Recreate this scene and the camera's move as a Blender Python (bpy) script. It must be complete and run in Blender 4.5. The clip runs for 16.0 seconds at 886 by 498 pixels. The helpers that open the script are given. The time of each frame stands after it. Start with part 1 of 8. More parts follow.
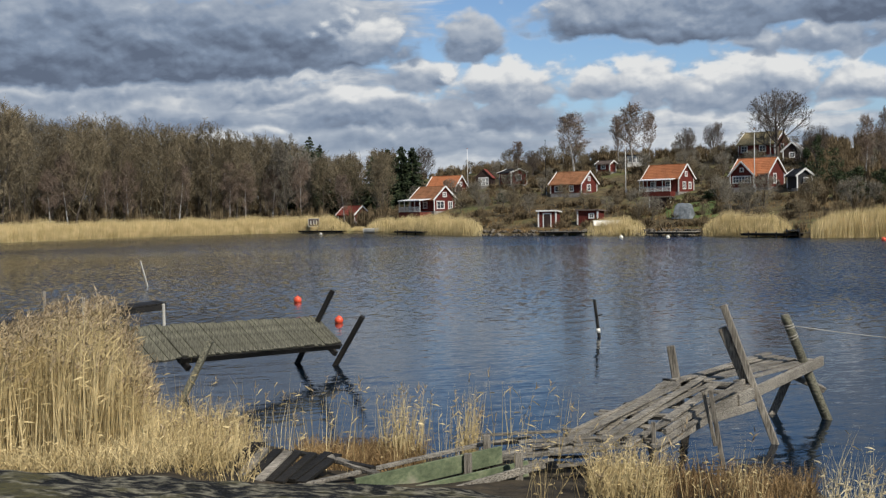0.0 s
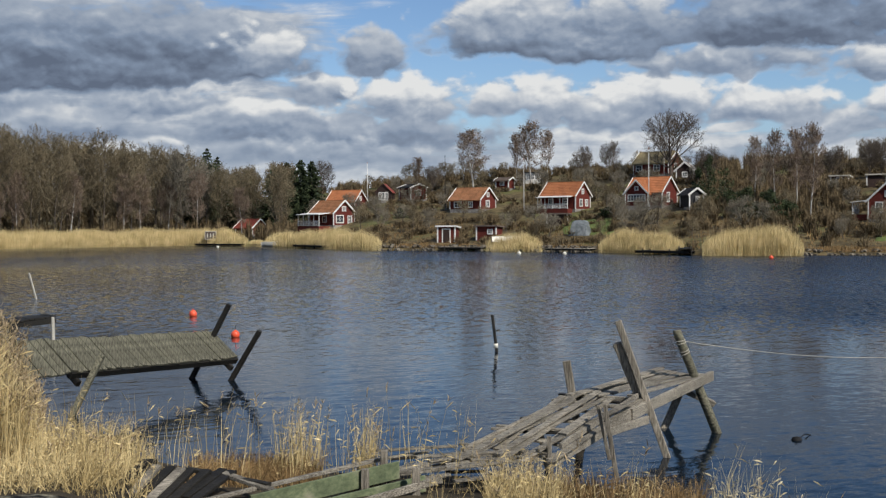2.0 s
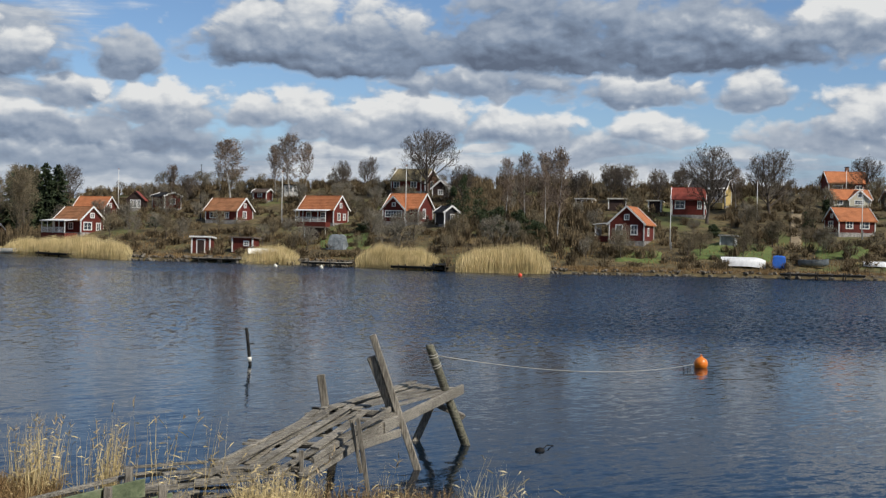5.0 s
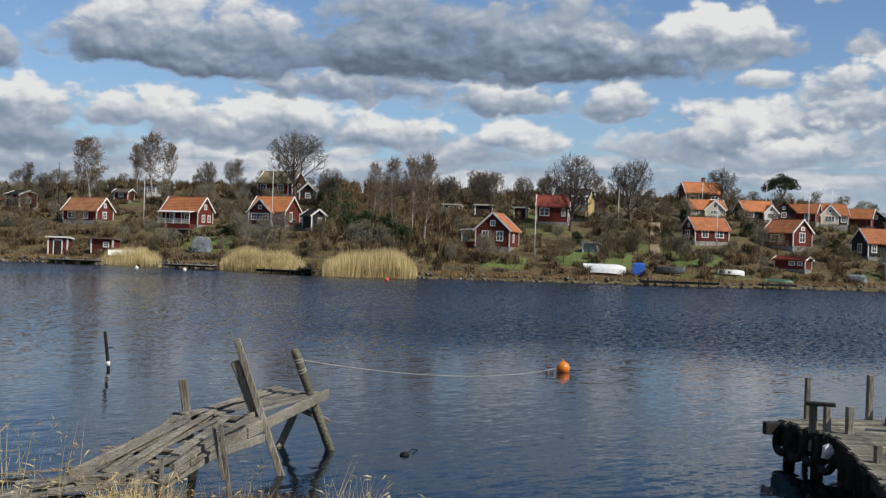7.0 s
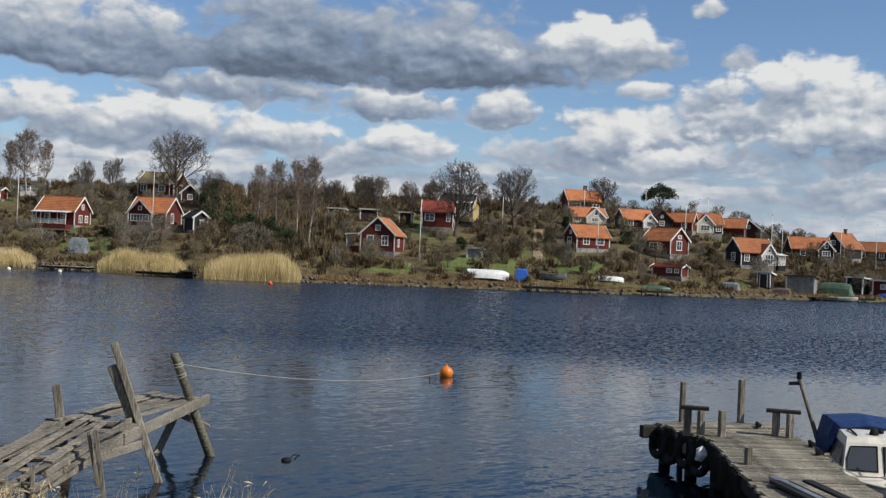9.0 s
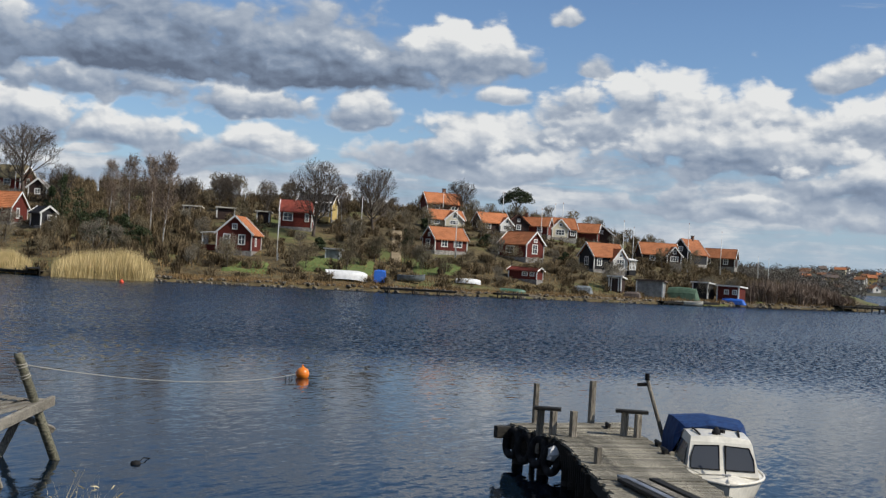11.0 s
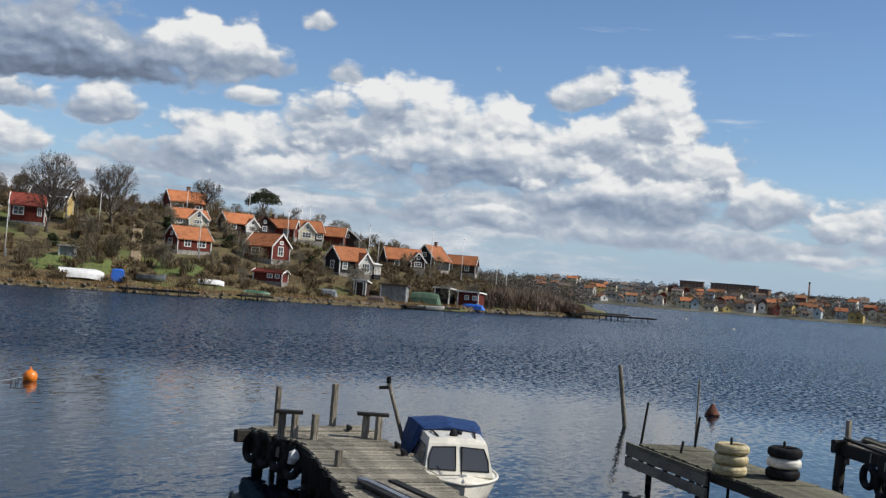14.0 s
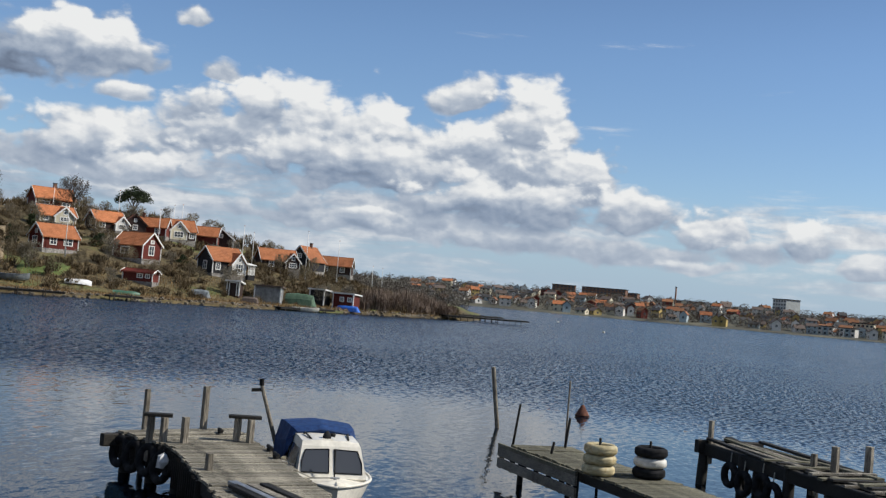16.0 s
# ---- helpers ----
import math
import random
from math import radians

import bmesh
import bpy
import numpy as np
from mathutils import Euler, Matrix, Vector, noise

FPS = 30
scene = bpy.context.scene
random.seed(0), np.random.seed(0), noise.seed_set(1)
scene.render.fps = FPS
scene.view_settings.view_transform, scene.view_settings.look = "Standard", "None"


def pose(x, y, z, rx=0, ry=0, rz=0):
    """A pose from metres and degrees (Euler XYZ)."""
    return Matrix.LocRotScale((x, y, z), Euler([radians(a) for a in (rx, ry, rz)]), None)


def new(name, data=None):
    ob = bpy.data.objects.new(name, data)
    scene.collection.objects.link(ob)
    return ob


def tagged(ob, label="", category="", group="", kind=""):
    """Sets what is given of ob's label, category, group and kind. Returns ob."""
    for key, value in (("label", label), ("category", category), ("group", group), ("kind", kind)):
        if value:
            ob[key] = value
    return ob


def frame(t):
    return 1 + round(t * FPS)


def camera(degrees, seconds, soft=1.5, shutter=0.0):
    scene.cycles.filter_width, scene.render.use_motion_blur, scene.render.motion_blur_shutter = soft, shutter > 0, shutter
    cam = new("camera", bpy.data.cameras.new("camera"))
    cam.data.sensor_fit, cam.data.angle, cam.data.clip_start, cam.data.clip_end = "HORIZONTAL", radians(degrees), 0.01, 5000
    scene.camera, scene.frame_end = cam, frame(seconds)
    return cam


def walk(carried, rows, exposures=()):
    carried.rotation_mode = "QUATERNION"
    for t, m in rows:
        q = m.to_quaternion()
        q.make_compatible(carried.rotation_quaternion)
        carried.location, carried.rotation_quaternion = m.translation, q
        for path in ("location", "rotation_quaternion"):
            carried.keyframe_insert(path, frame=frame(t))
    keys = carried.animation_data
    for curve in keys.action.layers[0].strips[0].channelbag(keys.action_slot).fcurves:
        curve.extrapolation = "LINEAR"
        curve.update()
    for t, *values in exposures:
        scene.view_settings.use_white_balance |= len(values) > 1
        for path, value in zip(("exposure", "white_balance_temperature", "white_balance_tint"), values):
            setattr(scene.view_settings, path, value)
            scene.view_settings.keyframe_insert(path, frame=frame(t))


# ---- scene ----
# Camera: a slow hand-held pan from one spot on the bank, eye 3.9 m above the water.
EYE = 3.9
cam = camera(43.0, 16.0, soft=1.3)
TURNS = [
    (0.0, 0.018, -2.083, -0.972),
    (0.5, -0.827, -1.857, -0.867),
    (1.0, -2.085, -1.706, -0.702),
    (1.5, -3.583, -1.551, -0.492),
    (2.0, -5.125, -1.386, -0.292),
    (2.5, -6.633, -1.321, -0.067),
    (3.0, -8.848, -1.181, 0.182),
    (3.5, -11.269, -1.003, 0.515),
    (4.0, -13.587, -0.849, 0.798),
    (6.5, -22.501, -0.266, 1.845),
    (7.0, -24.201, -0.171, 1.983),
    (7.5, -25.405, -0.095, 2.063),
    (8.0, -26.603, -0.009, 2.177),
    (8.5, -28.189, 0.166, 2.462),
    (8.7, -29.034, 0.227, 2.528),
    (10.8, -35.777, 0.653, 3.338),
    (11.0, -37.225, 0.735, 3.417),
    (11.5, -40.217, 0.943, 3.677),
    (12.0, -42.669, 1.159, 3.869),
    (12.5, -44.258, 1.303, 3.993),
    (13.0, -45.759, 1.426, 4.135),
    (13.5, -47.691, 1.582, 4.406),
    (14.0, -50.064, 1.795, 4.624),
    (14.5, -52.051, 1.983, 4.717),
    (15.0, -53.791, 2.185, 4.887),
    (15.5, -55.257, 2.263, 5.005),
    (16.0, -56.356, 2.428, 5.056),
]
walk(cam, [(t, pose(0, 0, EYE, 90 + up, 0, yaw) @ pose(0, 0, 0, 0, 0, roll)) for t, yaw, up, roll in TURNS],
     exposures=[(0.0, -0.14), (8.7, -0.14), (12.5, -0.04), (16.0, 0.0)])

# ---- sky, clouds and sun ----
SUN_AZ, SUN_EL = 146.0, 43.0
world = bpy.data.worlds.new("sky")
scene.world = world
world.use_nodes = True
wn, wl = world.node_tree.nodes, world.node_tree.links
wn.clear()


class Nodes:
    """Short hand for building a node tree of maths."""

    def __init__(self, tree):
        self.tree = tree

    def put(self, socket, value):
        if isinstance(value, bpy.types.NodeSocket):
            self.tree.links.new(value, socket)
        else:
            socket.default_value = value

    def math(self, op, a, b=0.0, c=0.0, clamp=False):
        n = self.tree.nodes.new("ShaderNodeMath")
        n.operation, n.use_clamp = op, clamp
        for i, v in enumerate((a, b, c)):
            self.put(n.inputs[i], v)
        return n.outputs[0]

    def vec(self, op, a, b=(0, 0, 0)):
        n = self.tree.nodes.new("ShaderNodeVectorMath")
        n.operation = op
        self.put(n.inputs[0], a)
        self.put(n.inputs[1], b)
        return n.outputs["Value"] if op == "LENGTH" else n.outputs[0]

    def ease(self, v, lo, hi, a=0.0, b=1.0):
        n = self.tree.nodes.new("ShaderNodeMapRange")
        n.interpolation_type = "SMOOTHSTEP"
        for i, x in enumerate((v, lo, hi, a, b)):
            self.put(n.inputs[i], x)
        return n.outputs[0]

    def noise(self, v, scale, detail=4.0, rough=0.55, distortion=0.0):
        n = self.tree.nodes.new("ShaderNodeTexNoise")
        n.inputs["Scale"].default_value, n.inputs["Detail"].default_value = scale, detail
        n.inputs["Roughness"].default_value, n.inputs["Distortion"].default_value = rough, distortion
        self.put(n.inputs["Vector"], v)
        return n.outputs["Fac"]

    def mix(self, fac, a, b, blend="MIX"):
        n = self.tree.nodes.new("ShaderNodeMix")
        n.data_type, n.blend_type = "RGBA", blend
        self.put(n.inputs[0], fac)
        for sock, v in ((n.inputs[6], a), (n.inputs[7], b)):
            self.put(sock, v if isinstance(v, bpy.types.NodeSocket) else (*v, 1.0))
        return n.outputs[2]


# Cumulus in degrees: azimuth and elevation of the flat base, half width, height above and below it, light of the base and of the crown.
LOW = [(-0.0, 4.4, 9.2, 1.3, 0.7, 0.25, 0.6), (-1.5, 3.4, 7.3, 0.8, 0.6, 0.35, 0.55), (-14.9, 4.5, 7.3, 1.1, 0.6, 0.25, 0.6), (-13.5, 5.1, 2.5, 0.6, 0.3, 0.5, 0.85),
       (-8.6, 4.1, 1.1, 0.4, 0.3, 0.5, 0.9), (-3.7, 5.2, 3.4, 0.8, 0.4, 0.5, 0.9), (53.8, 3.4, 9.2, 1.3, 0.6, 0.45, 0.65), (52.1, 3.7, 1.7, 0.4, 0.3, 0.6, 0.9),
       (56.0, 4.7, 3.6, 0.7, 0.4, 0.6, 0.9), (62.5, 3.0, 8.4, 0.8, 0.6, 0.5, 0.65), (69.0, 2.5, 2.2, 0.4, 0.3, 0.6, 0.85), (25.1, 4.2, 3.4, 1.0, 0.6, 0.5, 0.75),
       (20.2, 5.2, 2.5, 1.3, 0.6, 0.5, 0.85)]
MIDDLE_WEST = [(-18.8, 5.7, 5.3, 1.1, 0.7, 0.45, 0.85), (-1.1, 6.3, 2.5, 1.1, 0.6, 0.4, 0.8), (-9.4, 5.9, 3.4, 1.8, 0.8, 0.4, 0.95), (7.6, 5.6, 1.3, 1.1, 0.6, 0.5, 0.95),
               (3.4, 5.5, 3.5, 2.0, 0.8, 0.4, 1), (14.3, 5.3, 6.0, 2.4, 0.8, 0.35, 1), (10.5, 6.0, 2.1, 1.7, 0.8, 0.5, 1), (19.8, 4.5, 1.7, 0.4, 0.2, 0.6, 0.9),
               (21.3, 5.1, 2.8, 1.4, 0.6, 0.45, 0.9)]
MIDDLE_EAST = [(19.2, 7.8, 3.6, 1.7, 0.7, 0.35, 0.95), (26.7, 7.0, 3.8, 2.0, 0.7, 0.35, 0.9), (32.7, 7.1, 2.1, 1.6, 0.7, 0.35, 0.95), (28.2, 5.2, 2.2, 1.5, 0.6, 0.5, 1),
               (38.5, 6.7, 2.8, 1.3, 0.6, 0.45, 0.75), (38.8, 5.1, 5.6, 2.1, 0.8, 0.45, 0.85), (39.8, 8.6, 1.3, 0.6, 0.3, 0.55, 0.85), (39.3, 5.7, 5.0, 2.0, 1.0, 0.4, 0.85),
               (41.0, 5.2, 3.1, 1.3, 0.6, 0.5, 0.95), (39.9, 8.5, 1.4, 0.7, 0.3, 0.55, 0.85), (43.8, 10.1, 1.1, 0.7, 0.3, 0.55, 0.7), (42.9, 12.5, 0.8, 0.8, 0.3, 0.5, 0.8)]
TOWER = [(51.8, 6.9, 7.0, 2.7, 1.4, 0.45, 0.9), (60.2, 6.2, 4.2, 3.3, 1.4, 0.45, 0.92),
         (43.3, 8.0, 1.7, 1.7, 1.1, 0.4, 0.95), (44.9, 7.2, 3.1, 1.7, 0.8, 0.4, 0.8), (57.3, 9.9, 2.0, 1.4, 0.4, 0.5, 0.85), (60.9, 8.6, 2.7, 2.5, 1.1, 0.5, 1),
         (46.2, 8.6, 1.3, 2.0, 1.1, 0.5, 1), (48.5, 8.0, 2.1, 2.6, 1.1, 0.5, 1), (53.2, 7.6, 2.5, 2.6, 1.4, 0.5, 1), (57.5, 7.5, 2.1, 1.7, 1.1, 0.5, 0.95),
         (51.3, 6.0, 6.4, 2.0, 1.1, 0.35, 0.8), (62.8, 6.2, 3.1, 2.1, 1.4, 0.45, 0.95), (59.5, 4.7, 5.6, 1.7, 1.1, 0.35, 0.8)]
EAST = [(65.8, 4.8, 2.5, 1.4, 0.8, 0.45, 0.85), (69.5, 4.0, 2.0, 1.3, 0.7, 0.5, 0.9), (72.0, 3.2, 2.2, 0.8, 0.6, 0.5, 0.8), (74.6, 3.6, 2.0, 1.7, 0.7, 0.5, 0.95),
        (77.5, 2.9, 1.7, 1.0, 0.4, 0.5, 0.85)]
HIGH = [(-8.5, 7.8, 8.4, 3.1, 1.1, 0.1, 0.5), (-17.4, 7.4, 11.7, 3.6, 1.3, 0, 0.35), (-3.8, 8.0, 2.5, 1.7, 0.8, 0.3, 0.85), (1.5, 8.0, 2.0, 1.7, 0.8, 0.25, 0.6),
        (19.3, 9.0, 5.6, 2.5, 0.6, 0.1, 0.35), (19.3, 7.6, 4.5, 1.7, 0.8, 0.3, 0.9), (9.1, 8.9, 4.7, 3.4, 0.8, 0.05, 0.4), (11.0, 9.0, 7.3, 3.1, 1.1, 0.1, 0.75),
        (30.1, 9.3, 7.0, 3.6, 1.1, 0.05, 0.5), (22.0, 9.1, 5.6, 3.4, 1.1, 0.02, 0.4), (37.6, 10.2, 3.9, 2.5, 1.1, 0.25, 0.95), (38.2, 10.3, 3.1, 2.0, 1.1, 0.4, 0.95)]


def billow_field():
    """A node group that gives the swelling of cloud edges, in degrees, at an azimuth and elevation."""
    tree = bpy.data.node_groups.new("billow_field", "ShaderNodeTree")
    tree.interface.new_socket("place", in_out="INPUT", socket_type="NodeSocketVector")
    tree.interface.new_socket("swell", in_out="OUTPUT", socket_type="NodeSocketFloat")
    k = Nodes(tree)
    place = tree.nodes.new("NodeGroupInput").outputs[0]
    out = tree.nodes.new("NodeGroupOutput")
    tint = tree.nodes.new("ShaderNodeTexNoise")
    tint.inputs["Scale"].default_value, tint.inputs["Detail"].default_value = 0.7, 4.0
    tree.links.new(place, tint.inputs["Vector"])
    drift = k.vec("ADD", k.vec("MULTIPLY", place, (0.85, 1.15, 0)), k.vec("MULTIPLY", tint.outputs["Color"], (1.3, 1.3, 0)))
    puffs = tree.nodes.new("ShaderNodeTexVoronoi")
    puffs.feature, puffs.inputs["Scale"].default_value, puffs.inputs["Smoothness"].default_value = "SMOOTH_F1", 0.7, 0.5
    puffs.inputs["Detail"].default_value, puffs.inputs["Roughness"].default_value = 2.0, 0.5
    tree.links.new(drift, puffs.inputs["Vector"])
    lumps = k.noise(k.vec("MULTIPLY", place, (0.6, 1.1, 0)), 0.6, 7.0, 0.53, 0.15)
    swell = k.math("ADD", k.math("MULTIPLY", k.math("SUBTRACT", lumps, 0.5), 3.0), k.math("MULTIPLY", k.math("SUBTRACT", 0.42, puffs.outputs["Distance"]), 1.0))
    tree.links.new(swell, out.inputs[0])
    return tree


k = Nodes(world.node_tree)
coord = wn.new("ShaderNodeTexCoord")
sep = wn.new("ShaderNodeSeparateXYZ")
wl.new(coord.outputs["Generated"], sep.inputs[0])
DEG = 180 / math.pi
az = k.math("MULTIPLY", k.math("ARCTAN2", sep.outputs[0], sep.outputs[1]), DEG)
el = k.math("MULTIPLY", k.math("ARCSINE", sep.outputs[2]), DEG)
comb = wn.new("ShaderNodeCombineXYZ")
wl.new(az, comb.inputs[0])
wl.new(el, comb.inputs[1])
field = billow_field()


def swelling(shift):
    n = wn.new("ShaderNodeGroup")
    n.node_tree = field
    wl.new(k.vec("ADD", comb.outputs[0], shift), n.inputs[0])
    return n.outputs[0]


def over(below, mask, top):
    return k.math("MULTIPLY_ADD", mask, k.math("SUBTRACT", top, below), below)


swell = swelling((0, 0, 0))
relief = k.math("ADD", k.math("MULTIPLY", k.math("SUBTRACT", swell, swelling((0.12, 0.26, 0))), 0.20), k.math("MULTIPLY", k.math("SUBTRACT", swell, swelling((0.35, 0.8, 0))), 0.13))
# low rows of far cloud, closed over the wood and thinning towards the open bay
streak = k.noise(k.vec("MULTIPLY", comb.outputs[0], (0.14, 0.9, 1)), 0.8, 6.0, 0.6, 0.3)
band = k.math("MULTIPLY", k.ease(el, 0.3, 1.6, 0.3, 1.0), k.math("MAXIMUM", k.ease(el, 3.2, 6.2, 1.0, 0.0), k.math("MULTIPLY", k.ease(az, 36, 48), k.ease(el, 5.0, 8.0, 1.0, 0.0))))
closed = k.math("MULTIPLY", k.ease(az, -6.0, 4.0, 1.0, 0.0), k.ease(el, 9.0, 13.0, 1.0, 0.4))
rows_of = k.math("ADD", k.math("MULTIPLY", band, k.math("MULTIPLY", k.ease(az, 40, 70, 0.92, 0.5), k.math("MAXIMUM", k.ease(az, 34, 46, 1.0, 0.0), k.ease(el, 2.0, 4.5, 0.72, 1.0)))), k.math("MULTIPLY", closed, 1.0))
cover = k.ease(k.math("ADD", rows_of, k.math("MULTIPLY", k.math("SUBTRACT", streak, 0.5), 2.2)), 0.30, 0.85)
light = k.ease(streak, 0.32, 0.64, 0.44, 0.88)
wander = wn.new("ShaderNodeTexNoise")
wander.inputs["Scale"].default_value, wander.inputs["Detail"].default_value = 0.16, 3.0
wl.new(comb.outputs[0], wander.inputs["Vector"])
strewn = k.vec("ADD", comb.outputs[0], k.vec("MULTIPLY", k.vec("SUBTRACT", wander.outputs["Color"], (0.5, 0.5, 0.5)), (4.0, 2.2, 0)))
for a, e, wide, up, down, lo, hi in LOW + MIDDLE_WEST + MIDDLE_EAST + TOWER + EAST + HIGH:
    off_c = k.vec("MULTIPLY", k.vec("SUBTRACT", strewn, (a, e, 0)), (1 / wide, 1 / up, 0))
    split = wn.new("ShaderNodeSeparateXYZ")
    wl.new(off_c, split.inputs[0])
    u, v = split.outputs[0], split.outputs[1]
    q = k.math("MAXIMUM", v, k.math("MULTIPLY", v, -up / down))
    r = k.math("SQRT", k.math("MULTIPLY_ADD", u, u, k.math("MULTIPLY", q, q)))
    depth = k.math("MULTIPLY_ADD", k.math("SUBTRACT", 1.22, r), 0.6 + 0.5 * up, k.math("MULTIPLY", k.math("ADD", swell, 0.22), min(1.0, 0.25 + 0.35 * up)))
    mask = k.ease(depth, -0.10, 0.30 + 0.14 * up)
    crown = k.ease(k.math("MULTIPLY_ADD", swell, 0.16, v), -0.35, 0.62, lo + 0.03, hi + 0.07)
    light, cover = over(light, mask, crown), k.math("MAXIMUM", cover, mask)
# scattered cloud overhead and behind, outside the view
far = k.math("MULTIPLY", k.ease(el, 14.0, 19), k.noise(k.vec("MULTIPLY", comb.outputs[0], (0.05, 0.08, 1)), 1.2, 5.0))
away = k.math("MULTIPLY", k.math("MAXIMUM", k.ease(az, -26, -34), k.ease(az, 88, 98)), streak)
stray = k.ease(k.math("MAXIMUM", far, away), 0.60, 0.76)
light, cover = over(light, stray, 0.42), k.math("MAXIMUM", cover, stray)
light = k.math("ADD", light, relief)
sky = wn.new("ShaderNodeTexSky")
sky.sky_type, sky.sun_disc = "NISHITA", False
sky.sun_elevation, sky.sun_rotation = radians(SUN_EL), radians(SUN_AZ)
sky.air_density, sky.dust_density, sky.ozone_density = 1.0, 0.2, 3.5
SKY = 0.095
ramp = wn.new("ShaderNodeValToRGB")
ramp.color_ramp.interpolation = "LINEAR"
for at_, c in ((0.0, (0.13, 0.165, 0.235)), (0.33, (0.24, 0.305, 0.415)), (0.62, (0.41, 0.47, 0.56)), (1.0, (0.83, 0.84, 0.84))):
    stop = ramp.color_ramp.elements[0] if at_ == 0 else ramp.color_ramp.elements[-1] if at_ == 1 else ramp.color_ramp.elements.new(at_)
    stop.color = (*c, 1)
wl.new(light, ramp.inputs[0])
shade = k.mix(1.0, ramp.outputs[0], (1 / SKY, 1 / SKY, 1 / SKY), "MULTIPLY")
# distance takes contrast out of the lowest clouds
shade = k.mix(k.ease(el, 0.0, 5.5, 0.6, 0.0), shade, (0.44 / SKY, 0.51 / SKY, 0.60 / SKY))
veil = k.math("MULTIPLY", cover, k.ease(el, -0.5, 1.8, 0.4, 1.0))
clear = k.mix(1.0, sky.outputs[0], (1.0, 1.08, 1.2), "MULTIPLY")
clear = k.mix(k.ease(el, 12.0, 26.0, 0.0, 0.75), clear, (0.08 / SKY, 0.145 / SKY, 0.275 / SKY))
low_sky = k.mix(k.ease(el, 0.0, 7.0, 0.8, 0.0), clear, (0.32 / SKY, 0.45 / SKY, 0.62 / SKY))
final = k.mix(veil, low_sky, shade)
back = wn.new("ShaderNodeBackground")
back.inputs["Strength"].default_value = SKY
wl.new(final, back.inputs["Color"])
wout = wn.new("ShaderNodeOutputWorld")
wl.new(back.outputs[0], wout.inputs[0])

sun = bpy.data.lights.new("sun", "SUN")
sun.energy, sun.angle, sun.color = 5.0, radians(0.6), (1.0, 0.95, 0.87)
sun_ob = new("sun", sun)
SUN_DIR = Vector((math.sin(radians(SUN_AZ)) * math.cos(radians(SUN_EL)), math.cos(radians(SUN_AZ)) * math.cos(radians(SUN_EL)), math.sin(radians(SUN_EL))))
sun_ob.matrix_basis = Matrix.Translation(SUN_DIR * 60) @ SUN_DIR.to_track_quat("Z", "Y").to_matrix().to_4x4()

# ---- materials ----
def surface(name, dark, light, scale=4.0, rough=0.8, bump=0.3, stretch=(1, 1, 1), stain=0.35, stain_scale=0.6, vary=0.25, metal=0.0, spec=0.3,
            islands=False, third=None, depth=0.02, object_space=True, spin=0.0, band=(0.3, 0.7)):
    """A worn surface: fine grain between two colours, broad stains, and a change from piece to piece."""
    m = bpy.data.materials.new(name)
    m.use_nodes = True
    t = m.node_tree
    k = Nodes(t)
    b = t.nodes["Principled BSDF"]
    b.inputs["Roughness"].default_value, b.inputs["Metallic"].default_value = rough, metal
    b.inputs["Specular IOR Level"].default_value = spec
    if object_space:
        where = t.nodes.new("ShaderNodeTexCoord").outputs["Object"]
    else:
        where = t.nodes.new("ShaderNodeNewGeometry").outputs["Position"]
    if spin:
        turned = t.nodes.new("ShaderNodeMapping")
        turned.inputs["Rotation"].default_value = (0, 0, radians(-spin))
        t.links.new(where, turned.inputs[0])
        where = turned.outputs[0]
    info = t.nodes.new("ShaderNodeObjectInfo").outputs["Random"]
    grain = k.noise(k.vec("MULTIPLY", where, stretch), scale, 6.0, 0.62)
    broad = k.noise(where, stain_scale, 4.0, 0.6)
    col = k.mix(k.ease(grain, band[0], band[1]), dark, light)
    if third:
        col = k.mix(k.ease(broad, 0.5, 0.68), col, third)
    col = k.mix(k.math("MULTIPLY", k.ease(broad, 0.62, 0.35), stain), col, tuple(c * 0.45 for c in dark))
    pick = t.nodes.new("ShaderNodeNewGeometry").outputs["Random Per Island"] if islands else info
    hsv = t.nodes.new("ShaderNodeHueSaturation")
    k.put(hsv.inputs["Value"], k.math("ADD", k.math("MULTIPLY", pick, 2 * vary), 1 - vary))
    k.put(hsv.inputs["Color"], col)
    t.links.new(hsv.outputs[0], b.inputs["Base Color"])
    if bump:
        bm_ = t.nodes.new("ShaderNodeBump")
        bm_.inputs["Strength"].default_value, bm_.inputs["Distance"].default_value = bump, depth
        t.links.new(grain, bm_.inputs["Height"])
        t.links.new(bm_.outputs[0], b.inputs["Normal"])
    return m


def gloss(name, colour, rough=0.25, metal=0.0, vary=0.08, spec=0.5):
    """Paint or moulded plastic with faint dirt."""
    return surface(name, tuple(c * 0.85 for c in colour), colour, 9.0, rough, 0.05, stain=0.25, stain_scale=2.0, vary=vary, metal=metal, spec=spec)


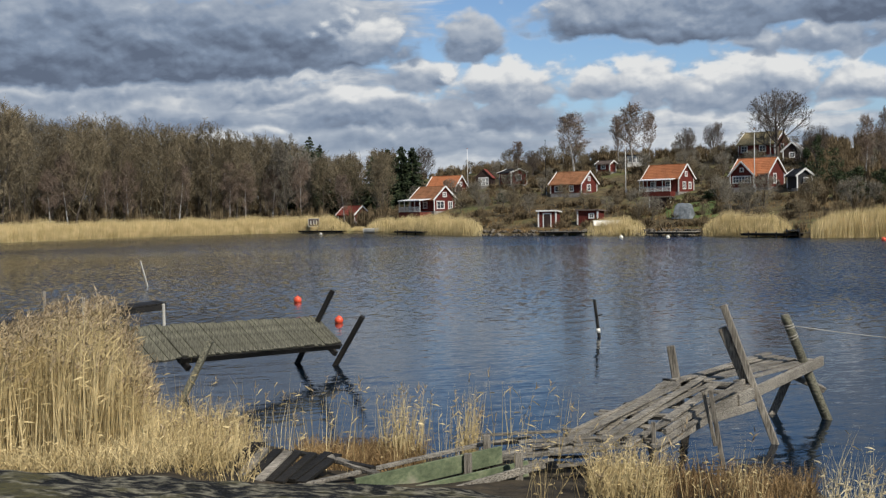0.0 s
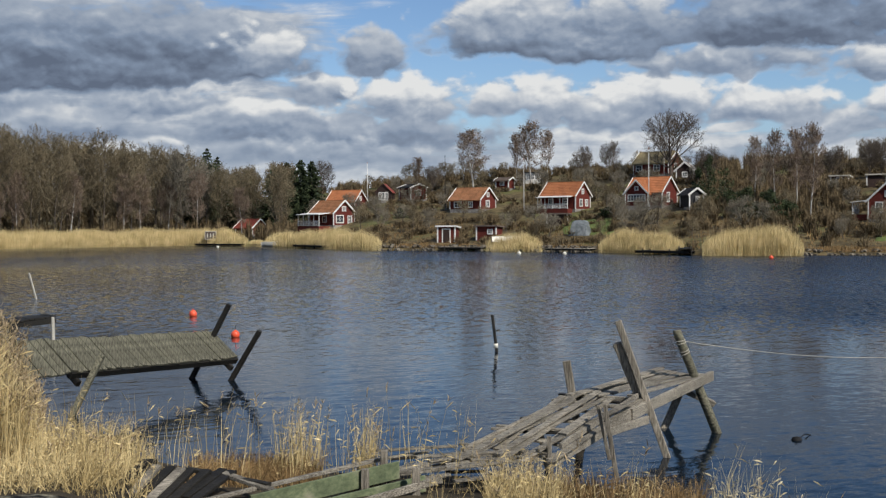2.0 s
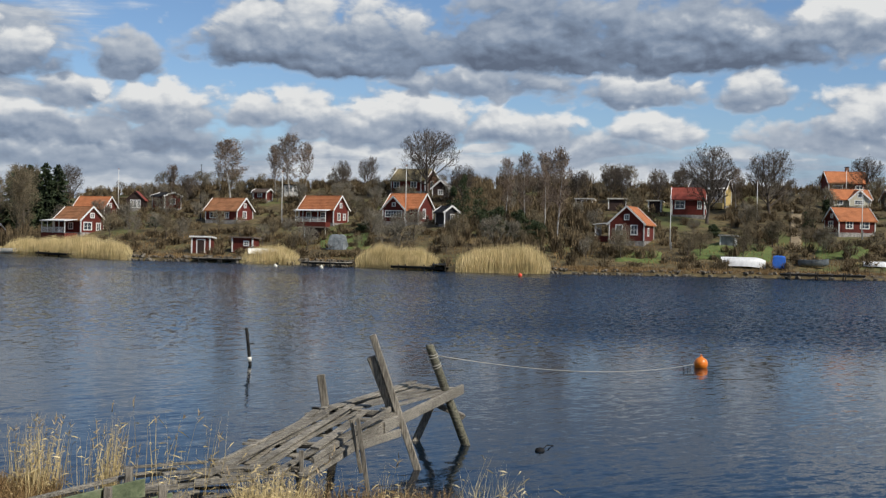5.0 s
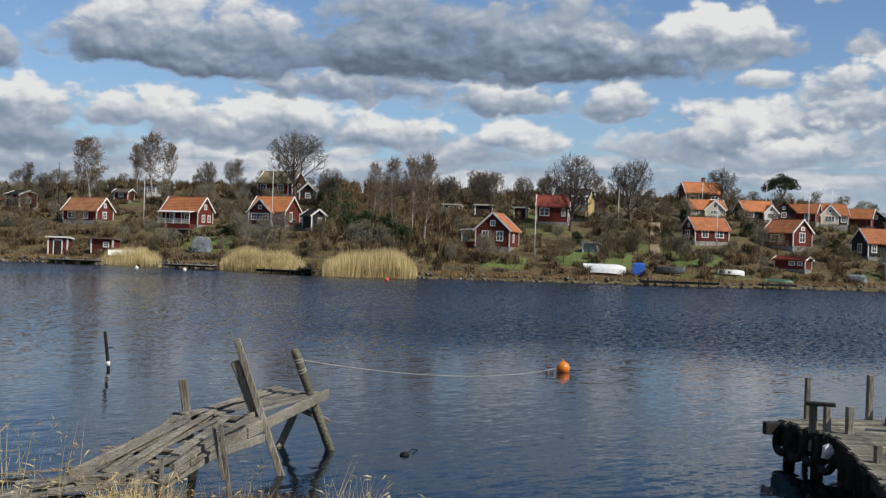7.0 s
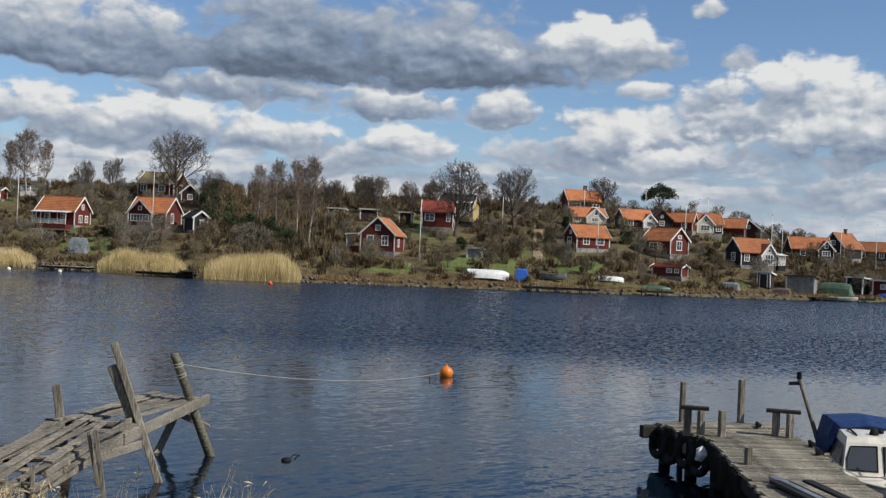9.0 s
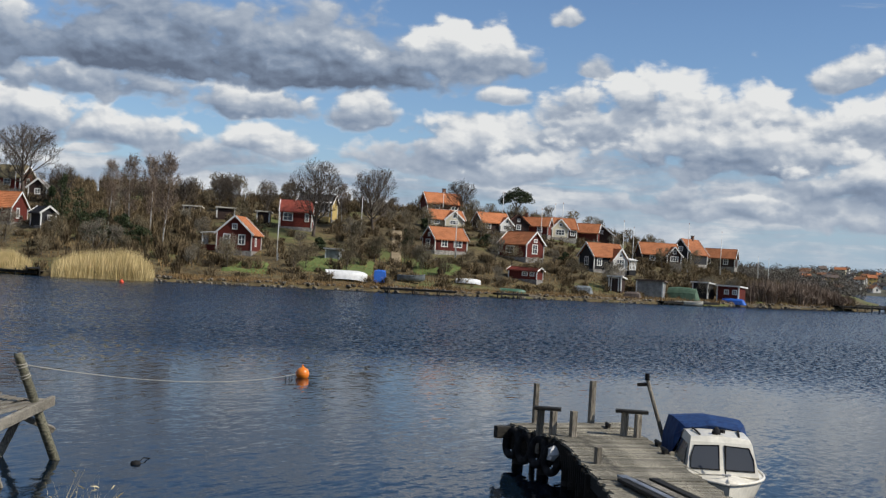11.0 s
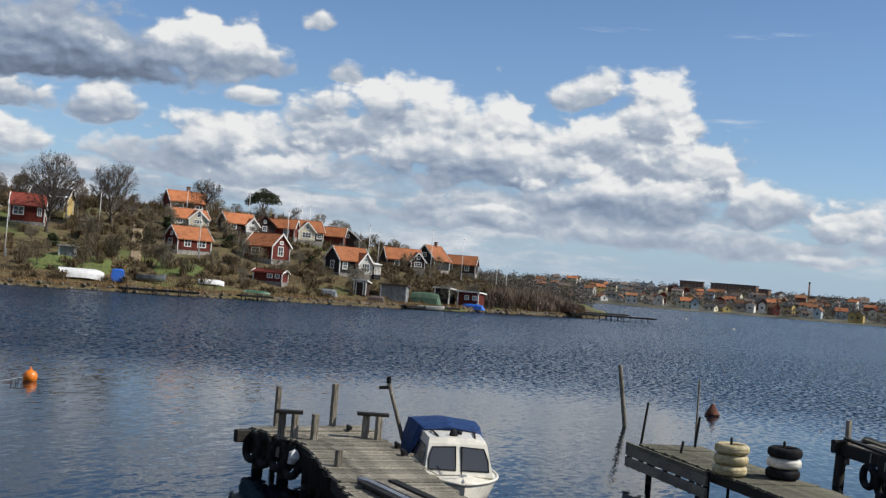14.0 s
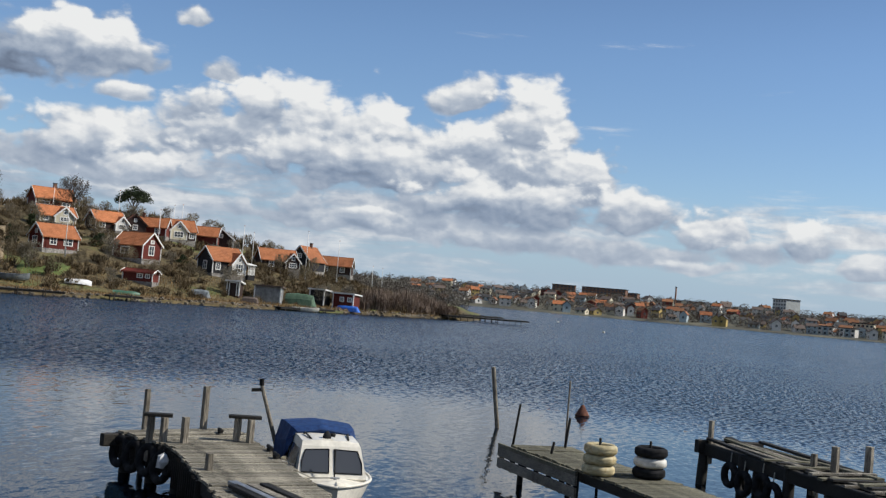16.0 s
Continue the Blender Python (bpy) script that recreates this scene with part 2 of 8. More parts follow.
OLD_WOOD = surface("weathered_grey_wood", (0.045, 0.039, 0.030), (0.41, 0.37, 0.30), 5.0, 0.85, 0.6, (1, 14, 14), 0.45, 1.3, 0.22)
OLD_WOOD_POST = surface("weathered_grey_post", (0.075, 0.062, 0.046), (0.42, 0.375, 0.30), 5.0, 0.85, 0.6, (14, 14, 1), 0.45, 1.3, 0.2)
DECK_WOOD = surface("deck_boards", (0.045, 0.040, 0.029), (0.44, 0.40, 0.31), 4.0, 0.85, 0.7, (1, 16, 10), 0.5, 1.1, 0.34, spin=-36.0, band=(0.36, 0.64))
MOSSY_WOOD = surface("mossy_deck_boards", (0.045, 0.043, 0.03), (0.235, 0.22, 0.155), 4.0, 0.9, 0.5, (1, 12, 8), 0.45, 1.0, 0.16, spin=-35.0)
# Near black: shade under dock and jetty decks is put into this colour.
DARK_WOOD = surface("dark_shaded_wood", (0.006, 0.0055, 0.0045), (0.032, 0.028, 0.022), 5.0, 0.7, 0.5, (1, 10, 10), 0.5, 1.0, 0.25)
GREEN_WOOD = surface("green_painted_wood", (0.10, 0.13, 0.07), (0.21, 0.24, 0.13), 3.0, 0.8, 0.4, (1, 8, 8), 0.55, 1.6, 0.12, third=(0.27, 0.25, 0.18))
PALE_WOOD = surface("bleached_wood", (0.34, 0.32, 0.27), (0.58, 0.55, 0.48), 5.0, 0.8, 0.4, (1, 12, 12), 0.3, 1.5, 0.1)
RED_WALL = surface("falu_red_boards", (0.085, 0.017, 0.012), (0.175, 0.033, 0.022), 3.0, 0.85, 0.5, (8, 8, 0.6), 0.3, 0.5, 0.15)
DARK_WALL = surface("dark_brown_boards", (0.028, 0.018, 0.016), (0.06, 0.036, 0.03), 3.0, 0.85, 0.5, (8, 8, 0.6), 0.3, 0.5, 0.15)
BLACK_WALL = surface("black_tarred_boards", (0.012, 0.012, 0.014), (0.03, 0.03, 0.033), 3.0, 0.8, 0.5, (8, 8, 0.6), 0.3, 0.5, 0.15)
YELLOW_WALL = surface("yellow_painted_boards", (0.42, 0.30, 0.10), (0.55, 0.42, 0.17), 3.0, 0.8, 0.4, (8, 8, 0.6), 0.25, 0.5, 0.1)
WHITE_WALL = surface("white_render", (0.62, 0.60, 0.55), (0.78, 0.76, 0.71), 2.0, 0.8, 0.3, stain=0.25, vary=0.12)
PALE_WALL = surface("pale_yellow_boards", (0.55, 0.50, 0.36), (0.70, 0.65, 0.50), 3.0, 0.8, 0.4, (8, 8, 0.6), 0.2, 0.5, 0.1)
BLUE_WALL = surface("pale_blue_boards", (0.30, 0.38, 0.42), (0.42, 0.50, 0.53), 3.0, 0.8, 0.4, (8, 8, 0.6), 0.2, 0.5, 0.1)
BRICK_WALL = surface("brown_brick_wall", (0.14, 0.075, 0.05), (0.24, 0.14, 0.10), 3.0, 0.85, 0.4, stain=0.3, vary=0.15)
GREY_WALL = surface("grey_concrete_wall", (0.20, 0.20, 0.20), (0.34, 0.34, 0.33), 2.0, 0.85, 0.3, stain=0.3, vary=0.15)
TRIM = surface("white_painted_trim", (0.66, 0.65, 0.61), (0.82, 0.81, 0.78), 5.0, 0.6, 0.2, stain=0.2, vary=0.05)
TILE = surface("orange_clay_tiles", (0.33, 0.115, 0.045), (0.5, 0.19, 0.08), 5.0, 0.8, 0.8, (2.5, 2.5, 2.5), 0.4, 0.7, 0.2, depth=0.06)
OLD_TILE = surface("aged_brown_tiles", (0.20, 0.09, 0.04), (0.38, 0.17, 0.08), 5.0, 0.85, 0.8, (2.5, 2.5, 2.5), 0.45, 0.7, 0.15, depth=0.06)
MOSS_ROOF = surface("mossy_roof", (0.2, 0.16, 0.085), (0.36, 0.29, 0.16), 4.0, 0.9, 0.6, stain=0.4, vary=0.12, depth=0.05)
RED_ROOF = surface("red_sheet_roof", (0.20, 0.045, 0.03), (0.32, 0.075, 0.05), 3.0, 0.6, 0.3, stain=0.3, vary=0.1)
DARK_ROOF = surface("dark_felt_roof", (0.03, 0.03, 0.033), (0.075, 0.072, 0.07), 4.0, 0.85, 0.4, stain=0.3, vary=0.2)
FELT_BROWN = surface("brown_felt_roof", (0.10, 0.075, 0.06), (0.18, 0.14, 0.12), 4.0, 0.85, 0.4, stain=0.3, vary=0.2)
STONE = surface("granite_stone", (0.07, 0.06, 0.045), (0.22, 0.19, 0.145), 3.0, 0.85, 0.6, stain=0.5, stain_scale=1.5, vary=0.3, islands=True, depth=0.05)
PLINTH = surface("stone_plinth", (0.20, 0.185, 0.17), (0.36, 0.34, 0.31), 3.0, 0.85, 0.6, stain=0.5, stain_scale=1.5, vary=0.15)
BARK = surface("grey_brown_bark", (0.06, 0.047, 0.037), (0.165, 0.135, 0.108), 3.0, 0.9, 0.7, (6, 6, 1), 0.3, 0.5, 0.2, depth=0.04)
BIRCH_BARK = surface("birch_bark", (0.18, 0.17, 0.155), (0.62, 0.60, 0.56), 3.0, 0.8, 0.5, (1.5, 1.5, 6), 0.35, 0.8, 0.1)
TWIG = surface("bare_brown_twigs", (0.10, 0.080, 0.048), (0.265, 0.215, 0.135), 1.2, 0.9, 0.0, stain=0.25, stain_scale=0.25, vary=0.28)
DARK_TWIG = surface("dark_bare_twigs", (0.062, 0.050, 0.040), (0.14, 0.114, 0.092), 1.2, 0.9, 0.0, stain=0.25, stain_scale=0.25, vary=0.15)
RED_TWIG = surface("reddish_birch_twigs", (0.15, 0.108, 0.08), (0.27, 0.205, 0.155), 1.2, 0.9, 0.0, stain=0.25, stain_scale=0.25, vary=0.2)
GREY_TWIG = surface("grey_bare_twigs", (0.14, 0.122, 0.092), (0.27, 0.24, 0.185), 1.2, 0.9, 0.0, stain=0.25, stain_scale=0.25, vary=0.2)
SCRUB = surface("brown_scrub_twigs", (0.045, 0.032, 0.017), (0.27, 0.20, 0.11), 1.0, 0.9, 0.0, stain=0.3, stain_scale=0.12, vary=0.35, islands=True)
NEEDLES = surface("dark_green_needles", (0.02, 0.032, 0.014), (0.062, 0.082, 0.034), 1.5, 0.8, 0.0, stain=0.3, stain_scale=0.4, vary=0.25, islands=True)
IVY = surface("evergreen_leaves", (0.018, 0.030, 0.012), (0.065, 0.085, 0.030), 1.5, 0.7, 0.0, stain=0.3, stain_scale=0.4, vary=0.3, islands=True)
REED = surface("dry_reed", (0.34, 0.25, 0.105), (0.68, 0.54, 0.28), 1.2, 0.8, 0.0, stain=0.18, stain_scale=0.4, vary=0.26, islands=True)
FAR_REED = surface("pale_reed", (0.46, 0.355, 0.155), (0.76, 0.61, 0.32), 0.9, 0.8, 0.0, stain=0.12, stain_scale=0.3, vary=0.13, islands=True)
STRAW = surface("bleached_straw", (0.38, 0.3, 0.15), (0.66, 0.55, 0.33), 1.2, 0.8, 0.0, stain=0.15, stain_scale=0.6, vary=0.2, islands=True)
SEDGE = surface("rusty_dry_sedge", (0.12, 0.07, 0.028), (0.37, 0.245, 0.11), 1.2, 0.8, 0.0, stain=0.25, stain_scale=0.6, vary=0.35, islands=True)
PLUME = surface("reed_plumes", (0.26, 0.19, 0.11), (0.46, 0.36, 0.22), 2.0, 0.9, 0.0, stain=0.2, vary=0.25, islands=True)
LAND = surface("winter_grass_and_earth", (0.042, 0.031, 0.015), (0.19, 0.145, 0.068), 0.9, 0.95, 0.8, stain=0.4, stain_scale=0.07, vary=0.0,
               third=(0.10, 0.115, 0.034), depth=0.15)
LAWN = surface("spring_lawn", (0.075, 0.105, 0.028), (0.15, 0.185, 0.055), 1.4, 0.95, 0.6, stain=0.3, stain_scale=0.2, vary=0.0, depth=0.05)
BANK = surface("trodden_bank", (0.022, 0.017, 0.011), (0.10, 0.077, 0.045), 2.6, 0.95, 1.0, stain=0.5, stain_scale=0.7, vary=0.0, depth=0.08)
MOSS_ROCK = surface("dark_lichened_rock", (0.004, 0.004, 0.003), (0.36, 0.325, 0.225), 9.0, 0.95, 1.0, (0.8, 1, 2), 0.6, 2.2, 0.0, depth=0.09, third=(0.085, 0.075, 0.03), band=(0.44, 0.64))
PATH = surface("sandy_path", (0.20, 0.15, 0.09), (0.34, 0.27, 0.17), 2.0, 0.95, 0.4, stain=0.3, vary=0.0)
FAR_LAND = surface("distant_wooded_land", (0.07, 0.07, 0.055), (0.15, 0.14, 0.10), 0.05, 0.95, 0.0, stain=0.3, stain_scale=0.01, vary=0.0)
FAR_TREES = surface("distant_bare_trees", (0.085, 0.074, 0.06), (0.17, 0.148, 0.118), 0.2, 0.95, 0.0, stain=0.3, stain_scale=0.03, vary=0.2, islands=True)
WHITE_GLOSS = gloss("white_gelcoat", (0.86, 0.81, 0.69), 0.25)
WHITE_PLASTIC = gloss("white_tarpaulin", (0.76, 0.76, 0.75), 0.45)
BLUE_CLOTH = surface("blue_canvas", (0.006, 0.022, 0.085), (0.016, 0.055, 0.17), 6.0, 0.75, 0.3, stain=0.2, vary=0.05)
BLUE_TARP = gloss("blue_tarpaulin", (0.03, 0.14, 0.55), 0.4)
GREEN_TARP = surface("green_tarpaulin", (0.055, 0.105, 0.065), (0.11, 0.17, 0.11), 2.0, 0.6, 0.4, stain=0.3, vary=0.05, depth=0.1)
GREY_TARP = surface("grey_tarpaulin", (0.1, 0.115, 0.12), (0.24, 0.26, 0.27), 2.0, 0.6, 0.4, stain=0.3, vary=0.05, depth=0.1)
ORANGE = gloss("orange_float", (0.90, 0.24, 0.02), 0.35)
CORAL = gloss("faded_red_float", (0.92, 0.12, 0.05), 0.4)
RUST = surface("rust_red_float", (0.10, 0.035, 0.02), (0.19, 0.075, 0.045), 5.0, 0.8, 0.2, stain=0.4, stain_scale=4.0, vary=0.05)
RUBBER = surface("black_rubber", (0.010, 0.010, 0.010), (0.03, 0.03, 0.032), 6.0, 0.9, 0.4, stain=0.2, vary=0.1, spec=0.08)
CREAM_PAINT = surface("cream_painted_rubber", (0.44, 0.36, 0.19), (0.66, 0.58, 0.37), 5.0, 0.65, 0.4, stain=0.55, stain_scale=3.5, vary=0.1, third=(0.36, 0.25, 0.11))
WHITE_RUBBER = surface("white_painted_rubber", (0.55, 0.53, 0.47), (0.75, 0.73, 0.67), 5.0, 0.65, 0.4, stain=0.45, stain_scale=3.0, vary=0.05)
ROPE = surface("pale_rope", (0.28, 0.26, 0.215), (0.46, 0.43, 0.36), 30.0, 0.9, 0.3, vary=0.05)
STEEL = surface("galvanised_steel", (0.25, 0.26, 0.27), (0.45, 0.46, 0.47), 8.0, 0.45, 0.1, stain=0.3, vary=0.1, metal=0.7)
TOWER_WALL = surface("pale_tower_wall", (0.42, 0.44, 0.42), (0.56, 0.58, 0.55), 0.5, 0.8, 0.1, stain=0.2, vary=0.05)
GREEN_PAINT = gloss("green_hull", (0.045, 0.12, 0.07), 0.5)


def pane_material(name, colour, rough, clear):
    m = bpy.data.materials.new(name)
    m.use_nodes = True
    b = m.node_tree.nodes["Principled BSDF"]
    b.inputs["Base Color"].default_value = (*colour, 1)
    b.inputs["Roughness"].default_value = rough
    b.inputs["Transmission Weight"].default_value = clear
    b.inputs["IOR"].default_value = 1.45
    return m


GLASS = pane_material("window_glass", (0.05, 0.06, 0.07), 0.05, 0.0)
SMOKED = pane_material("smoked_window", (0.06, 0.065, 0.075), 0.07, 0.0)


def water_material():
    m = bpy.data.materials.new("rippled_water")
    m.use_nodes = True
    t = m.node_tree
    k = Nodes(t)
    b = t.nodes["Principled BSDF"]
    b.inputs["Base Color"].default_value = (0.003, 0.008, 0.015, 1)
    b.inputs["Roughness"].default_value, b.inputs["IOR"].default_value = 0.025, 1.30
    where = t.nodes.new("ShaderNodeNewGeometry").outputs["Position"]
    spin = t.nodes.new("ShaderNodeMapping")
    spin.inputs["Rotation"].default_value = (0, 0, radians(-20))
    t.links.new(where, spin.inputs[0])
    v = spin.outputs[0]
    swell = k.noise(k.vec("MULTIPLY", v, (0.35, 1.0, 1)), 0.85, 3.0, 0.5)
    ripple = k.noise(k.vec("MULTIPLY", v, (0.5, 1.0, 1)), 3.2, 4.0, 0.55)
    gust = k.noise(k.vec("MULTIPLY", v, (0.6, 1.0, 1)), 0.03, 4.0, 0.55)
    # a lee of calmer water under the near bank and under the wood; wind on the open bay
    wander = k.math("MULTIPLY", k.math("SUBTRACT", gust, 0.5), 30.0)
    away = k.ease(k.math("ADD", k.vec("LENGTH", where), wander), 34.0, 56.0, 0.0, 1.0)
    east = t.nodes.new("ShaderNodeSeparateXYZ")
    t.links.new(where, east.inputs[0])
    bearing = k.math("ARCTAN2", east.outputs[0], east.outputs[1])
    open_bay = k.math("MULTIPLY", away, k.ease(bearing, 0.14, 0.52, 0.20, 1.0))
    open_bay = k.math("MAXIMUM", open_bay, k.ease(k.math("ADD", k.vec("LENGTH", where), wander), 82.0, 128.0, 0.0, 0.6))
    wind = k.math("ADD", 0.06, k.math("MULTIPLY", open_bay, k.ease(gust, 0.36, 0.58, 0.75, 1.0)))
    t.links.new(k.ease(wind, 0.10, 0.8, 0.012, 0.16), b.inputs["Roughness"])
    height = k.math("ADD", k.math("MULTIPLY", swell, 0.019), k.math("MULTIPLY", ripple, 0.010))
    bump = t.nodes.new("ShaderNodeBump")
    bump.inputs["Strength"].default_value, bump.inputs["Distance"].default_value = 1.0, 1.0
    t.links.new(height, bump.inputs["Height"])
    # the slope of short wind waves, too small to follow one by one
    chop = t.nodes.new("ShaderNodeTexNoise")
    chop.inputs["Scale"].default_value, chop.inputs["Detail"].default_value, chop.inputs["Roughness"].default_value = 4.6, 3.0, 0.6
    t.links.new(k.vec("MULTIPLY", v, (0.8, 1.0, 1)), chop.inputs["Vector"])
    lean = t.nodes.new("ShaderNodeVectorMath")
    lean.operation = "SCALE"
    t.links.new(k.vec("MULTIPLY", k.vec("SUBTRACT", chop.outputs["Color"], (0.5, 0.5, 0.5)), (1, 1, 0)), lean.inputs[0])
    t.links.new(k.math("MULTIPLY", wind, 1.8), lean.inputs["Scale"])
    # added normal tilt towards the near bank: windy water then mirrors higher, darker sky
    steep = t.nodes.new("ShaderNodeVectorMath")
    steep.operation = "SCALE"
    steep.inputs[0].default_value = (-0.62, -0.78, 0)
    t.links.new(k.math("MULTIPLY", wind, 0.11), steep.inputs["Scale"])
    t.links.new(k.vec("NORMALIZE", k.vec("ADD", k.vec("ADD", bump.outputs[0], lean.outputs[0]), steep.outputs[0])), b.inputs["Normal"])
    return m


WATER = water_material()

# ---- building helpers ----
class Build:
    """Gathers vertices and faces for one mesh."""

    def __init__(self):
        self.v, self.f = [], []

    def add(self, verts, faces):
        o = len(self.v)
        self.v += [tuple(p) for p in verts]
        self.f += [tuple(i + o for i in face) for face in faces]
        return self

    def box(self, c, s, turn=None):
        x, y, z = (a / 2 for a in s)
        pts = [Vector((i * x, j * y, l * z)) for i in (-1, 1) for j in (-1, 1) for l in (-1, 1)]
        if turn is not None:
            pts = [turn @ p for p in pts]
        pts = [p + Vector(c) for p in pts]
        return self.add(pts, [(0, 1, 3, 2), (4, 6, 7, 5), (0, 4, 5, 1), (2, 3, 7, 6), (0, 2, 6, 4), (1, 5, 7, 3)])

    def beam(self, a, b, w, h, up=(0, 0, 1), worn=0.12, taper=1.0):
        """A timber from a to b, w wide and h thick, with chamfered edges."""
        a, b = Vector(a), Vector(b)
        ax = (b - a).normalized()
        side = ax.cross(Vector(up))
        side = side.normalized() if side.length > 1e-4 else Vector((1, 0, 0))
        top = side.cross(ax)
        c = worn * min(w, h)
        ring = [(-w / 2 + c, -h / 2), (w / 2 - c, -h / 2), (w / 2, -h / 2 + c), (w / 2, h / 2 - c), (w / 2 - c, h / 2), (-w / 2 + c, h / 2), (-w / 2, h / 2 - c), (-w / 2, -h / 2 + c)]
        pts = [a + side * u + top * t for u, t in ring] + [b + (side * u + top * t) * taper for u, t in ring]
        n = 8
        return self.add(pts, [tuple(range(n - 1, -1, -1)), tuple(range(n, 2 * n))] + [(i, (i + 1) % n, n + (i + 1) % n, n + i) for i in range(n)])

    def tube(self, pts, rads, n=8, caps=True):
        pts = [Vector(p) for p in pts]
        rings = []
        last = None
        for i, p in enumerate(pts):
            ax = (pts[min(i + 1, len(pts) - 1)] - pts[max(i - 1, 0)]).normalized()
            ref = last if last is not None else (Vector((1, 0, 0)) if abs(ax.x) < 0.8 else Vector((0, 1, 0)))
            u = (ref - ax * ref.dot(ax)).normalized()
            last = u
            w = ax.cross(u)
            rings += [p + (u * math.cos(2 * math.pi * j / n) + w * math.sin(2 * math.pi * j / n)) * rads[i] for j in range(n)]
        faces = [(i * n + j, i * n + (j + 1) % n, (i + 1) * n + (j + 1) % n, (i + 1) * n + j) for i in range(len(pts) - 1) for j in range(n)]
        if caps:
            faces += [tuple(range(n - 1, -1, -1)), tuple(range((len(pts) - 1) * n, len(pts) * n))]
        return self.add(rings, faces)

    def lathe(self, profile, n=16, c=(0, 0, 0)):
        """A body turned round z from (radius, height) pairs."""
        pts = [(c[0] + r * math.cos(2 * math.pi * j / n), c[1] + r * math.sin(2 * math.pi * j / n), c[2] + z) for r, z in profile for j in range(n)]
        faces = [(i * n + j, i * n + (j + 1) % n, (i + 1) * n + (j + 1) % n, (i + 1) * n + j) for i in range(len(profile) - 1) for j in range(n)]
        return self.add(pts, faces)

    def ring(self, c, big, small, n=20, m=8, turn=None, squash=1.0):
        """A torus round z, or turned."""
        pts = []
        for i in range(n):
            a = 2 * math.pi * i / n
            for j in range(m):
                b = 2 * math.pi * j / m
                p = Vector(((big + small * math.cos(b)) * math.cos(a), (big + small * math.cos(b)) * math.sin(a), small * squash * math.sin(b)))
                pts.append((turn @ p if turn is not None else p) + Vector(c))
        return self.add(pts, [(i * m + j, ((i + 1) % n) * m + j, ((i + 1) % n) * m + (j + 1) % m, i * m + (j + 1) % m) for i in range(n) for j in range(m)])

    def plate(self, outline, thick):
        """A flat outline given as points, made thick along its normal."""
        o = [Vector(p) for p in outline]
        nrm = (o[1] - o[0]).cross(o[2] - o[0]).normalized() * thick
        n = len(o)
        return self.add(o + [p - nrm for p in o], [tuple(range(n)), tuple(range(2 * n - 1, n - 1, -1))] + [(i, n + i, n + (i + 1) % n, (i + 1) % n) for i in range(n)])

    def mesh(self, name, material, smooth=False):
        me = bpy.data.meshes.new(name)
        me.from_pydata(self.v, [], self.f)
        me.materials.append(material)
        if smooth:
            me.polygons.foreach_set("use_smooth", [True] * len(me.polygons))
        me.update()
        return me


def thing(name, place, turn=0.0, label="", category="", group="", kind="", tip=None):
    """An Empty at the base of a thing; its parts hang under it."""
    ob = new(name)
    ob.empty_display_size = 0.2
    ob.matrix_basis = pose(*place, 0, 0, turn) if tip is None else tip
    return tagged(ob, label, category, group, kind)


def part(name, build, material, parent, label="", smooth=False, world=False, kind=""):
    """One mesh under a thing or a part. world: its points are in world space."""
    me = build.mesh(name, material, smooth) if isinstance(build, Build) else build
    if world:
        base = parent.matrix_basis if parent.parent is None else parent.parent.matrix_basis @ parent.matrix_basis
        me.transform(base.inverted())
    ob = new(name, me)
    ob.parent = parent
    return tagged(ob, label, kind=kind)


def solo(name, build, material, label, category, group="", kind="", smooth=False):
    ob = new(name, build.mesh(name, material, smooth))
    return tagged(ob, label, category, group, kind)


def polar(az, d, z=0.0):
    a = radians(az)
    return Vector((d * math.sin(a), d * math.cos(a), z))


# ---- the far shore: plan in azimuth and distance from the bank ----
SHORE_AZ = [-75, -30, -21.4, -15, -8, -4, -1, 1.9, 10.4, 18.2, 27.6, 38.8, 47, 54, 57.5]
SHORE_D = [150, 166, 173, 190, 198, 186, 166, 154, 145, 129, 132, 141, 156, 184, 200]
RISE_AZ = [-30, -6, -1, 8, 20, 33, 42, 48, 54, 58]
RISE = [0.03, 0.03, 0.13, 0.17, 0.17, 0.175, 0.175, 0.12, 0.06, 0.02]


def shore(az):
    return float(np.interp(az, SHORE_AZ, SHORE_D))


def land(az, d):
    s = d - shore(az)
    if s < 0:
        return -0.6
    k = float(np.interp(az, RISE_AZ, RISE))
    return 0.35 + min(s, 6) * 0.05 + max(min(s, 80) - 6, 0) * k + max(s - 80, 0) * 0.02


def seat(az, el):
    """The distance at which the hill is met by a line of sight."""
    d = shore(az) + 0.2
    while d < 420:
        if land(az, d) >= EYE + d * math.tan(radians(el)):
            return d
        d += 0.25
    return shore(az) + 85


def site(az, el):
    d = seat(az, el)
    return polar(az, d, land(az, d))


def sheet(name, rows, material, label, category, smooth=True):
    """A ground sheet from rows of points."""
    b = Build()
    n = len(rows[0])
    b.v = [tuple(p) for r in rows for p in r]
    b.f = [(i * n + j, i * n + j + 1, (i + 1) * n + j + 1, (i + 1) * n + j) for i in range(len(rows) - 1) for j in range(n - 1)]
    ob = new(name, b.mesh(name, material, smooth))
    return tagged(ob, label, category, kind="structure")


water = Build()
water.add([(-4800, -4800, 0), (4800, -4800, 0), (4800, 4800, 0), (-4800, 4800, 0)], [(0, 1, 2, 3)])
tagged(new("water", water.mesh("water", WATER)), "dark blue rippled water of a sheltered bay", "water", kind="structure")

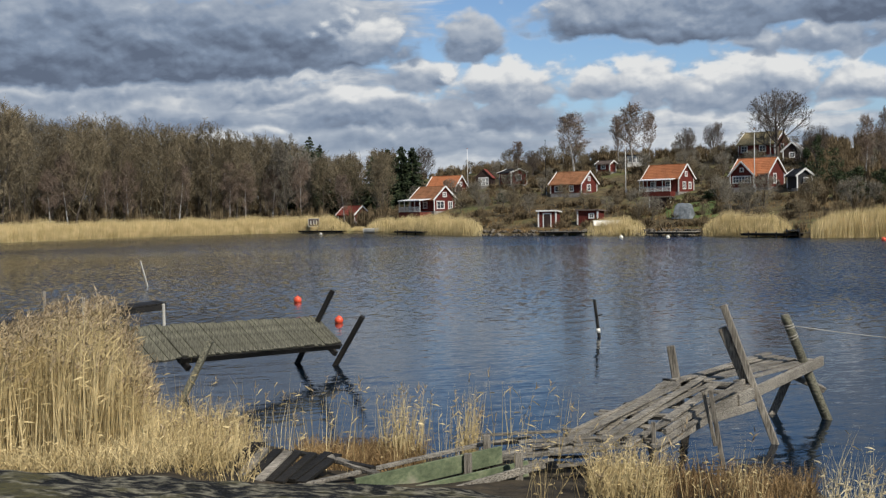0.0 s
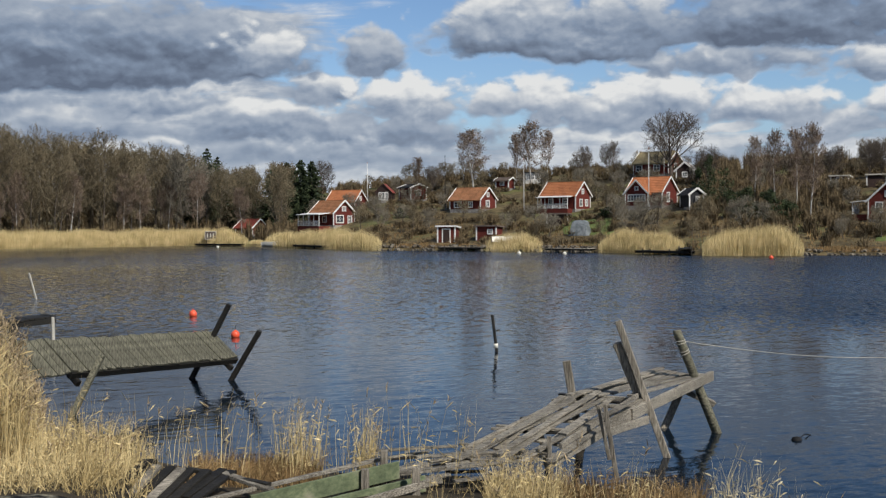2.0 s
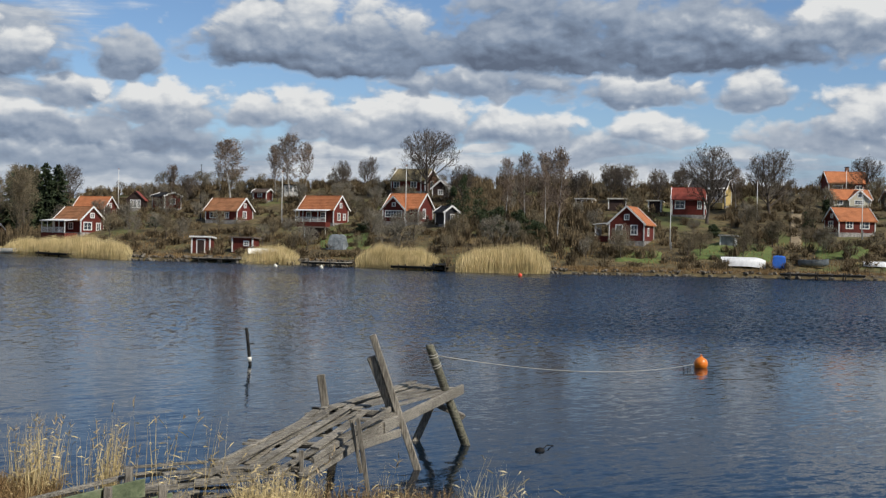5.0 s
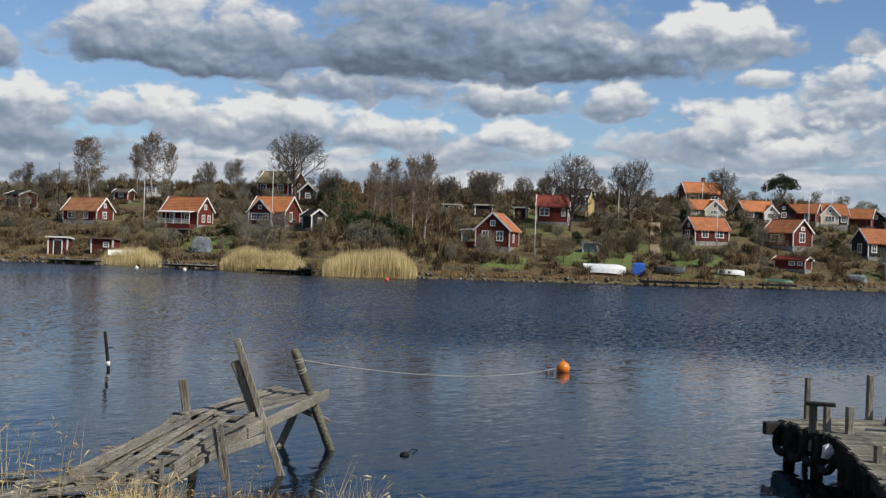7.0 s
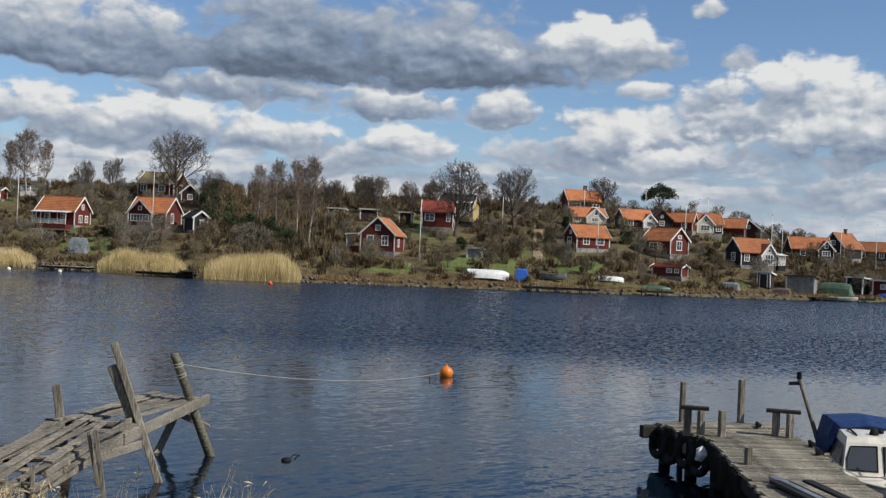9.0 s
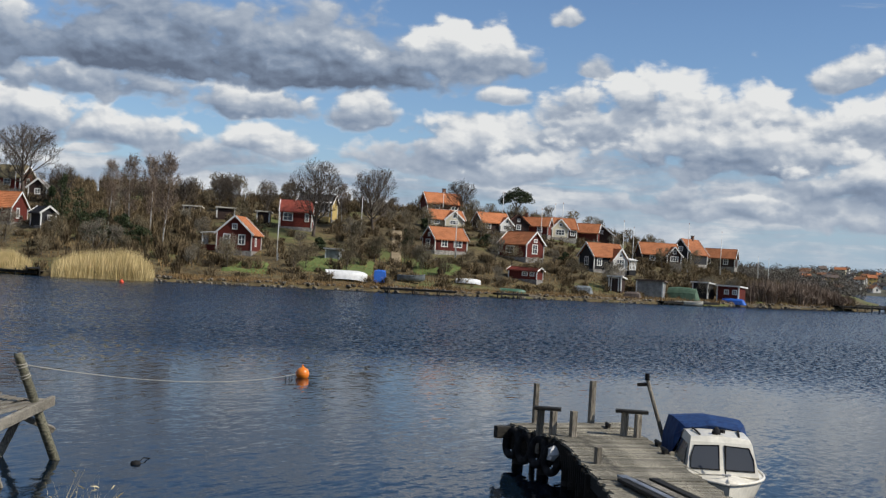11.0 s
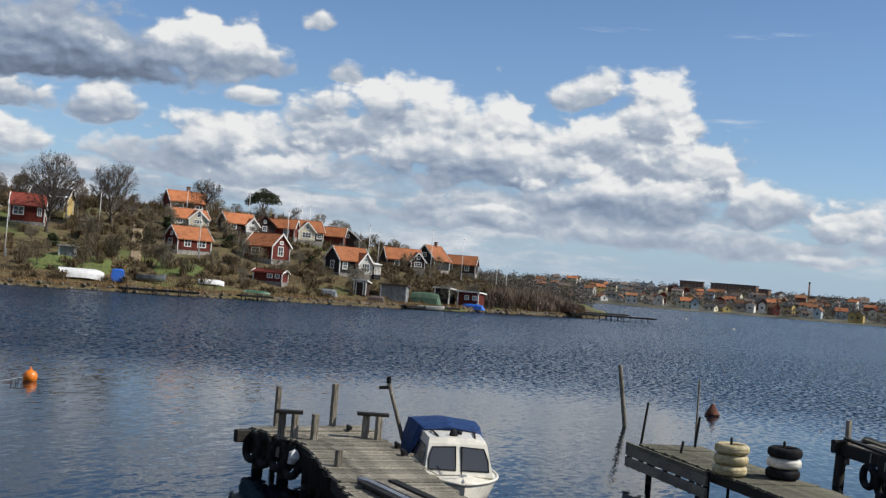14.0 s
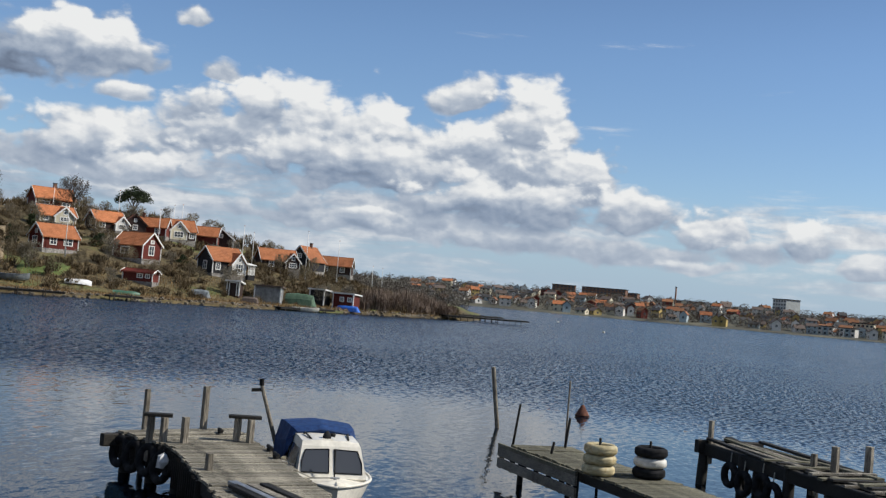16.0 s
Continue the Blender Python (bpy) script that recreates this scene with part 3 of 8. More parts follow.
STEPS = [-3, -0.3, 0.05, 1.5, 3, 5, 8, 11, 15, 19, 23, 27, 31, 36, 41, 46, 52, 58, 64, 70, 76, 84, 95, 115, 150, 260, 500]
rows = []
for i in range(268):
    az_i = -75 + i * 0.5
    line = []
    for s in STEPS:
        d = shore(az_i) + s
        p = polar(az_i, d)
        if s > 0:
            z = land(az_i, d) + (noise.noise(p * 0.13) * 0.35 + noise.noise(p * 0.5) * 0.15 if s > 1 else 0)
        else:
            z = -0.7 if s < -1 else -0.05
        if az_i > 57.5:
            z = z - (az_i - 57.5) * 0.9
        # the point bends back from the water behind it
        if az_i > 50 and s > 60:
            z -= (s - 60) * 0.03 * (az_i - 50)
        line.append((p.x + noise.noise(p * 0.3) * 0.5, p.y + noise.noise(p * 0.3 + Vector((9, 0, 0))) * 0.5, max(z, -2.5)))
    rows.append(line)
sheet("ground_far_shore", rows, LAND, "rough brown winter grass and earth on a low hillside", "hillside")

# ---- the near bank under the camera ----
NEAR_AZ = [-180, -90, -40, -26, -16, -13, -8, 0, 6, 12, 18, 22, 27, 34, 60, 100, 180]
NEAR_D = [60, 40, 30, 25, 23.2, 20.5, 18.2, 17.3, 16.8, 16.5, 15.9, 12.7, 10, 8.5, 8.0, 12, 60]


def near_shore(az):
    return float(np.interp(az, NEAR_AZ, NEAR_D))


def bank(az, d):
    e = near_shore(az)
    top = 2.3 - 0.105 * min(d, 60) if d < 12 else 2.3 - 1.26 - 0.1 * (d - 12)
    if abs(az) > 90:
        top = 2.3
    u = e - d
    low = 0.05 + 0.10 * u if u > 0 else 0.05 + 0.22 * u
    return max(min(top, low), -1.2) if u < 6 else max(min(top, 0.65 + 0.16 * (u - 6)), 0.3)


rows = []
for i in range(181):
    az_i = -180 + i * 2
    line = []
    for j in range(34):
        d = 0.001 + (near_shore(az_i) + 4) * (j / 33) ** 0.9
        p = polar(az_i, d)
        level = max(0.0, 1 - d / 3.5)
        line.append((p.x, p.y, bank(az_i, d) * (1 - level) + 2.3 * level + noise.noise(p * 0.8) * 0.07 + noise.noise(p * 2.5) * 0.03))
    rows.append(line)
sheet("ground_near_bank", rows, BANK, "trampled dark bank of earth and dead grass", "bank")

# ---- trees and scrub ----
# bearings and angles of the cottages whose gardens are kept open in front
GARDENS = [(a, seat(a, e)) for a, e in ((-0.5, -0.2), (6.65, 0.58), (11.35, 0.55), (15.65, 0.7), (26.7, -0.02), (29.75, 1.33), (37.3, 0.6), (41.2, 0.5), (45.3, 0.12), (-4.5, -0.6))]


def garden(a, d):
    return any(abs(a - b) < 1.35 and e - 9 < d < e + 5 for b, e in GARDENS)


def grow(seed, height, crown_from=0.3, limbs=8, spread=0.55, forks=(5, 5, 5), droop=0.0, radius=0.2, twig=0.9, rise=0.25, lean=0.0, wander=0.10, twig_width=0.035, dome=(0.6, 0.3, 0.4), limb_to=0.97):
    """A bare tree: the trunk as one mesh, limbs and twigs as another."""
    rng = random.Random(seed)
    trunk, crown = Build(), Build()
    pts, p = [], Vector((0, 0, -0.4))
    d = Vector((lean, 0, 1)).normalized()
    n = 9
    for i in range(n + 1):
        pts.append(p.copy())
        d = (d + Vector((rng.uniform(-1, 1), rng.uniform(-1, 1), 0)) * wander + Vector((0, 0, 0.12))).normalized()
        p = p + d * (height * 0.86 / n)
    rads = [radius * (1.25 if i == 0 else 1 - 0.92 * (i / n) ** 0.9) + 0.012 for i in range(n + 1)]
    trunk.tube(pts, rads, 7)

    def along(t):
        x = t * n
        i = min(int(x), n - 1)
        return pts[i].lerp(pts[i + 1], x - i), rads[i] + (rads[i + 1] - rads[i]) * (x - i)

    centre, flat = Vector((0, 0, dome[0] * height)), Vector((1 / (dome[1] * height), 1 / (dome[1] * height), 1 / (dome[2] * height)))

    def room(p, d):
        """How far a branch may reach before it leaves the round crown."""
        o = (p - centre) * flat
        v = d * flat
        a, b, c = v.dot(v), o.dot(v), o.dot(o) - 1
        disc = b * b - a * c
        return max((-b + math.sqrt(disc)) / a, 0.0) if disc > 0 else 0.0

    def branch(p, d, length, r, level):
        length = min(length, max(room(p, d) * rng.uniform(0.85, 1.12), 0.05 * height * rng.uniform(0.5, 1.0)))
        segs = 3 if level < 2 else 2
        line = [p]
        dd = d
        for _ in range(segs):
            dd = (dd + Vector((rng.uniform(-1, 1), rng.uniform(-1, 1), rng.uniform(-1, 1))) * 0.22 + Vector((0, 0, rise if level < 2 else rise * 0.4 - droop))).normalized()
            line.append(line[-1] + dd * (length / segs))
        if level < 2:
            crown.tube(line, [r * (1 - 0.75 * i / segs) for i in range(segs + 1)], 5 if level == 0 else 4, caps=False)
        elif level == 2:
            side = Vector((rng.uniform(-1, 1), rng.uniform(-1, 1), rng.uniform(-1, 1))).cross(dd).normalized() * max(r, twig_width * 0.6)
            crown.add([line[0] - side, line[0] + side, line[1] + side * 0.8, line[1] - side * 0.8, line[2]], [(0, 1, 2, 3), (3, 2, 4)])
        else:
            side = Vector((rng.uniform(-1, 1), rng.uniform(-1, 1), rng.uniform(-1, 1))).cross(dd).normalized() * twig_width * 0.62
            crown.add([line[0] - side, line[0] + side, line[-1]], [(0, 1, 2)])
        if level < len(forks):
            for i in range(forks[level]):
                t = 0.22 + 0.78 * (i + rng.random()) / forks[level]
                x = min(t, 0.999) * segs
                j = int(x)
                q = line[j].lerp(line[j + 1], x - j)
                ax = (line[j + 1] - line[j]).normalized()
                out = Vector((rng.uniform(-1, 1), rng.uniform(-1, 1), rng.uniform(-0.7, 1)))
                out = (out - ax * out.dot(ax)).normalized()
                kd = (ax * rng.uniform(0.5, 0.9) + out * rng.uniform(0.5, 0.95)).normalized()
                branch(q, kd, length * rng.uniform(0.44, 0.74) * (twig if level >= 1 else 1), max(r * 0.5 * (1 - 0.5 * t), 0.012), level + 1)

    for i in range(limbs):
        t = crown_from + (limb_to - crown_from) * (i + rng.random() * 0.8) / limbs
        q, r = along(min(t, limb_to))
        a = i * 2.4 + rng.uniform(-0.5, 0.5)
        steep = 0.35 + rng.random() * 0.5 + 1.5 * (t - crown_from)
        d = Vector((math.cos(a), math.sin(a), steep)).normalized()
        branch(q, d, height * spread * (0.55 + 0.5 * math.sin(math.pi * min(1, (t - crown_from) / (1 - crown_from) * 0.75 + 0.25))) * rng.uniform(0.8, 1.1) * 0.62, r * 0.6, 0)
    return trunk, crown


def tree_kind(seed, bark, twigs, label, category, group, **how):
    trunk, crown = grow(seed, **how)
    me_t, me_c = trunk.mesh("trunk", bark, True), crown.mesh("crown", twigs)

    def plant(az, place, size=1.0, turn=0.0, wide=1.0, say=""):
        ob = thing("tree", place, turn, say or label, category, group)
        ob.scale = (size * wide, size * wide, size)
        part("trunk", me_t, bark, ob)
        part("crown", me_c, twigs, ob)
        return ob

    return plant


wood = [tree_kind(11 + i, BARK, (TWIG, TWIG, GREY_TWIG, TWIG, TWIG, TWIG)[i], "tall leafless broadleaved tree in a dense brown wood", "tree", "wood behind the reeds",
                  height=17.5, crown_from=0.14, limbs=18, spread=0.46, forks=(7, 7, 5), radius=0.16, rise=0.24, twig_width=0.042, twig=0.85, dome=(0.60, 0.185, 0.44)) for i in range(6)]
birch = [tree_kind(31 + i, BIRCH_BARK, RED_TWIG, "slender leafless birch with a pale trunk and fine reddish twigs", "birch", "birches on the hill",
                   height=12, crown_from=0.26, limbs=22, spread=0.42, forks=(7, 7, 6), droop=0.10, radius=0.12, rise=0.26, twig_width=0.036, wander=0.06, twig=0.8, dome=(0.62, 0.185, 0.38)) for i in range(3)]
oak = [tree_kind(41 + i, BARK, DARK_TWIG, "spreading leafless tree with dark limbs against the sky", "tree", "trees on the hill",
                 height=11.0, crown_from=0.20, limbs=16, spread=1.0, forks=(8, 8, 7), radius=0.27, rise=0.16, twig_width=0.027, twig=0.8, dome=(0.58, 0.40, 0.40), limb_to=0.62) for i in range(3)]
small = [tree_kind(51 + i, BARK, (TWIG, GREY_TWIG)[i], "small leafless garden tree with tangled twigs", "tree", "small garden trees",
                   height=5.0, crown_from=0.16, limbs=9, spread=0.85, forks=(7, 6, 5), radius=0.08, rise=0.18, twig_width=0.03, dome=(0.55, 0.38, 0.42), limb_to=0.7) for i in range(2)]

rng = random.Random(4)
back = []
for i in range(190):
    row = i % 5
    a = -33.5 + 31.2 * (i // 5 + rng.random() * 0.9) / 38
    d = shore(a) + 13 + row * 11 + rng.uniform(-4, 4)
    if a > -7 and row < 1:
        d += 10
    top = float(np.interp(a, [-34, -21, -12, -9, -6, -2.2], [1.08, 1.05, 1.02, 0.92, 0.76, 0.58]))
    which, size, turn, wide = rng.randrange(6), top * rng.uniform(0.9, 1.13), rng.uniform(0, 360), rng.uniform(0.85, 1.15)
    if row < 2 or (row == 2 and a > -24):
        wood[which](a, polar(a, d, land(a, d)), size, turn, wide)
    else:
        back.append((which, pose(*polar(a, d, land(a, d)), 0, 0, turn) @ Matrix.Diagonal((size * wide, size * wide, size, 1))))
shapes = [grow(11 + i, height=17.5, crown_from=0.24, limbs=12, spread=0.46, forks=(6, 6, 5), radius=0.17, rise=0.22, twig_width=0.085, twig=0.9, dome=(0.64, 0.18, 0.40)) for i in range(3)]
verts, faces = [], []
for which, m in back:
    for piece in shapes[which % 3]:
        base = len(verts)
        arr = np.array(piece.v) @ np.array(m.to_3x3()).T + np.array(m.translation)
        verts += arr.tolist()
        faces += [tuple(q + base for q in f) for f in piece.f]
deep = bpy.data.meshes.new("wood")
deep.from_pydata(verts, [], faces)
deep.materials.append(TWIG)
tagged(new("wood", deep), "tall leafless trees deep in a dense brown wood", "trees", kind="stuff")
# pale birch stems at the edge of the wood
for a, s in ((-18.4, 1.15), (-19.2, 0.9), (-10.7, 1.0), (-9.9, 1.0), (-8.6, 0.95), (-13.2, 1.05), (-15.6, 1.0), (-7.2, 1.1), (-5.0, 0.8), (-16.6, 0.9)):
    birch[int(s * 100) % 3](a, polar(a, shore(a) + 12, land(a, shore(a) + 12)), s, a * 40)


def conifer(seed, height, width, base=0.06):
    """A spruce: a straight trunk and drooping boughs of needle sprays."""
    rng = random.Random(seed)
    trunk, crown = Build(), Build()
    trunk.tube([(0, 0, -0.4), (0, 0, height * 0.5), (0, 0, height * 0.98)], [height * 0.014, height * 0.009, 0.02], 6)
    z = height * base
    while z < height * 0.99:
        reach = width * 0.5 * (1 - z / height) ** 0.62 * rng.uniform(0.75, 1.2) + 0.1
        for _ in range(9):
            a = rng.uniform(0, 6.283)
            r = reach * rng.uniform(0.7, 1.12)
            for q in range(7):
                t = (q + 0.6) / 7
                c = Vector((math.cos(a) * r * t, math.sin(a) * r * t, z - 0.28 * r * t + rng.uniform(-0.15, 0.15)))
                w = 0.34 * (1.15 - 0.6 * t) * (0.6 + reach * 0.28)
                u = Vector((rng.uniform(-1, 1), rng.uniform(-1, 1), rng.uniform(-0.7, 0.1))).normalized() * w
                v = Vector((math.cos(a), math.sin(a), -0.35)) * w * 1.3
                crown.add([c - u, c + v, c + u - Vector((0, 0, 0.12))], [(0, 1, 2)])
        z += height * 0.034
    return trunk, crown


def leaf_clump(build, rng, c, radii, n, size):
    """Leaves or needle sprays scattered through a lumpy ball."""
    for _ in range(n):
        d = Vector((rng.gauss(0, 1), rng.gauss(0, 1), rng.gauss(0, 1))).normalized() * rng.uniform(0.55, 1.05)
        p = Vector(c) + Vector((d.x * radii[0], d.y * radii[1], d.z * radii[2]))
        u = Vector((rng.uniform(-1, 1), rng.uniform(-1, 1), rng.uniform(-1, 1))).normalized() * size * rng.uniform(0.6, 1.3)
        v = u.cross(Vector((rng.uniform(-1, 1), rng.uniform(-1, 1), rng.uniform(-1, 1)))).normalized() * size * rng.uniform(0.5, 1.0)
        build.add([p - u, p + v, p + u], [(0, 1, 2)])


def spruce_kind(seed, height, width, label):
    t, c = conifer(seed, height, width)
    mt, mc = t.mesh("trunk", BARK, True), c.mesh("crown", NEEDLES)

    def plant(place, size=1.0, turn=0.0):
        ob = thing("conifer", place, turn, label, "conifer", "dark conifers")
        ob.scale = (size, size, size)
        part("trunk", mt, BARK, ob)
        part("crown", mc, NEEDLES, ob)
    return plant


spruce = [spruce_kind(61, 16, 7.0, "dark green spruce standing out of the bare wood"), spruce_kind(62, 10.6, 7.4, "dark green spruce standing out of the bare wood")]
for a, extra, s, kind in ((-7.9, 24, 1.03, 0), (-6.7, 22, 1.08, 0), (-6.2, 27, 0.98, 0), (-4.7, 22, 1.12, 1), (-5.1, 28, 1.0, 1), (-2.75, 30, 1.1, 1), (-3.5, 26, 1.06, 1),
                          (-2.05, 30, 1.08, 1), (-1.5, 34, 0.98, 1), (-3.0, 20, 0.85, 1), (-7.4, 30, 0.9, 0), (-2.4, 34, 0.95, 1)):
    d = shore(a) + extra + 9
    spruce[kind](polar(a, d, land(a, d)), s, a * 77)

# the dark evergreens beside the black shed
def evergreen(place, w, h, seed, label):
    rng_e = random.Random(seed)
    ob = thing("evergreen", place, 0, label, "evergreen", "evergreens")
    trunk, crown = Build(), Build()
    trunk.tube([(0, 0, -0.4), (0.1, 0, h * 0.4), (0, 0.1, h * 0.8)], [0.14, 0.09, 0.03], 6)
    for _ in range(16):
        z = rng_e.uniform(0.12, 0.92) * h
        r = w * 0.5 * (1.05 - 0.75 * (z / h) ** 1.6)
        a = rng_e.uniform(0, 6.283)
        q = rng_e.uniform(0.2, 0.8) * r
        leaf_clump(crown, rng_e, (math.cos(a) * q, math.sin(a) * q, z), (r * 0.55, r * 0.55, h * 0.10), 90, 0.16)
    part("trunk", trunk, BARK, ob, smooth=True)
    part("crown", crown, IVY, ob)


for a, el, w, h, s in ((18.4, 0.65, 3.2, 7.6, 1), (19.2, 0.45, 3.6, 6.2, 2), (20.2, 0.0, 4.0, 4.6, 3), (21.2, -0.1, 4.5, 4.2, 4), (22.2, -0.2, 3.6, 3.4, 5), (17.9, 0.75, 2.4, 6.0, 6),
                       (33.9, 0.1, 2.6, 2.6, 7), (35.4, 0.7, 2.4, 3.0, 8), (36.2, 1.3, 2.2, 3.2, 9), (39.4, 0.9, 2.8, 2.4, 10), (43.4, 0.3, 2.4, 2.2, 11), (13.4, 0.1, 2.6, 2.0, 12), (31.0, 0.3, 2.6, 1.9, 13), (3.0, 0.2, 2.2, 1.8, 14)):
    evergreen(site(a, el), w, h, s, "dark evergreen shrub among bare scrub on the slope")

# the umbrella pine on the ridge
def umbrella_pine(place):
    rng_p = random.Random(9)
    ob = thing("pine", place, 0, "umbrella-shaped pine with a bare forked trunk on the ridge", "pine")
    ob.scale = (0.82, 0.82, 0.88)
    trunk, crown = Build(), Build()
    trunk.tube([(0, 0, -0.5), (0.15, 0, 2.0), (0.0, 0, 3.6), (-0.3, 0, 5.0)], [0.24, 0.2, 0.16, 0.1], 7)
    for a in range(7):
        b = a * 0.9
        e = Vector((math.cos(b) * 2.6, math.sin(b) * 2.6, 6.6 + 0.5 * math.sin(a * 2.1)))
        trunk.tube([(0, 0, 3.2 + 0.2 * (a % 3)), e * 0.5 + Vector((0, 0, 1.9)), e], [0.1, 0.07, 0.03], 5)
    for _ in range(52):
        b, r = rng_p.uniform(0, 6.283), 3.6 * math.sqrt(rng_p.random())
        top = 7.6 - 0.16 * r * r + rng_p.uniform(-0.9, 0.3)
        leaf_clump(crown, rng_p, (math.cos(b) * r, math.sin(b) * r, top), (0.95, 0.95, 0.6), 110, 0.19)
    part("trunk", trunk, BARK, ob, smooth=True)
    part("crown", crown, NEEDLES, ob)


umbrella_pine(site(40.85, 2.1))

# trees along the ridge
for kind, a, el, s, turn, wide in ((oak[0], 16.6, 2.05, 1.12, 30, 1.15), (oak[1], 30.6, 0.95, 1.12, 80, 0.9), (oak[2], 33.6, 1.35, 1.0, 10, 0.95), (oak[0], 38.0, 2.2, 0.72, 200, 1.0),
                                   (birch[0], 6.7, 1.6, 0.98, 0, 1.6), (birch[1], 9.6, 1.8, 1.0, 50, 1.5), (birch[2], 8.9, 2.0, 0.8, 90, 1.0), (oak[1], 12.2, 2.0, 0.62, 120, 0.75),
                                   (oak[2], 13.6, 2.0, 0.68, 60, 0.75), (birch[0], 10.4, 2.0, 0.85, 140, 0.8), (birch[1], 21.6, 0.4, 0.95, 10, 0.8), (birch[2], 22.6, 0.4, 1.0, 60, 0.85),
                                   (birch[0], 23.2, -0.2, 1.12, 100, 0.8), (birch[1], 20.6, 0.9, 0.8, 200, 0.9), (oak[0], 25.9, 1.9, 0.6, 40, 0.8), (oak[1], 28.2, 1.9, 0.56, 15, 0.8),
                                   (oak[2], 26.4, 1.9, 0.58, 150, 0.75), (oak[0], -1.0, 1.0, 0.80, 75, 0.8), (oak[1], 18.4, 1.7, 0.62, 220, 0.9), (oak[2], 24.3, 1.8, 0.55, 20, 0.9),
                                   (birch[1], 32.0, 1.5, 0.62, 20, 1.0), (oak[0], 29.4, 2.0, 0.55, 0, 1.0), (birch[2], 3.8, 1.4, 0.62, 300, 1.1), (oak[2], 4.6, 1.4, 0.5, 300, 1.0)):
    kind(a, site(a, el), s, turn, wide)
for i in range(210):
    a = rng.uniform(-1.5, 52)
    s = rng.uniform(9, 92) * float(np.interp(a, [0, 45, 52], [1, 1, 0.6]))
    d = shore(a) + s
    if garden(a, d):
        continue
    small[i % 2](a, polar(a, d, land(a, d)), rng.uniform(0.5, 0.95) * (1.15 if 18 < a < 30 and s > 50 else 1), rng.uniform(0, 360), rng.uniform(0.9, 1.3))


# bare scrub covering the slopes
def scrub(name, label, spots, seed, twigs=48, material=SCRUB):
    rng_s = random.Random(seed)
    b = Build()
    for p, w, h in spots:
        for _ in range(twigs):
            a, t = rng_s.uniform(0, 6.283), rng_s.uniform(0.05, 1.0)
            root = p + Vector((math.cos(a), math.sin(a), 0)) * w * 0.28 * rng_s.random()
            tip = p + Vector((math.cos(a) * w * 0.62 * t, math.sin(a) * w * 0.62 * t, h * (1.05 - 0.55 * t * t) * rng_s.uniform(0.6, 1.1)))
            mid = root.lerp(tip, 0.55) + Vector((0, 0, h * 0.1))
            side = Vector((rng_s.uniform(-1, 1), rng_s.uniform(-1, 1), 0.2)).normalized() * 0.045
            b.add([root - side, root + side, mid + side, mid - side, tip], [(0, 1, 2, 3), (3, 2, 4)])
            for _q in range(2):
                e = mid + Vector((rng_s.uniform(-1, 1), rng_s.uniform(-1, 1), rng_s.uniform(0, 1))) * w * 0.26
                b.add([mid - side * 0.8, mid + side * 0.8, e], [(0, 1, 2)])
    ob = new(name, b.mesh(name, material))
    return tagged(ob, label, "scrub", kind="stuff")


spots = []
for i in range(2700):
    a = rng.uniform(-2.5, 57.3)
    s = 3 + 90 * rng.random() ** 0.8
    s *= float(np.interp(a, [-3, 46, 52, 57.3], [1, 1, 0.6, 0.25]))
    d = shore(a) + s
    if garden(a, d):
        continue
    tall = rng.uniform(0.6, 1.7) + (1.2 if 18 < a < 25 else 0) + (0.8 if s > 70 else 0)
    spots.append((polar(a, d, land(a, d) - 0.1), rng.uniform(1.2, 3.0), tall))
scrub("scrub", "tangle of leafless brown bushes and brambles on the hillside", spots, 3)
spots = []
for i in range(620):
    a = rng.uniform(-33, -2.8)
    d = shore(a) + rng.uniform(8, 40)
    if garden(a, d):
        continue
    spots.append((polar(a, d, land(a, d) - 0.1), rng.uniform(1.5, 3.5), rng.uniform(1.2, 4.6)))
scrub("undergrowth", "brown leafless undergrowth along the foot of the wood", spots, 5)
spots = []
for i in range(90):
    a = rng.uniform(52.4, 57.0)
    d = shore(a) + rng.uniform(2.0, 9.0)
    spots.append((polar(a, d, land(a, d) - 0.1), rng.uniform(2.2, 3.8), rng.uniform(2.4, 4.2) * float(np.interp(a, [52, 55.5, 57], [1, 1, 0.6]))))
scrub("bushes", "rounded reddish-brown leafless bushes on the low point", spots, 8, 90, RED_TWIG)
# thick wood behind, closing the view between the stems
spots = []
for i in range(420):
    a = rng.uniform(-34, -2.6)
    d = shore(a) + rng.uniform(48, 80)
    top = float(np.interp(a, [-34, -12, -9, -6, -2.6], [1, 0.95, 0.85, 0.7, 0.55]))
    spots.append((polar(a, d, land(a, d) + rng.uniform(0, 8.0) * top), rng.uniform(4, 6), rng.uniform(3.5, 6) * top))
scrub("deep_wood", "dense grey-brown branches deep in the wood", spots, 6, 60)


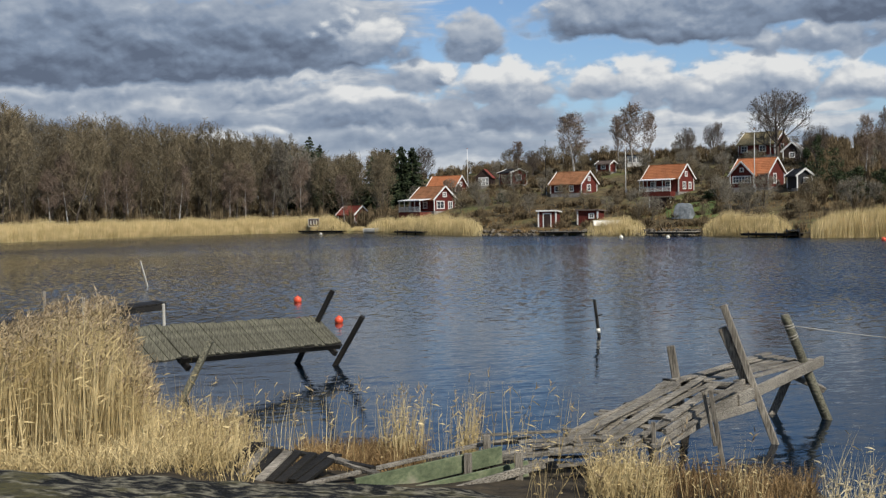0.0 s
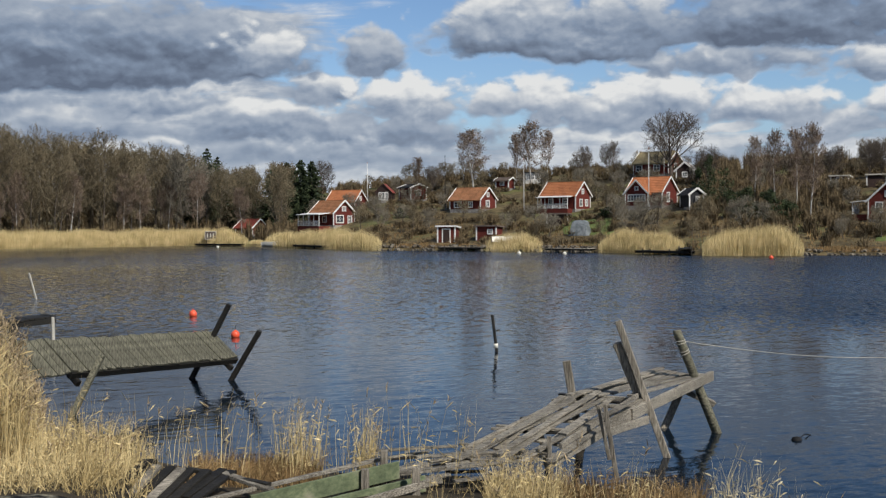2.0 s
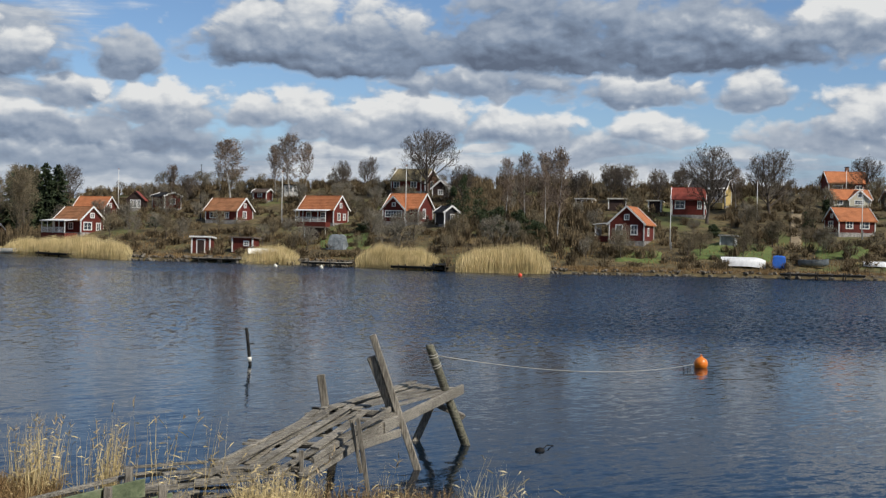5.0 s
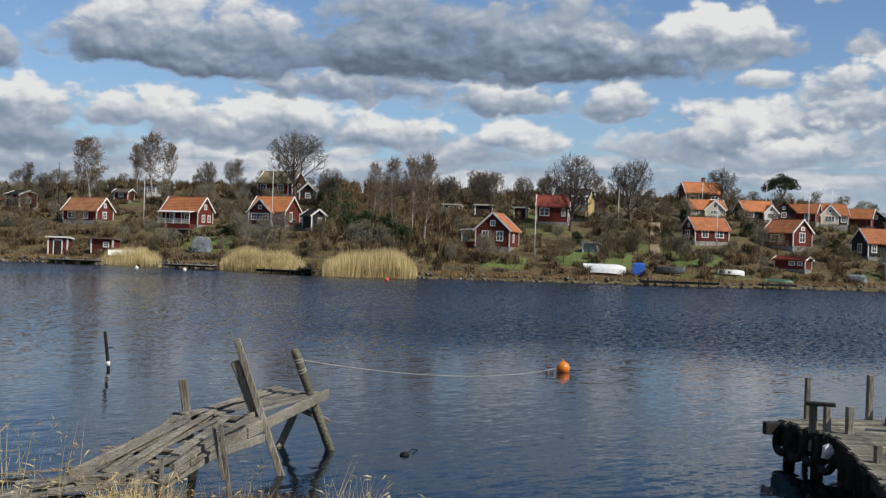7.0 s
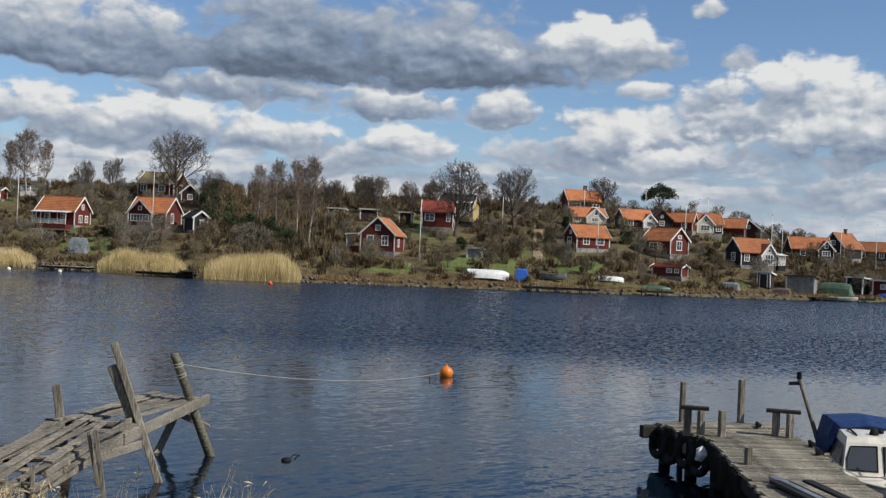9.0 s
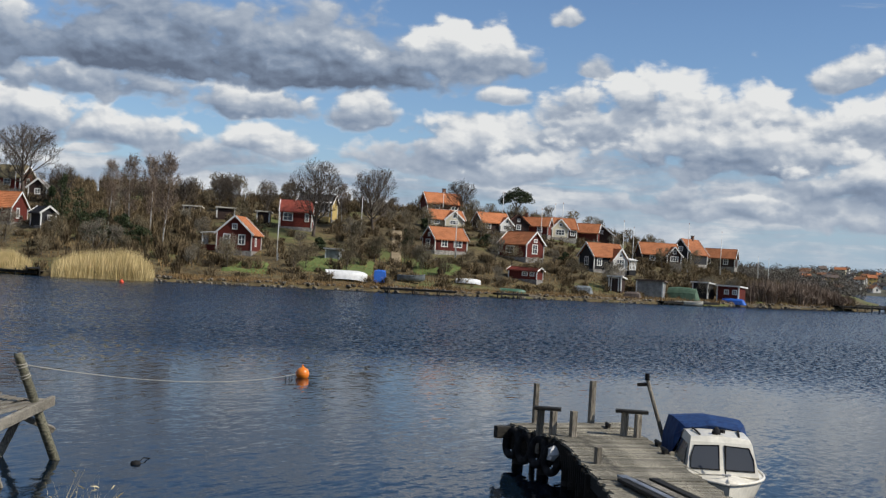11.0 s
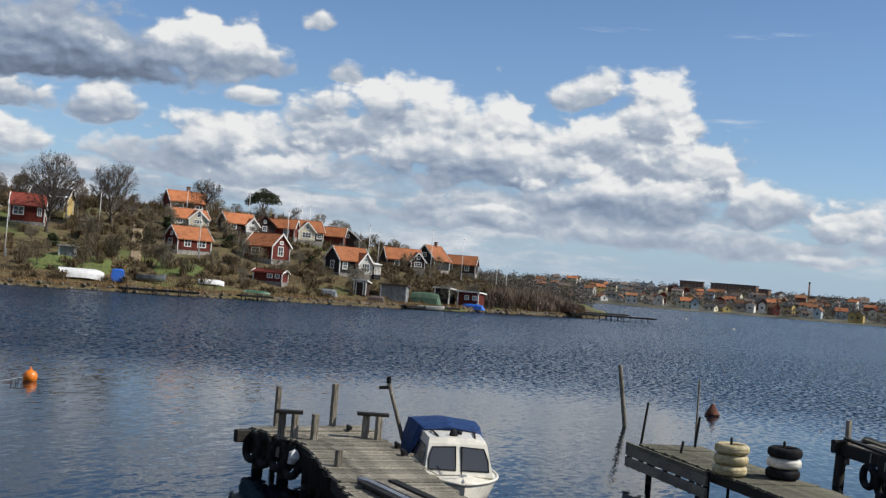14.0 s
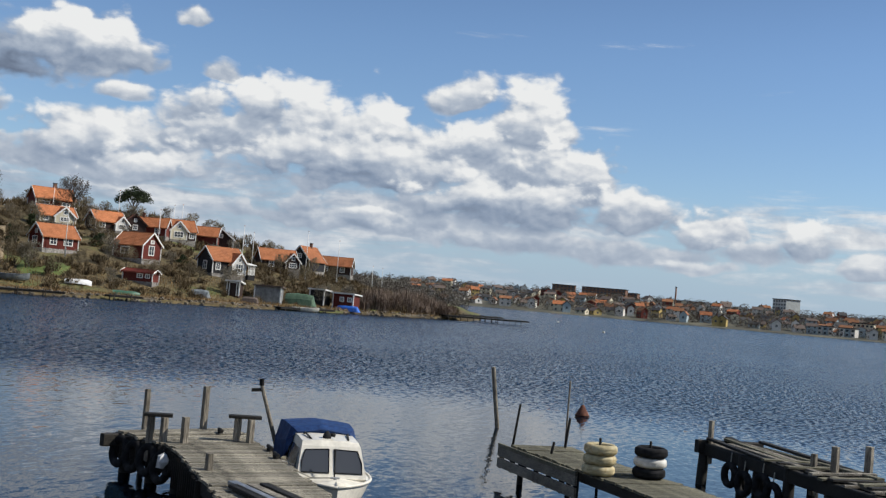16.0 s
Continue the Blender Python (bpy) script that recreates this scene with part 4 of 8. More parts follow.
def reed_bed(name, label, strips, seed, per_m2, h, w, material=FAR_REED, plume=True):
    """Standing dry stems; strips give azimuth from and to, offset from the shore from and to, and height."""
    rng_r = random.Random(seed)
    b = Build()
    for a0, a1, s0, s1, tall in strips:
        d0 = shore((a0 + a1) / 2)
        area = radians(abs(a1 - a0)) * d0 * (s1 - s0)
        for _ in range(int(area * per_m2)):
            a = rng_r.uniform(a0, a1)
            s = rng_r.uniform(s0, s1)
            ends = min(a - a0, a1 - a) / min(1.3, (a1 - a0) * 0.4)
            if ends < 1 and rng_r.random() > 0.25 + ends:
                continue
            edge = min(0.30 + 0.75 * math.sqrt(max(ends, 0)), 0.55 + (s - s0 + 0.2) * 0.35)
            q = polar(a, shore(a) + s)
            z = land(a, shore(a) + s) if s > 0 else -0.1
            ht = h * tall * rng_r.uniform(0.62, 1.1) * min(edge, 1) * (0.95 + 0.32 * noise.noise(q * 0.22) + 0.16 * noise.noise(q * 0.9))
            lean = Vector((rng_r.gauss(0.05, 0.11), rng_r.gauss(0, 0.11), 1)) * ht
            side = Vector((rng_r.uniform(-1, 1), rng_r.uniform(-1, 1), 0)).normalized() * w * 0.5
            base = Vector((q.x, q.y, z - 0.05))
            b.add([base - side, base + side, base + lean * 0.7 + side * 0.8, base + lean * 0.7 - side * 0.8, base + lean], [(0, 1, 2, 3), (3, 2, 4)])
    ob = new(name, b.mesh(name, material))
    return tagged(ob, label, "reeds", kind="stuff")


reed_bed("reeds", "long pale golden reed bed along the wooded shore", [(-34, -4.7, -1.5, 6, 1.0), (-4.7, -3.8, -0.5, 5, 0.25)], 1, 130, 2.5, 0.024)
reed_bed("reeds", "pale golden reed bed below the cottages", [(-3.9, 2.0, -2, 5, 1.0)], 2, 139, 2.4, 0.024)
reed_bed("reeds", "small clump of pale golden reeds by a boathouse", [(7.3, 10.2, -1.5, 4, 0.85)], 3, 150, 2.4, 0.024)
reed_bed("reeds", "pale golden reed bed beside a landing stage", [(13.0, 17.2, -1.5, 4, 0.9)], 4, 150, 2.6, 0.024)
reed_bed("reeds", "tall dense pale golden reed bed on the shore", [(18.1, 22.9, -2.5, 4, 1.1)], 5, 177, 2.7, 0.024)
reed_bed("dry_grass", "thin dry grass along the stony shore", [(22.9, 57, -0.2, 3.5, 0.3), (2, 7.3, 0.0, 3, 0.35), (10.2, 13, 0.0, 3, 0.35)], 6, 50, 2.0, 0.035, SEDGE)
reed_bed("dry_grass", "low dry grass on the slopes", [(-2, 56, 3, 26, 0.22)], 7, 5, 2.0, 0.07, SEDGE)

# ---- cottages ----
def window_part(parent, c, out, w, h, panes=(2, 2), name="window", framing=TRIM):
    """A framed window on a wall: c its centre, out the wall's outward normal."""
    out = Vector(out)
    side = Vector((0, 0, 1)).cross(out).normalized()
    turn = Matrix((side, out, (0, 0, 1))).transposed()
    c = Vector(c) + out * 0.03
    f = 0.15
    b = Build()
    loops = []
    for dep in (0.05, -0.05):
        for a0, b0 in ((w / 2 + f / 2, h / 2 + f / 2), (w / 2 - f / 2, h / 2 - f / 2)):
            loops += [c + side * (sx * a0) + Vector((0, 0, sz * b0)) + out * dep for sx, sz in ((-1, -1), (1, -1), (1, 1), (-1, 1))]
    fs = []
    for q in range(4):
        n_ = (q + 1) % 4
        fs += [(q, n_, 4 + n_, 4 + q), (q, 8 + q, 8 + n_, n_), (4 + q, 4 + n_, 12 + n_, 12 + q), (8 + q, 12 + q, 12 + n_, 8 + n_)]
    b.add(loops, fs)
    win = part(name, b, framing, parent)
    for i in range(1, panes[0]):
        g = Build()
        g.box(c + side * (w * (i / panes[0] - 0.5)), (0.07, 0.08, h - 0.1), turn)
        part("glazing_bar", g, framing, win)
    for i in range(1, panes[1]):
        g = Build()
        g.box(c + Vector((0, 0, h * (i / panes[1] - 0.5))), (w - 0.1, 0.07, 0.05), turn)
        part("glazing_bar", g, framing, win)
    p = Build()
    p.box(c - out * 0.01, (w, 0.04, h), turn)
    part("pane", p, GLASS, win, "dark reflecting glass")
    return win


def gable_body(parent, L, W, wall, roof, wall_m, roof_m, over=0.35, name="wall", origin=(0, 0, 0), trim=TRIM, low=1.6, turn=0.0, roof_label="", barges=True):
    """Walls with gables at both ends of x, a saddle roof and white barge boards."""
    R = Matrix.Rotation(turn, 3, "Z")
    o = Vector(origin)

    def at(x, y, z):
        return R @ Vector((x, y, z)) + o

    b = Build()
    x, y = L / 2, W / 2
    pts = [at(-x, -y, 0), at(-x, y, 0), at(-x, y, wall), at(-x, 0, wall + roof), at(-x, -y, wall), at(x, -y, 0), at(x, y, 0), at(x, y, wall), at(x, 0, wall + roof), at(x, -y, wall)]
    b.add(pts, [(0, 4, 3, 2, 1), (5, 6, 7, 8, 9), (0, 5, 9, 4), (1, 2, 7, 6), (0, 1, 6, 5), (2, 3, 8, 7), (4, 9, 8, 3)])
    part(name, b, wall_m, parent)
    slope = math.atan2(roof, y)
    e = over
    ex, dy, dz = x + e * 0.8, (y + e), -e * math.tan(slope)
    r = Build()
    lift = 0.06
    # one saw-toothed section of overlapping tile courses, drawn out along the ridge
    prof, under = [], []
    for s in (-1, 1):
        rowp = []
        for q in range(9):
            t = q / 9
            yy, zz = s * dy * (1 - t), wall + dz + (roof - dz) * t + lift
            rowp += [(yy, zz + 0.05), (s * dy * (1 - t - 0.085), zz + (roof - dz) * 0.085 - 0.012)]
        prof = rowp if s < 0 else prof + [(0, wall + roof + lift + 0.12)] + rowp[::-1]
    sec = prof + [(dy, wall + dz - 0.1), (0, wall + roof - 0.1), (-dy, wall + dz - 0.1)]
    m = len(sec)
    pts_r = [at(xx, yy, zz) for xx in (-ex, ex) for yy, zz in sec]
    r.add(pts_r, [tuple(range(m)), tuple(range(2 * m - 1, m - 1, -1))] + [(q, q + m, (q + 1) % m + m, (q + 1) % m) for q in range(m)])
    part("roof", r, roof_m, parent, roof_label)
    if barges:
        for end in (-1, 1):
            for s in (-1, 1):
                g = Build()
                g.beam(at(end * (ex + 0.04), s * (dy + 0.05), wall + dz - 0.02), at(end * (ex + 0.04), 0, wall + roof + 0.10), 0.07, 0.26, up=at(0, s * math.sin(slope), math.cos(slope)) - at(0, 0, 0))
                part("barge_board", g, trim, parent, "white barge board")
    for sx in (-1, 1):
        for sy in (-1, 1):
            cb = Build()
            cb.box(at(sx * (x + 0.01), sy * (y + 0.01), wall / 2 + 0.1), (0.16, 0.16, wall - 0.2), R)
            part("corner_board", cb, trim, parent, "white corner board")
    pl = Build()
    pl.box(at(0, 0, -low / 2 + 0.05), (L + 0.08, W + 0.08, low + 0.3), R)
    part("plinth", pl, PLINTH, parent, "rough stone plinth")
    return at


def cottage(az, el, turn, L, W, wall, roof, label, wall_m=RED_WALL, roof_m=TILE, windows=(), chimney=None, cross=None, veranda=None, low=1.6, push=0.0, trim=TRIM, category="cottage", size=1.0, wing_m=None):
    """A small house. turn: how far its +x gable swings from the right-hand side towards the viewer."""
    d = seat(az, el) + push
    place = polar(az, d, EYE + d * math.tan(radians(el)))
    ob = thing("cottage", place, -az - turn, label, category, "cottages on the hill")
    ob.scale = (size, size, size)
    at = gable_body(ob, L, W, wall, roof, wall_m, roof_m, trim=trim, low=low)
    for side, u, z, w, h in windows:
        if side == "x":
            window_part(ob, (L / 2, u, z), (1, 0, 0), w, h)
        elif side == "-x":
            window_part(ob, (-L / 2, u, z), (-1, 0, 0), w, h)
        elif side == "-y":
            window_part(ob, (u, -W / 2, z), (0, -1, 0), w, h)
        else:
            window_part(ob, (u, W / 2, z), (0, 1, 0), w, h)
    if chimney:
        b = Build()
        b.box((chimney[0], chimney[1], wall + roof + 0.25), (0.55, 0.55, 1.3))
        c = part("chimney", b, BRICK_WALL, ob, "brick chimney")
        cap = Build()
        cap.box((chimney[0], chimney[1], wall + roof + 0.95), (0.7, 0.7, 0.1))
        part("chimney_cap", cap, DARK_ROOF, c)
    if cross:
        # a front gable on the -y side: centre u, width, how far it stands out, its walls and roof
        u, w, out, wz, rz, win = cross
        length = W / 2 + out
        gable_body(ob, length, w, wz, rz, wing_m or wall_m, roof_m, name="front_wing", origin=(u, -length / 2, 0), turn=-math.pi / 2, trim=trim, low=low)
        if win:
            window_part(ob, (u, -length, win[0]), (0, -1, 0), win[1], win[2], (win[3], 2))
            window_part(ob, (u, -length, wz + rz * 0.36), (0, -1, 0), 0.6, 0.6, (1, 1))
    if veranda:
        # side, from, to, depth, floor height, eave height
        side, u0, u1, dep, fz, ez = veranda
        base = {"-y": Matrix.Identity(4), "x": Matrix.Rotation(math.pi / 2, 4, "Z"), "-x": Matrix.Rotation(-math.pi / 2, 4, "Z"), "y": Matrix.Rotation(math.pi, 4, "Z")}[side]
        half = W / 2 if side in ("-y", "y") else L / 2
        w, c = u1 - u0, (u0 + u1) / 2

        def put(name, b, m, lab=""):
            me = b.mesh(name, m)
            me.transform(base)
            return part(name, me, m, ob, lab)

        b = Build()
        b.box((c, -half - dep / 2, fz - 0.4), (w, dep, 0.8 + 0.1))
        put("veranda_floor", b, wall_m)
        b = Build()
        b.plate([(u0 - 0.2, -half - dep - 0.25, ez), (u1 + 0.2, -half - dep - 0.25, ez), (u1 + 0.2, -half, ez + 0.28), (u0 - 0.2, -half, ez + 0.28)], 0.12)
        put("veranda_roof", b, trim, "white veranda roof")
        for i in range(5):
            b = Build()
            b.box((u0 + 0.06 + (w - 0.12) * i / 4, -half - dep + 0.06, (fz + ez) / 2), (0.11, 0.11, ez - fz))
            put("post", b, trim)
        rail = Build()
        rail.box((c, -half - dep + 0.06, fz + 0.9), (w, 0.08, 0.1))
        rail.box((c, -half - dep + 0.06, fz + 0.18), (w, 0.06, 0.08))
        for i in range(int(w / 0.22)):
            rail.box((u0 + 0.11 + i * 0.22, -half - dep + 0.06, fz + 0.53), (0.07, 0.04, 0.66))
        put("railing", rail, trim, "white slatted railing")
    return ob


F = "-y"
cottage(-0.5, -0.2, 52, 6.4, 4.4, 2.3, 1.9, "red wooden cottage with an orange roof and a white-roofed veranda", roof_m=OLD_TILE,
        windows=(("x", -0.9, 1.2, 1.5, 1.2), ("x", 1.2, 1.1, 0.8, 1.2), ("x", 0, 2.9, 0.7, 0.7), (F, 0.8, 1.2, 1.0, 1.0)), veranda=(F, -3.4, 2.4, 2.4, 0.0, 2.0))
cottage(0.25, 0.62, 28, 5.6, 4.6, 1.7, 1.8, "small red cottage with an orange tile roof behind another", windows=(("x", 0, 2.1, 0.7, 0.7), ("x", 1.1, 0.8, 0.9, 0.8)))
cottage(2.2, 1.05, 100, 6.0, 4.2, 2.7, 2.0, "dark red cottage with tall white windows in its gable", wall_m=DARK_WALL, roof_m=RED_ROOF,
        windows=(("x", -0.95, 1.4, 0.7, 2.1), ("x", 0, 1.4, 0.7, 2.1), ("x", 0.95, 1.4, 0.7, 2.1)), trim=DARK_WALL, size=0.66)
cottage(3.6, 1.08, 60, 4.2, 3.2, 2.4, 0.5, "low red garden house with white trim", windows=(("x", 0, 1.4, 0.9, 0.9),), roof_m=DARK_ROOF)
cottage(6.65, 0.58, 36, 6.6, 4.6, 2.0, 1.9, "red cottage with an aged brown tile roof", roof_m=OLD_TILE,
        windows=(("x", -0.1, 1.1, 1.0, 1.1), ("x", 0, 2.7, 0.6, 0.7), (F, -1.6, 1.0, 1.5, 1.0), (F, 1.2, 1.0, 0.8, 1.0)), size=0.93)
cottage(8.3, 1.62, 30, 2.6, 2.2, 1.7, 0.4, "small red garden shed with a white window", windows=((F, 0, 1.1, 0.8, 0.7),), roof_m=FELT_BROWN)
cottage(11.35, 0.55, 33, 7.2, 4.8, 2.7, 2.2, "red cottage with a bright orange tile roof and a railed veranda",
        windows=(("x", -0.6, 1.3, 0.9, 1.2), ("x", 1.2, 1.3, 0.8, 1.1), ("x", 0.0, 3.3, 0.6, 0.8), (F, 1.5, 1.5, 1.0, 1.0), (F, -1.5, 1.5, 1.0, 1.0)), veranda=(F, -3.4, 3.0, 1.6, 0.2, 2.3), size=0.88)
cottage(15.65, 0.7, 32, 7.0, 4.8, 2.7, 2.3, "red cottage with two white-edged gables and a row of white windows",
        windows=(("x", -0.5, 1.6, 0.8, 1.6),), cross=(-0.9, 4.4, 1.0, 2.4, 2.0, (1.5, 3.4, 1.1, 6)), size=0.87)
cottage(15.95, 2.25, 30, 7.0, 5.0, 2.3, 1.9, "brown-roofed house with white-framed windows on the ridge", roof_m=MOSS_ROOF,
        windows=((F, -2.4, 1.3, 1.2, 1.1), (F, 1.2, 1.3, 1.2, 1.1), ("x", 0, 1.5, 0.9, 1.2)))
cottage(17.35, 1.95, 100, 3.4, 2.8, 1.9, 1.2, "small brown house with a white-edged gable", wall_m=DARK_WALL, roof_m=FELT_BROWN, windows=(("x", 0, 1.1, 0.8, 0.8),))
cottage(17.6, 0.6, 60, 2.6, 2.2, 2.1, 0.7, "black shed with a small white window", wall_m=BLACK_WALL, roof_m=DARK_ROOF, windows=(("x", 0.2, 1.3, 0.6, 0.7),), category="shed")
cottage(26.95, -0.02, 104, 6.6, 5.5, 3.0, 2.5, "red cottage with an orange roof, a white-edged gable and a veranda",
        windows=(("x", -1.2, 1.9, 1.0, 1.5), ("x", 1.2, 1.9, 1.0, 1.5), ("x", 0, 3.9, 0.7, 0.8), ("y", 0.5, 1.6, 0.9, 1.2)), veranda=("-y", -0.6, 2.9, 2.5, 0.8, 2.75), low=2.2, size=0.86)
cottage(29.75, 1.33, 6, 5.4, 3.6, 3.1, 1.7, "red house with a red roof and white-framed windows", roof_m=RED_ROOF,
        windows=((F, -1.4, 1.9, 1.6, 1.3), (F, 1.9, 1.9, 0.6, 1.3), ("x", 0, 1.9, 0.8, 1.2)), size=0.92)
cottage(30.75, 1.8, 15, 6.0, 4.0, 3.0, 1.3, "yellow wooden house behind a bare tree", wall_m=YELLOW_WALL, roof_m=DARK_ROOF, windows=((F, 1.0, 2.1, 1.0, 1.2), (F, 2.2, 2.1, 0.9, 1.2)), veranda=(F, -1.0, 2.9, 1.4, 0.5, 2.9))
cottage(37.0, 2.35, -18, 6.6, 4.4, 2.6, 1.7, "red house with an orange roof high on the ridge", windows=((F, -1.8, 1.3, 1.6, 1.2), (F, 1.9, 1.3, 1.3, 1.2)), chimney=(0.5, 0.3), veranda=(F, -3.2, 3.2, 1.6, 0.0, 1.1), push=3, size=1.05)
cottage(37.2, 1.85, -20, 6.4, 4.2, 1.6, 1.5, "pale yellow cottage with an orange roof and a front gable", wall_m=PALE_WALL, windows=((F, -2.2, 0.9, 0.9, 0.8),), cross=(0.9, 3.4, 0.8, 1.5, 1.4, (0.9, 1.6, 0.7, 3)), size=0.95)
cottage(37.3, 0.6, -30, 6.6, 4.6, 2.4, 1.9, "red cottage with an orange roof and white-framed windows", windows=((F, 1.4, 1.5, 1.6, 1.2), (F, -1.4, 1.5, 1.2, 1.2), ("-x", 0.3, 1.5, 1.4, 1.2), ("-x", 0, 3.0, 0.6, 0.6)), size=0.86)
cottage(39.6, 1.75, -26, 6.2, 4.6, 2.0, 1.8, "dark cottage with an orange roof and a white-edged front gable", wall_m=DARK_WALL, windows=((F, -1.8, 1.1, 1.2, 1.0), ("-x", 0, 1.3, 0.8, 0.9)), cross=(2.0, 2.6, 0.8, 1.7, 1.2, (1.0, 1.4, 0.9, 3)), size=0.88, wing_m=WHITE_WALL)
cottage(40.9, 1.72, 82, 6.0, 4.4, 2.2, 1.9, "dark red cottage with an orange roof seen gable on", wall_m=DARK_WALL, windows=(("x", 0, 1.4, 0.9, 1.0), ("x", 0, 2.9, 0.5, 0.6)), trim=DARK_WALL, size=0.82)
cottage(41.9, 1.7, 12, 5.6, 4.4, 2.0, 1.6, "red cottage with an orange roof and a brick chimney", windows=((F, 1.2, 1.2, 1.0, 1.0),), chimney=(-2.2, 0.2), size=0.9)
cottage(43.1, 1.6, -16, 5.6, 4.6, 2.2, 1.9, "dark cottage with an orange roof and a pale front gable", wall_m=DARK_WALL, cross=(-0.8, 3.2, 0.7, 2.1, 1.6, (1.2, 1.8, 1.1, 3)), windows=((F, 2.0, 1.2, 0.9, 1.0),), size=0.92, wing_m=PALE_WALL)
cottage(44.3, 1.5, 8, 5.8, 4.2, 1.9, 1.5, "red cottage with a long orange roof", windows=((F, -1.5, 1.1, 1.0, 0.9),))
cottage(45.2, 1.42, 92, 5.6, 4.6, 1.9, 1.7, "dark cottage with a pale-edged gable", wall_m=DARK_WALL, windows=(("x", 0, 2.3, 0.6, 0.6), ("x", -1, 1.0, 0.8, 0.9)))
cottage(41.2, 0.5, 42, 6.6, 4.6, 2.7, 2.0, "red cottage with an orange roof above a lower red shed",
        windows=((F, -0.6, 1.5, 1.9, 1.2), ("x", -0.1, 1.7, 1.3, 1.6), ("x", 0, 3.2, 0.8, 0.5)), size=0.88)
cottage(41.5, -0.6, 22, 5.0, 2.8, 1.7, 0.35, "low red boathouse under a white-edged roof", roof_m=RED_ROOF, windows=((F, 0.4, 1.1, 0.9, 0.6), (F, 1.7, 1.1, 0.7, 0.6)), category="boathouse", size=0.85)
cottage(45.3, 0.12, -34, 6.6, 4.8, 2.7, 2.1, "black cottage with an orange roof and a pale porch gable", wall_m=BLACK_WALL,
        windows=(("-x", 0, 1.6, 1.1, 1.4), (F, -2.2, 1.5, 0.9, 1.2)), cross=(1.6, 2.8, 1.0, 2.2, 1.7, (1.4, 1.6, 1.5, 3)), veranda=(F, 3.2, 4.6, 1.6, 0.3, 2.2), size=0.9, wing_m=WHITE_WALL)
cottage(48.0, 0.62, -16, 7.4, 4.8, 2.1, 2.0, "dark brown cottage with an orange tile roof", wall_m=DARK_WALL, windows=((F, -1.6, 1.1, 1.0, 1.0),), cross=(2.6, 2.8, 0.9, 1.9, 1.5, (1.1, 1.5, 0.9, 3)), size=0.92)
cottage(49.55, 0.66, 120, 7.0, 5.2, 2.6, 2.9, "black house with a steep orange roof", wall_m=BLACK_WALL, windows=(("x", -0.8, 1.6, 0.8, 1.2), ("x", 0, 3.4, 0.9, 0.9)), chimney=(-1.2, 0.0), size=0.9)
cottage(51.0, 0.62, 8, 7.2, 4.6, 2.1, 1.7, "long low house with an orange tile roof", wall_m=DARK_WALL, windows=((F, 1.8, 1.2, 0.9, 1.1), (F, -1.8, 1.2, 1.0, 1.0)))


# ---- sheds and huts by the water ----
def flat_hut(az, el, turn, w, dep, h, label, wall_m=RED_WALL, roof_m=TRIM, door=True, pitch=0.15, windows=(), category="hut"):
    d = seat(az, el)
    place = polar(az, d, EYE + d * math.tan(radians(el)))
    ob = thing("hut", place, -az - turn, label, category, "huts by the water")
    b = Build()
    b.add([(-w / 2, -dep / 2, -0.6), (w / 2, -dep / 2, -0.6), (w / 2, dep / 2, -0.6), (-w / 2, dep / 2, -0.6), (-w / 2, -dep / 2, h), (w / 2, -dep / 2, h), (w / 2, dep / 2, h - pitch), (-w / 2, dep / 2, h - pitch)],
          [(3, 2, 1, 0), (4, 5, 6, 7), (0, 1, 5, 4), (1, 2, 6, 5), (2, 3, 7, 6), (3, 0, 4, 7)])
    part("wall", b, wall_m, ob)
    r = Build()
    e = 0.3
    r.plate([(-w / 2 - e, -dep / 2 - e, h + 0.14), (w / 2 + e, -dep / 2 - e, h + 0.14), (w / 2 + e, dep / 2 + e, h + 0.10 - pitch), (-w / 2 - e, dep / 2 + e, h + 0.10 - pitch)], 0.2)
    part("roof", r, roof_m, ob, "flat white-edged roof" if roof_m is TRIM else "")
    for sx in (-1, 1):
        c = Build()
        c.box((sx * w / 2, -dep / 2, h / 2), (0.18, 0.18, h))
        part("corner_board", c, TRIM, ob)
    if door:
        c = Build()
        for sx in (-0.55, 0.55):
            c.box((sx, -dep / 2 - 0.03, 0.95), (0.14, 0.08, 1.9))
        c.box((0, -dep / 2 - 0.03, 1.9), (1.24, 0.08, 0.14))
        part("door_frame", c, TRIM, ob)
        c = Build()
        c.box((0, -dep / 2 - 0.02, 0.95), (0.96, 0.06, 1.8))
        part("door", c, DARK_WALL, ob, "dark plank door")
    for u, z, ww, hh in windows:
        window_part(ob, (u, -dep / 2, z), (0, -1, 0), ww, hh)
    return ob


cottage(-4.55, -0.62, 48, 4.4, 3.4, 1.5, 1.3, "small red boathouse with a white-edged gable among reeds", roof_m=RED_ROOF, windows=(("x", 0, 0.8, 0.8, 0.9),), category="boathouse", low=1.2, push=-4)
flat_hut(5.4, -1.05, 15, 2.5, 2.2, 2.25, "small red hut with white trim on a jetty")
flat_hut(7.5, -0.95, 25, 3.0, 2.2, 2.0, "small red boathouse leaning under a felt roof", roof_m=FELT_BROWN, door=False, windows=((0.6, 1.2, 0.7, 0.6),))
flat_hut(51.7, -1.08, 22, 3.4, 2.8, 2.5, "tall red boathouse under a white flat roof", windows=((-0.2, 1.6, 0.6, 0.6), (1.1, 1.6, 0.6, 0.6)), door=False)
flat_hut(50.35, -0.95, 22, 2.4, 2.6, 2.4, "black boathouse beside a red one under a white flat roof", wall_m=BLACK_WALL, door=False)
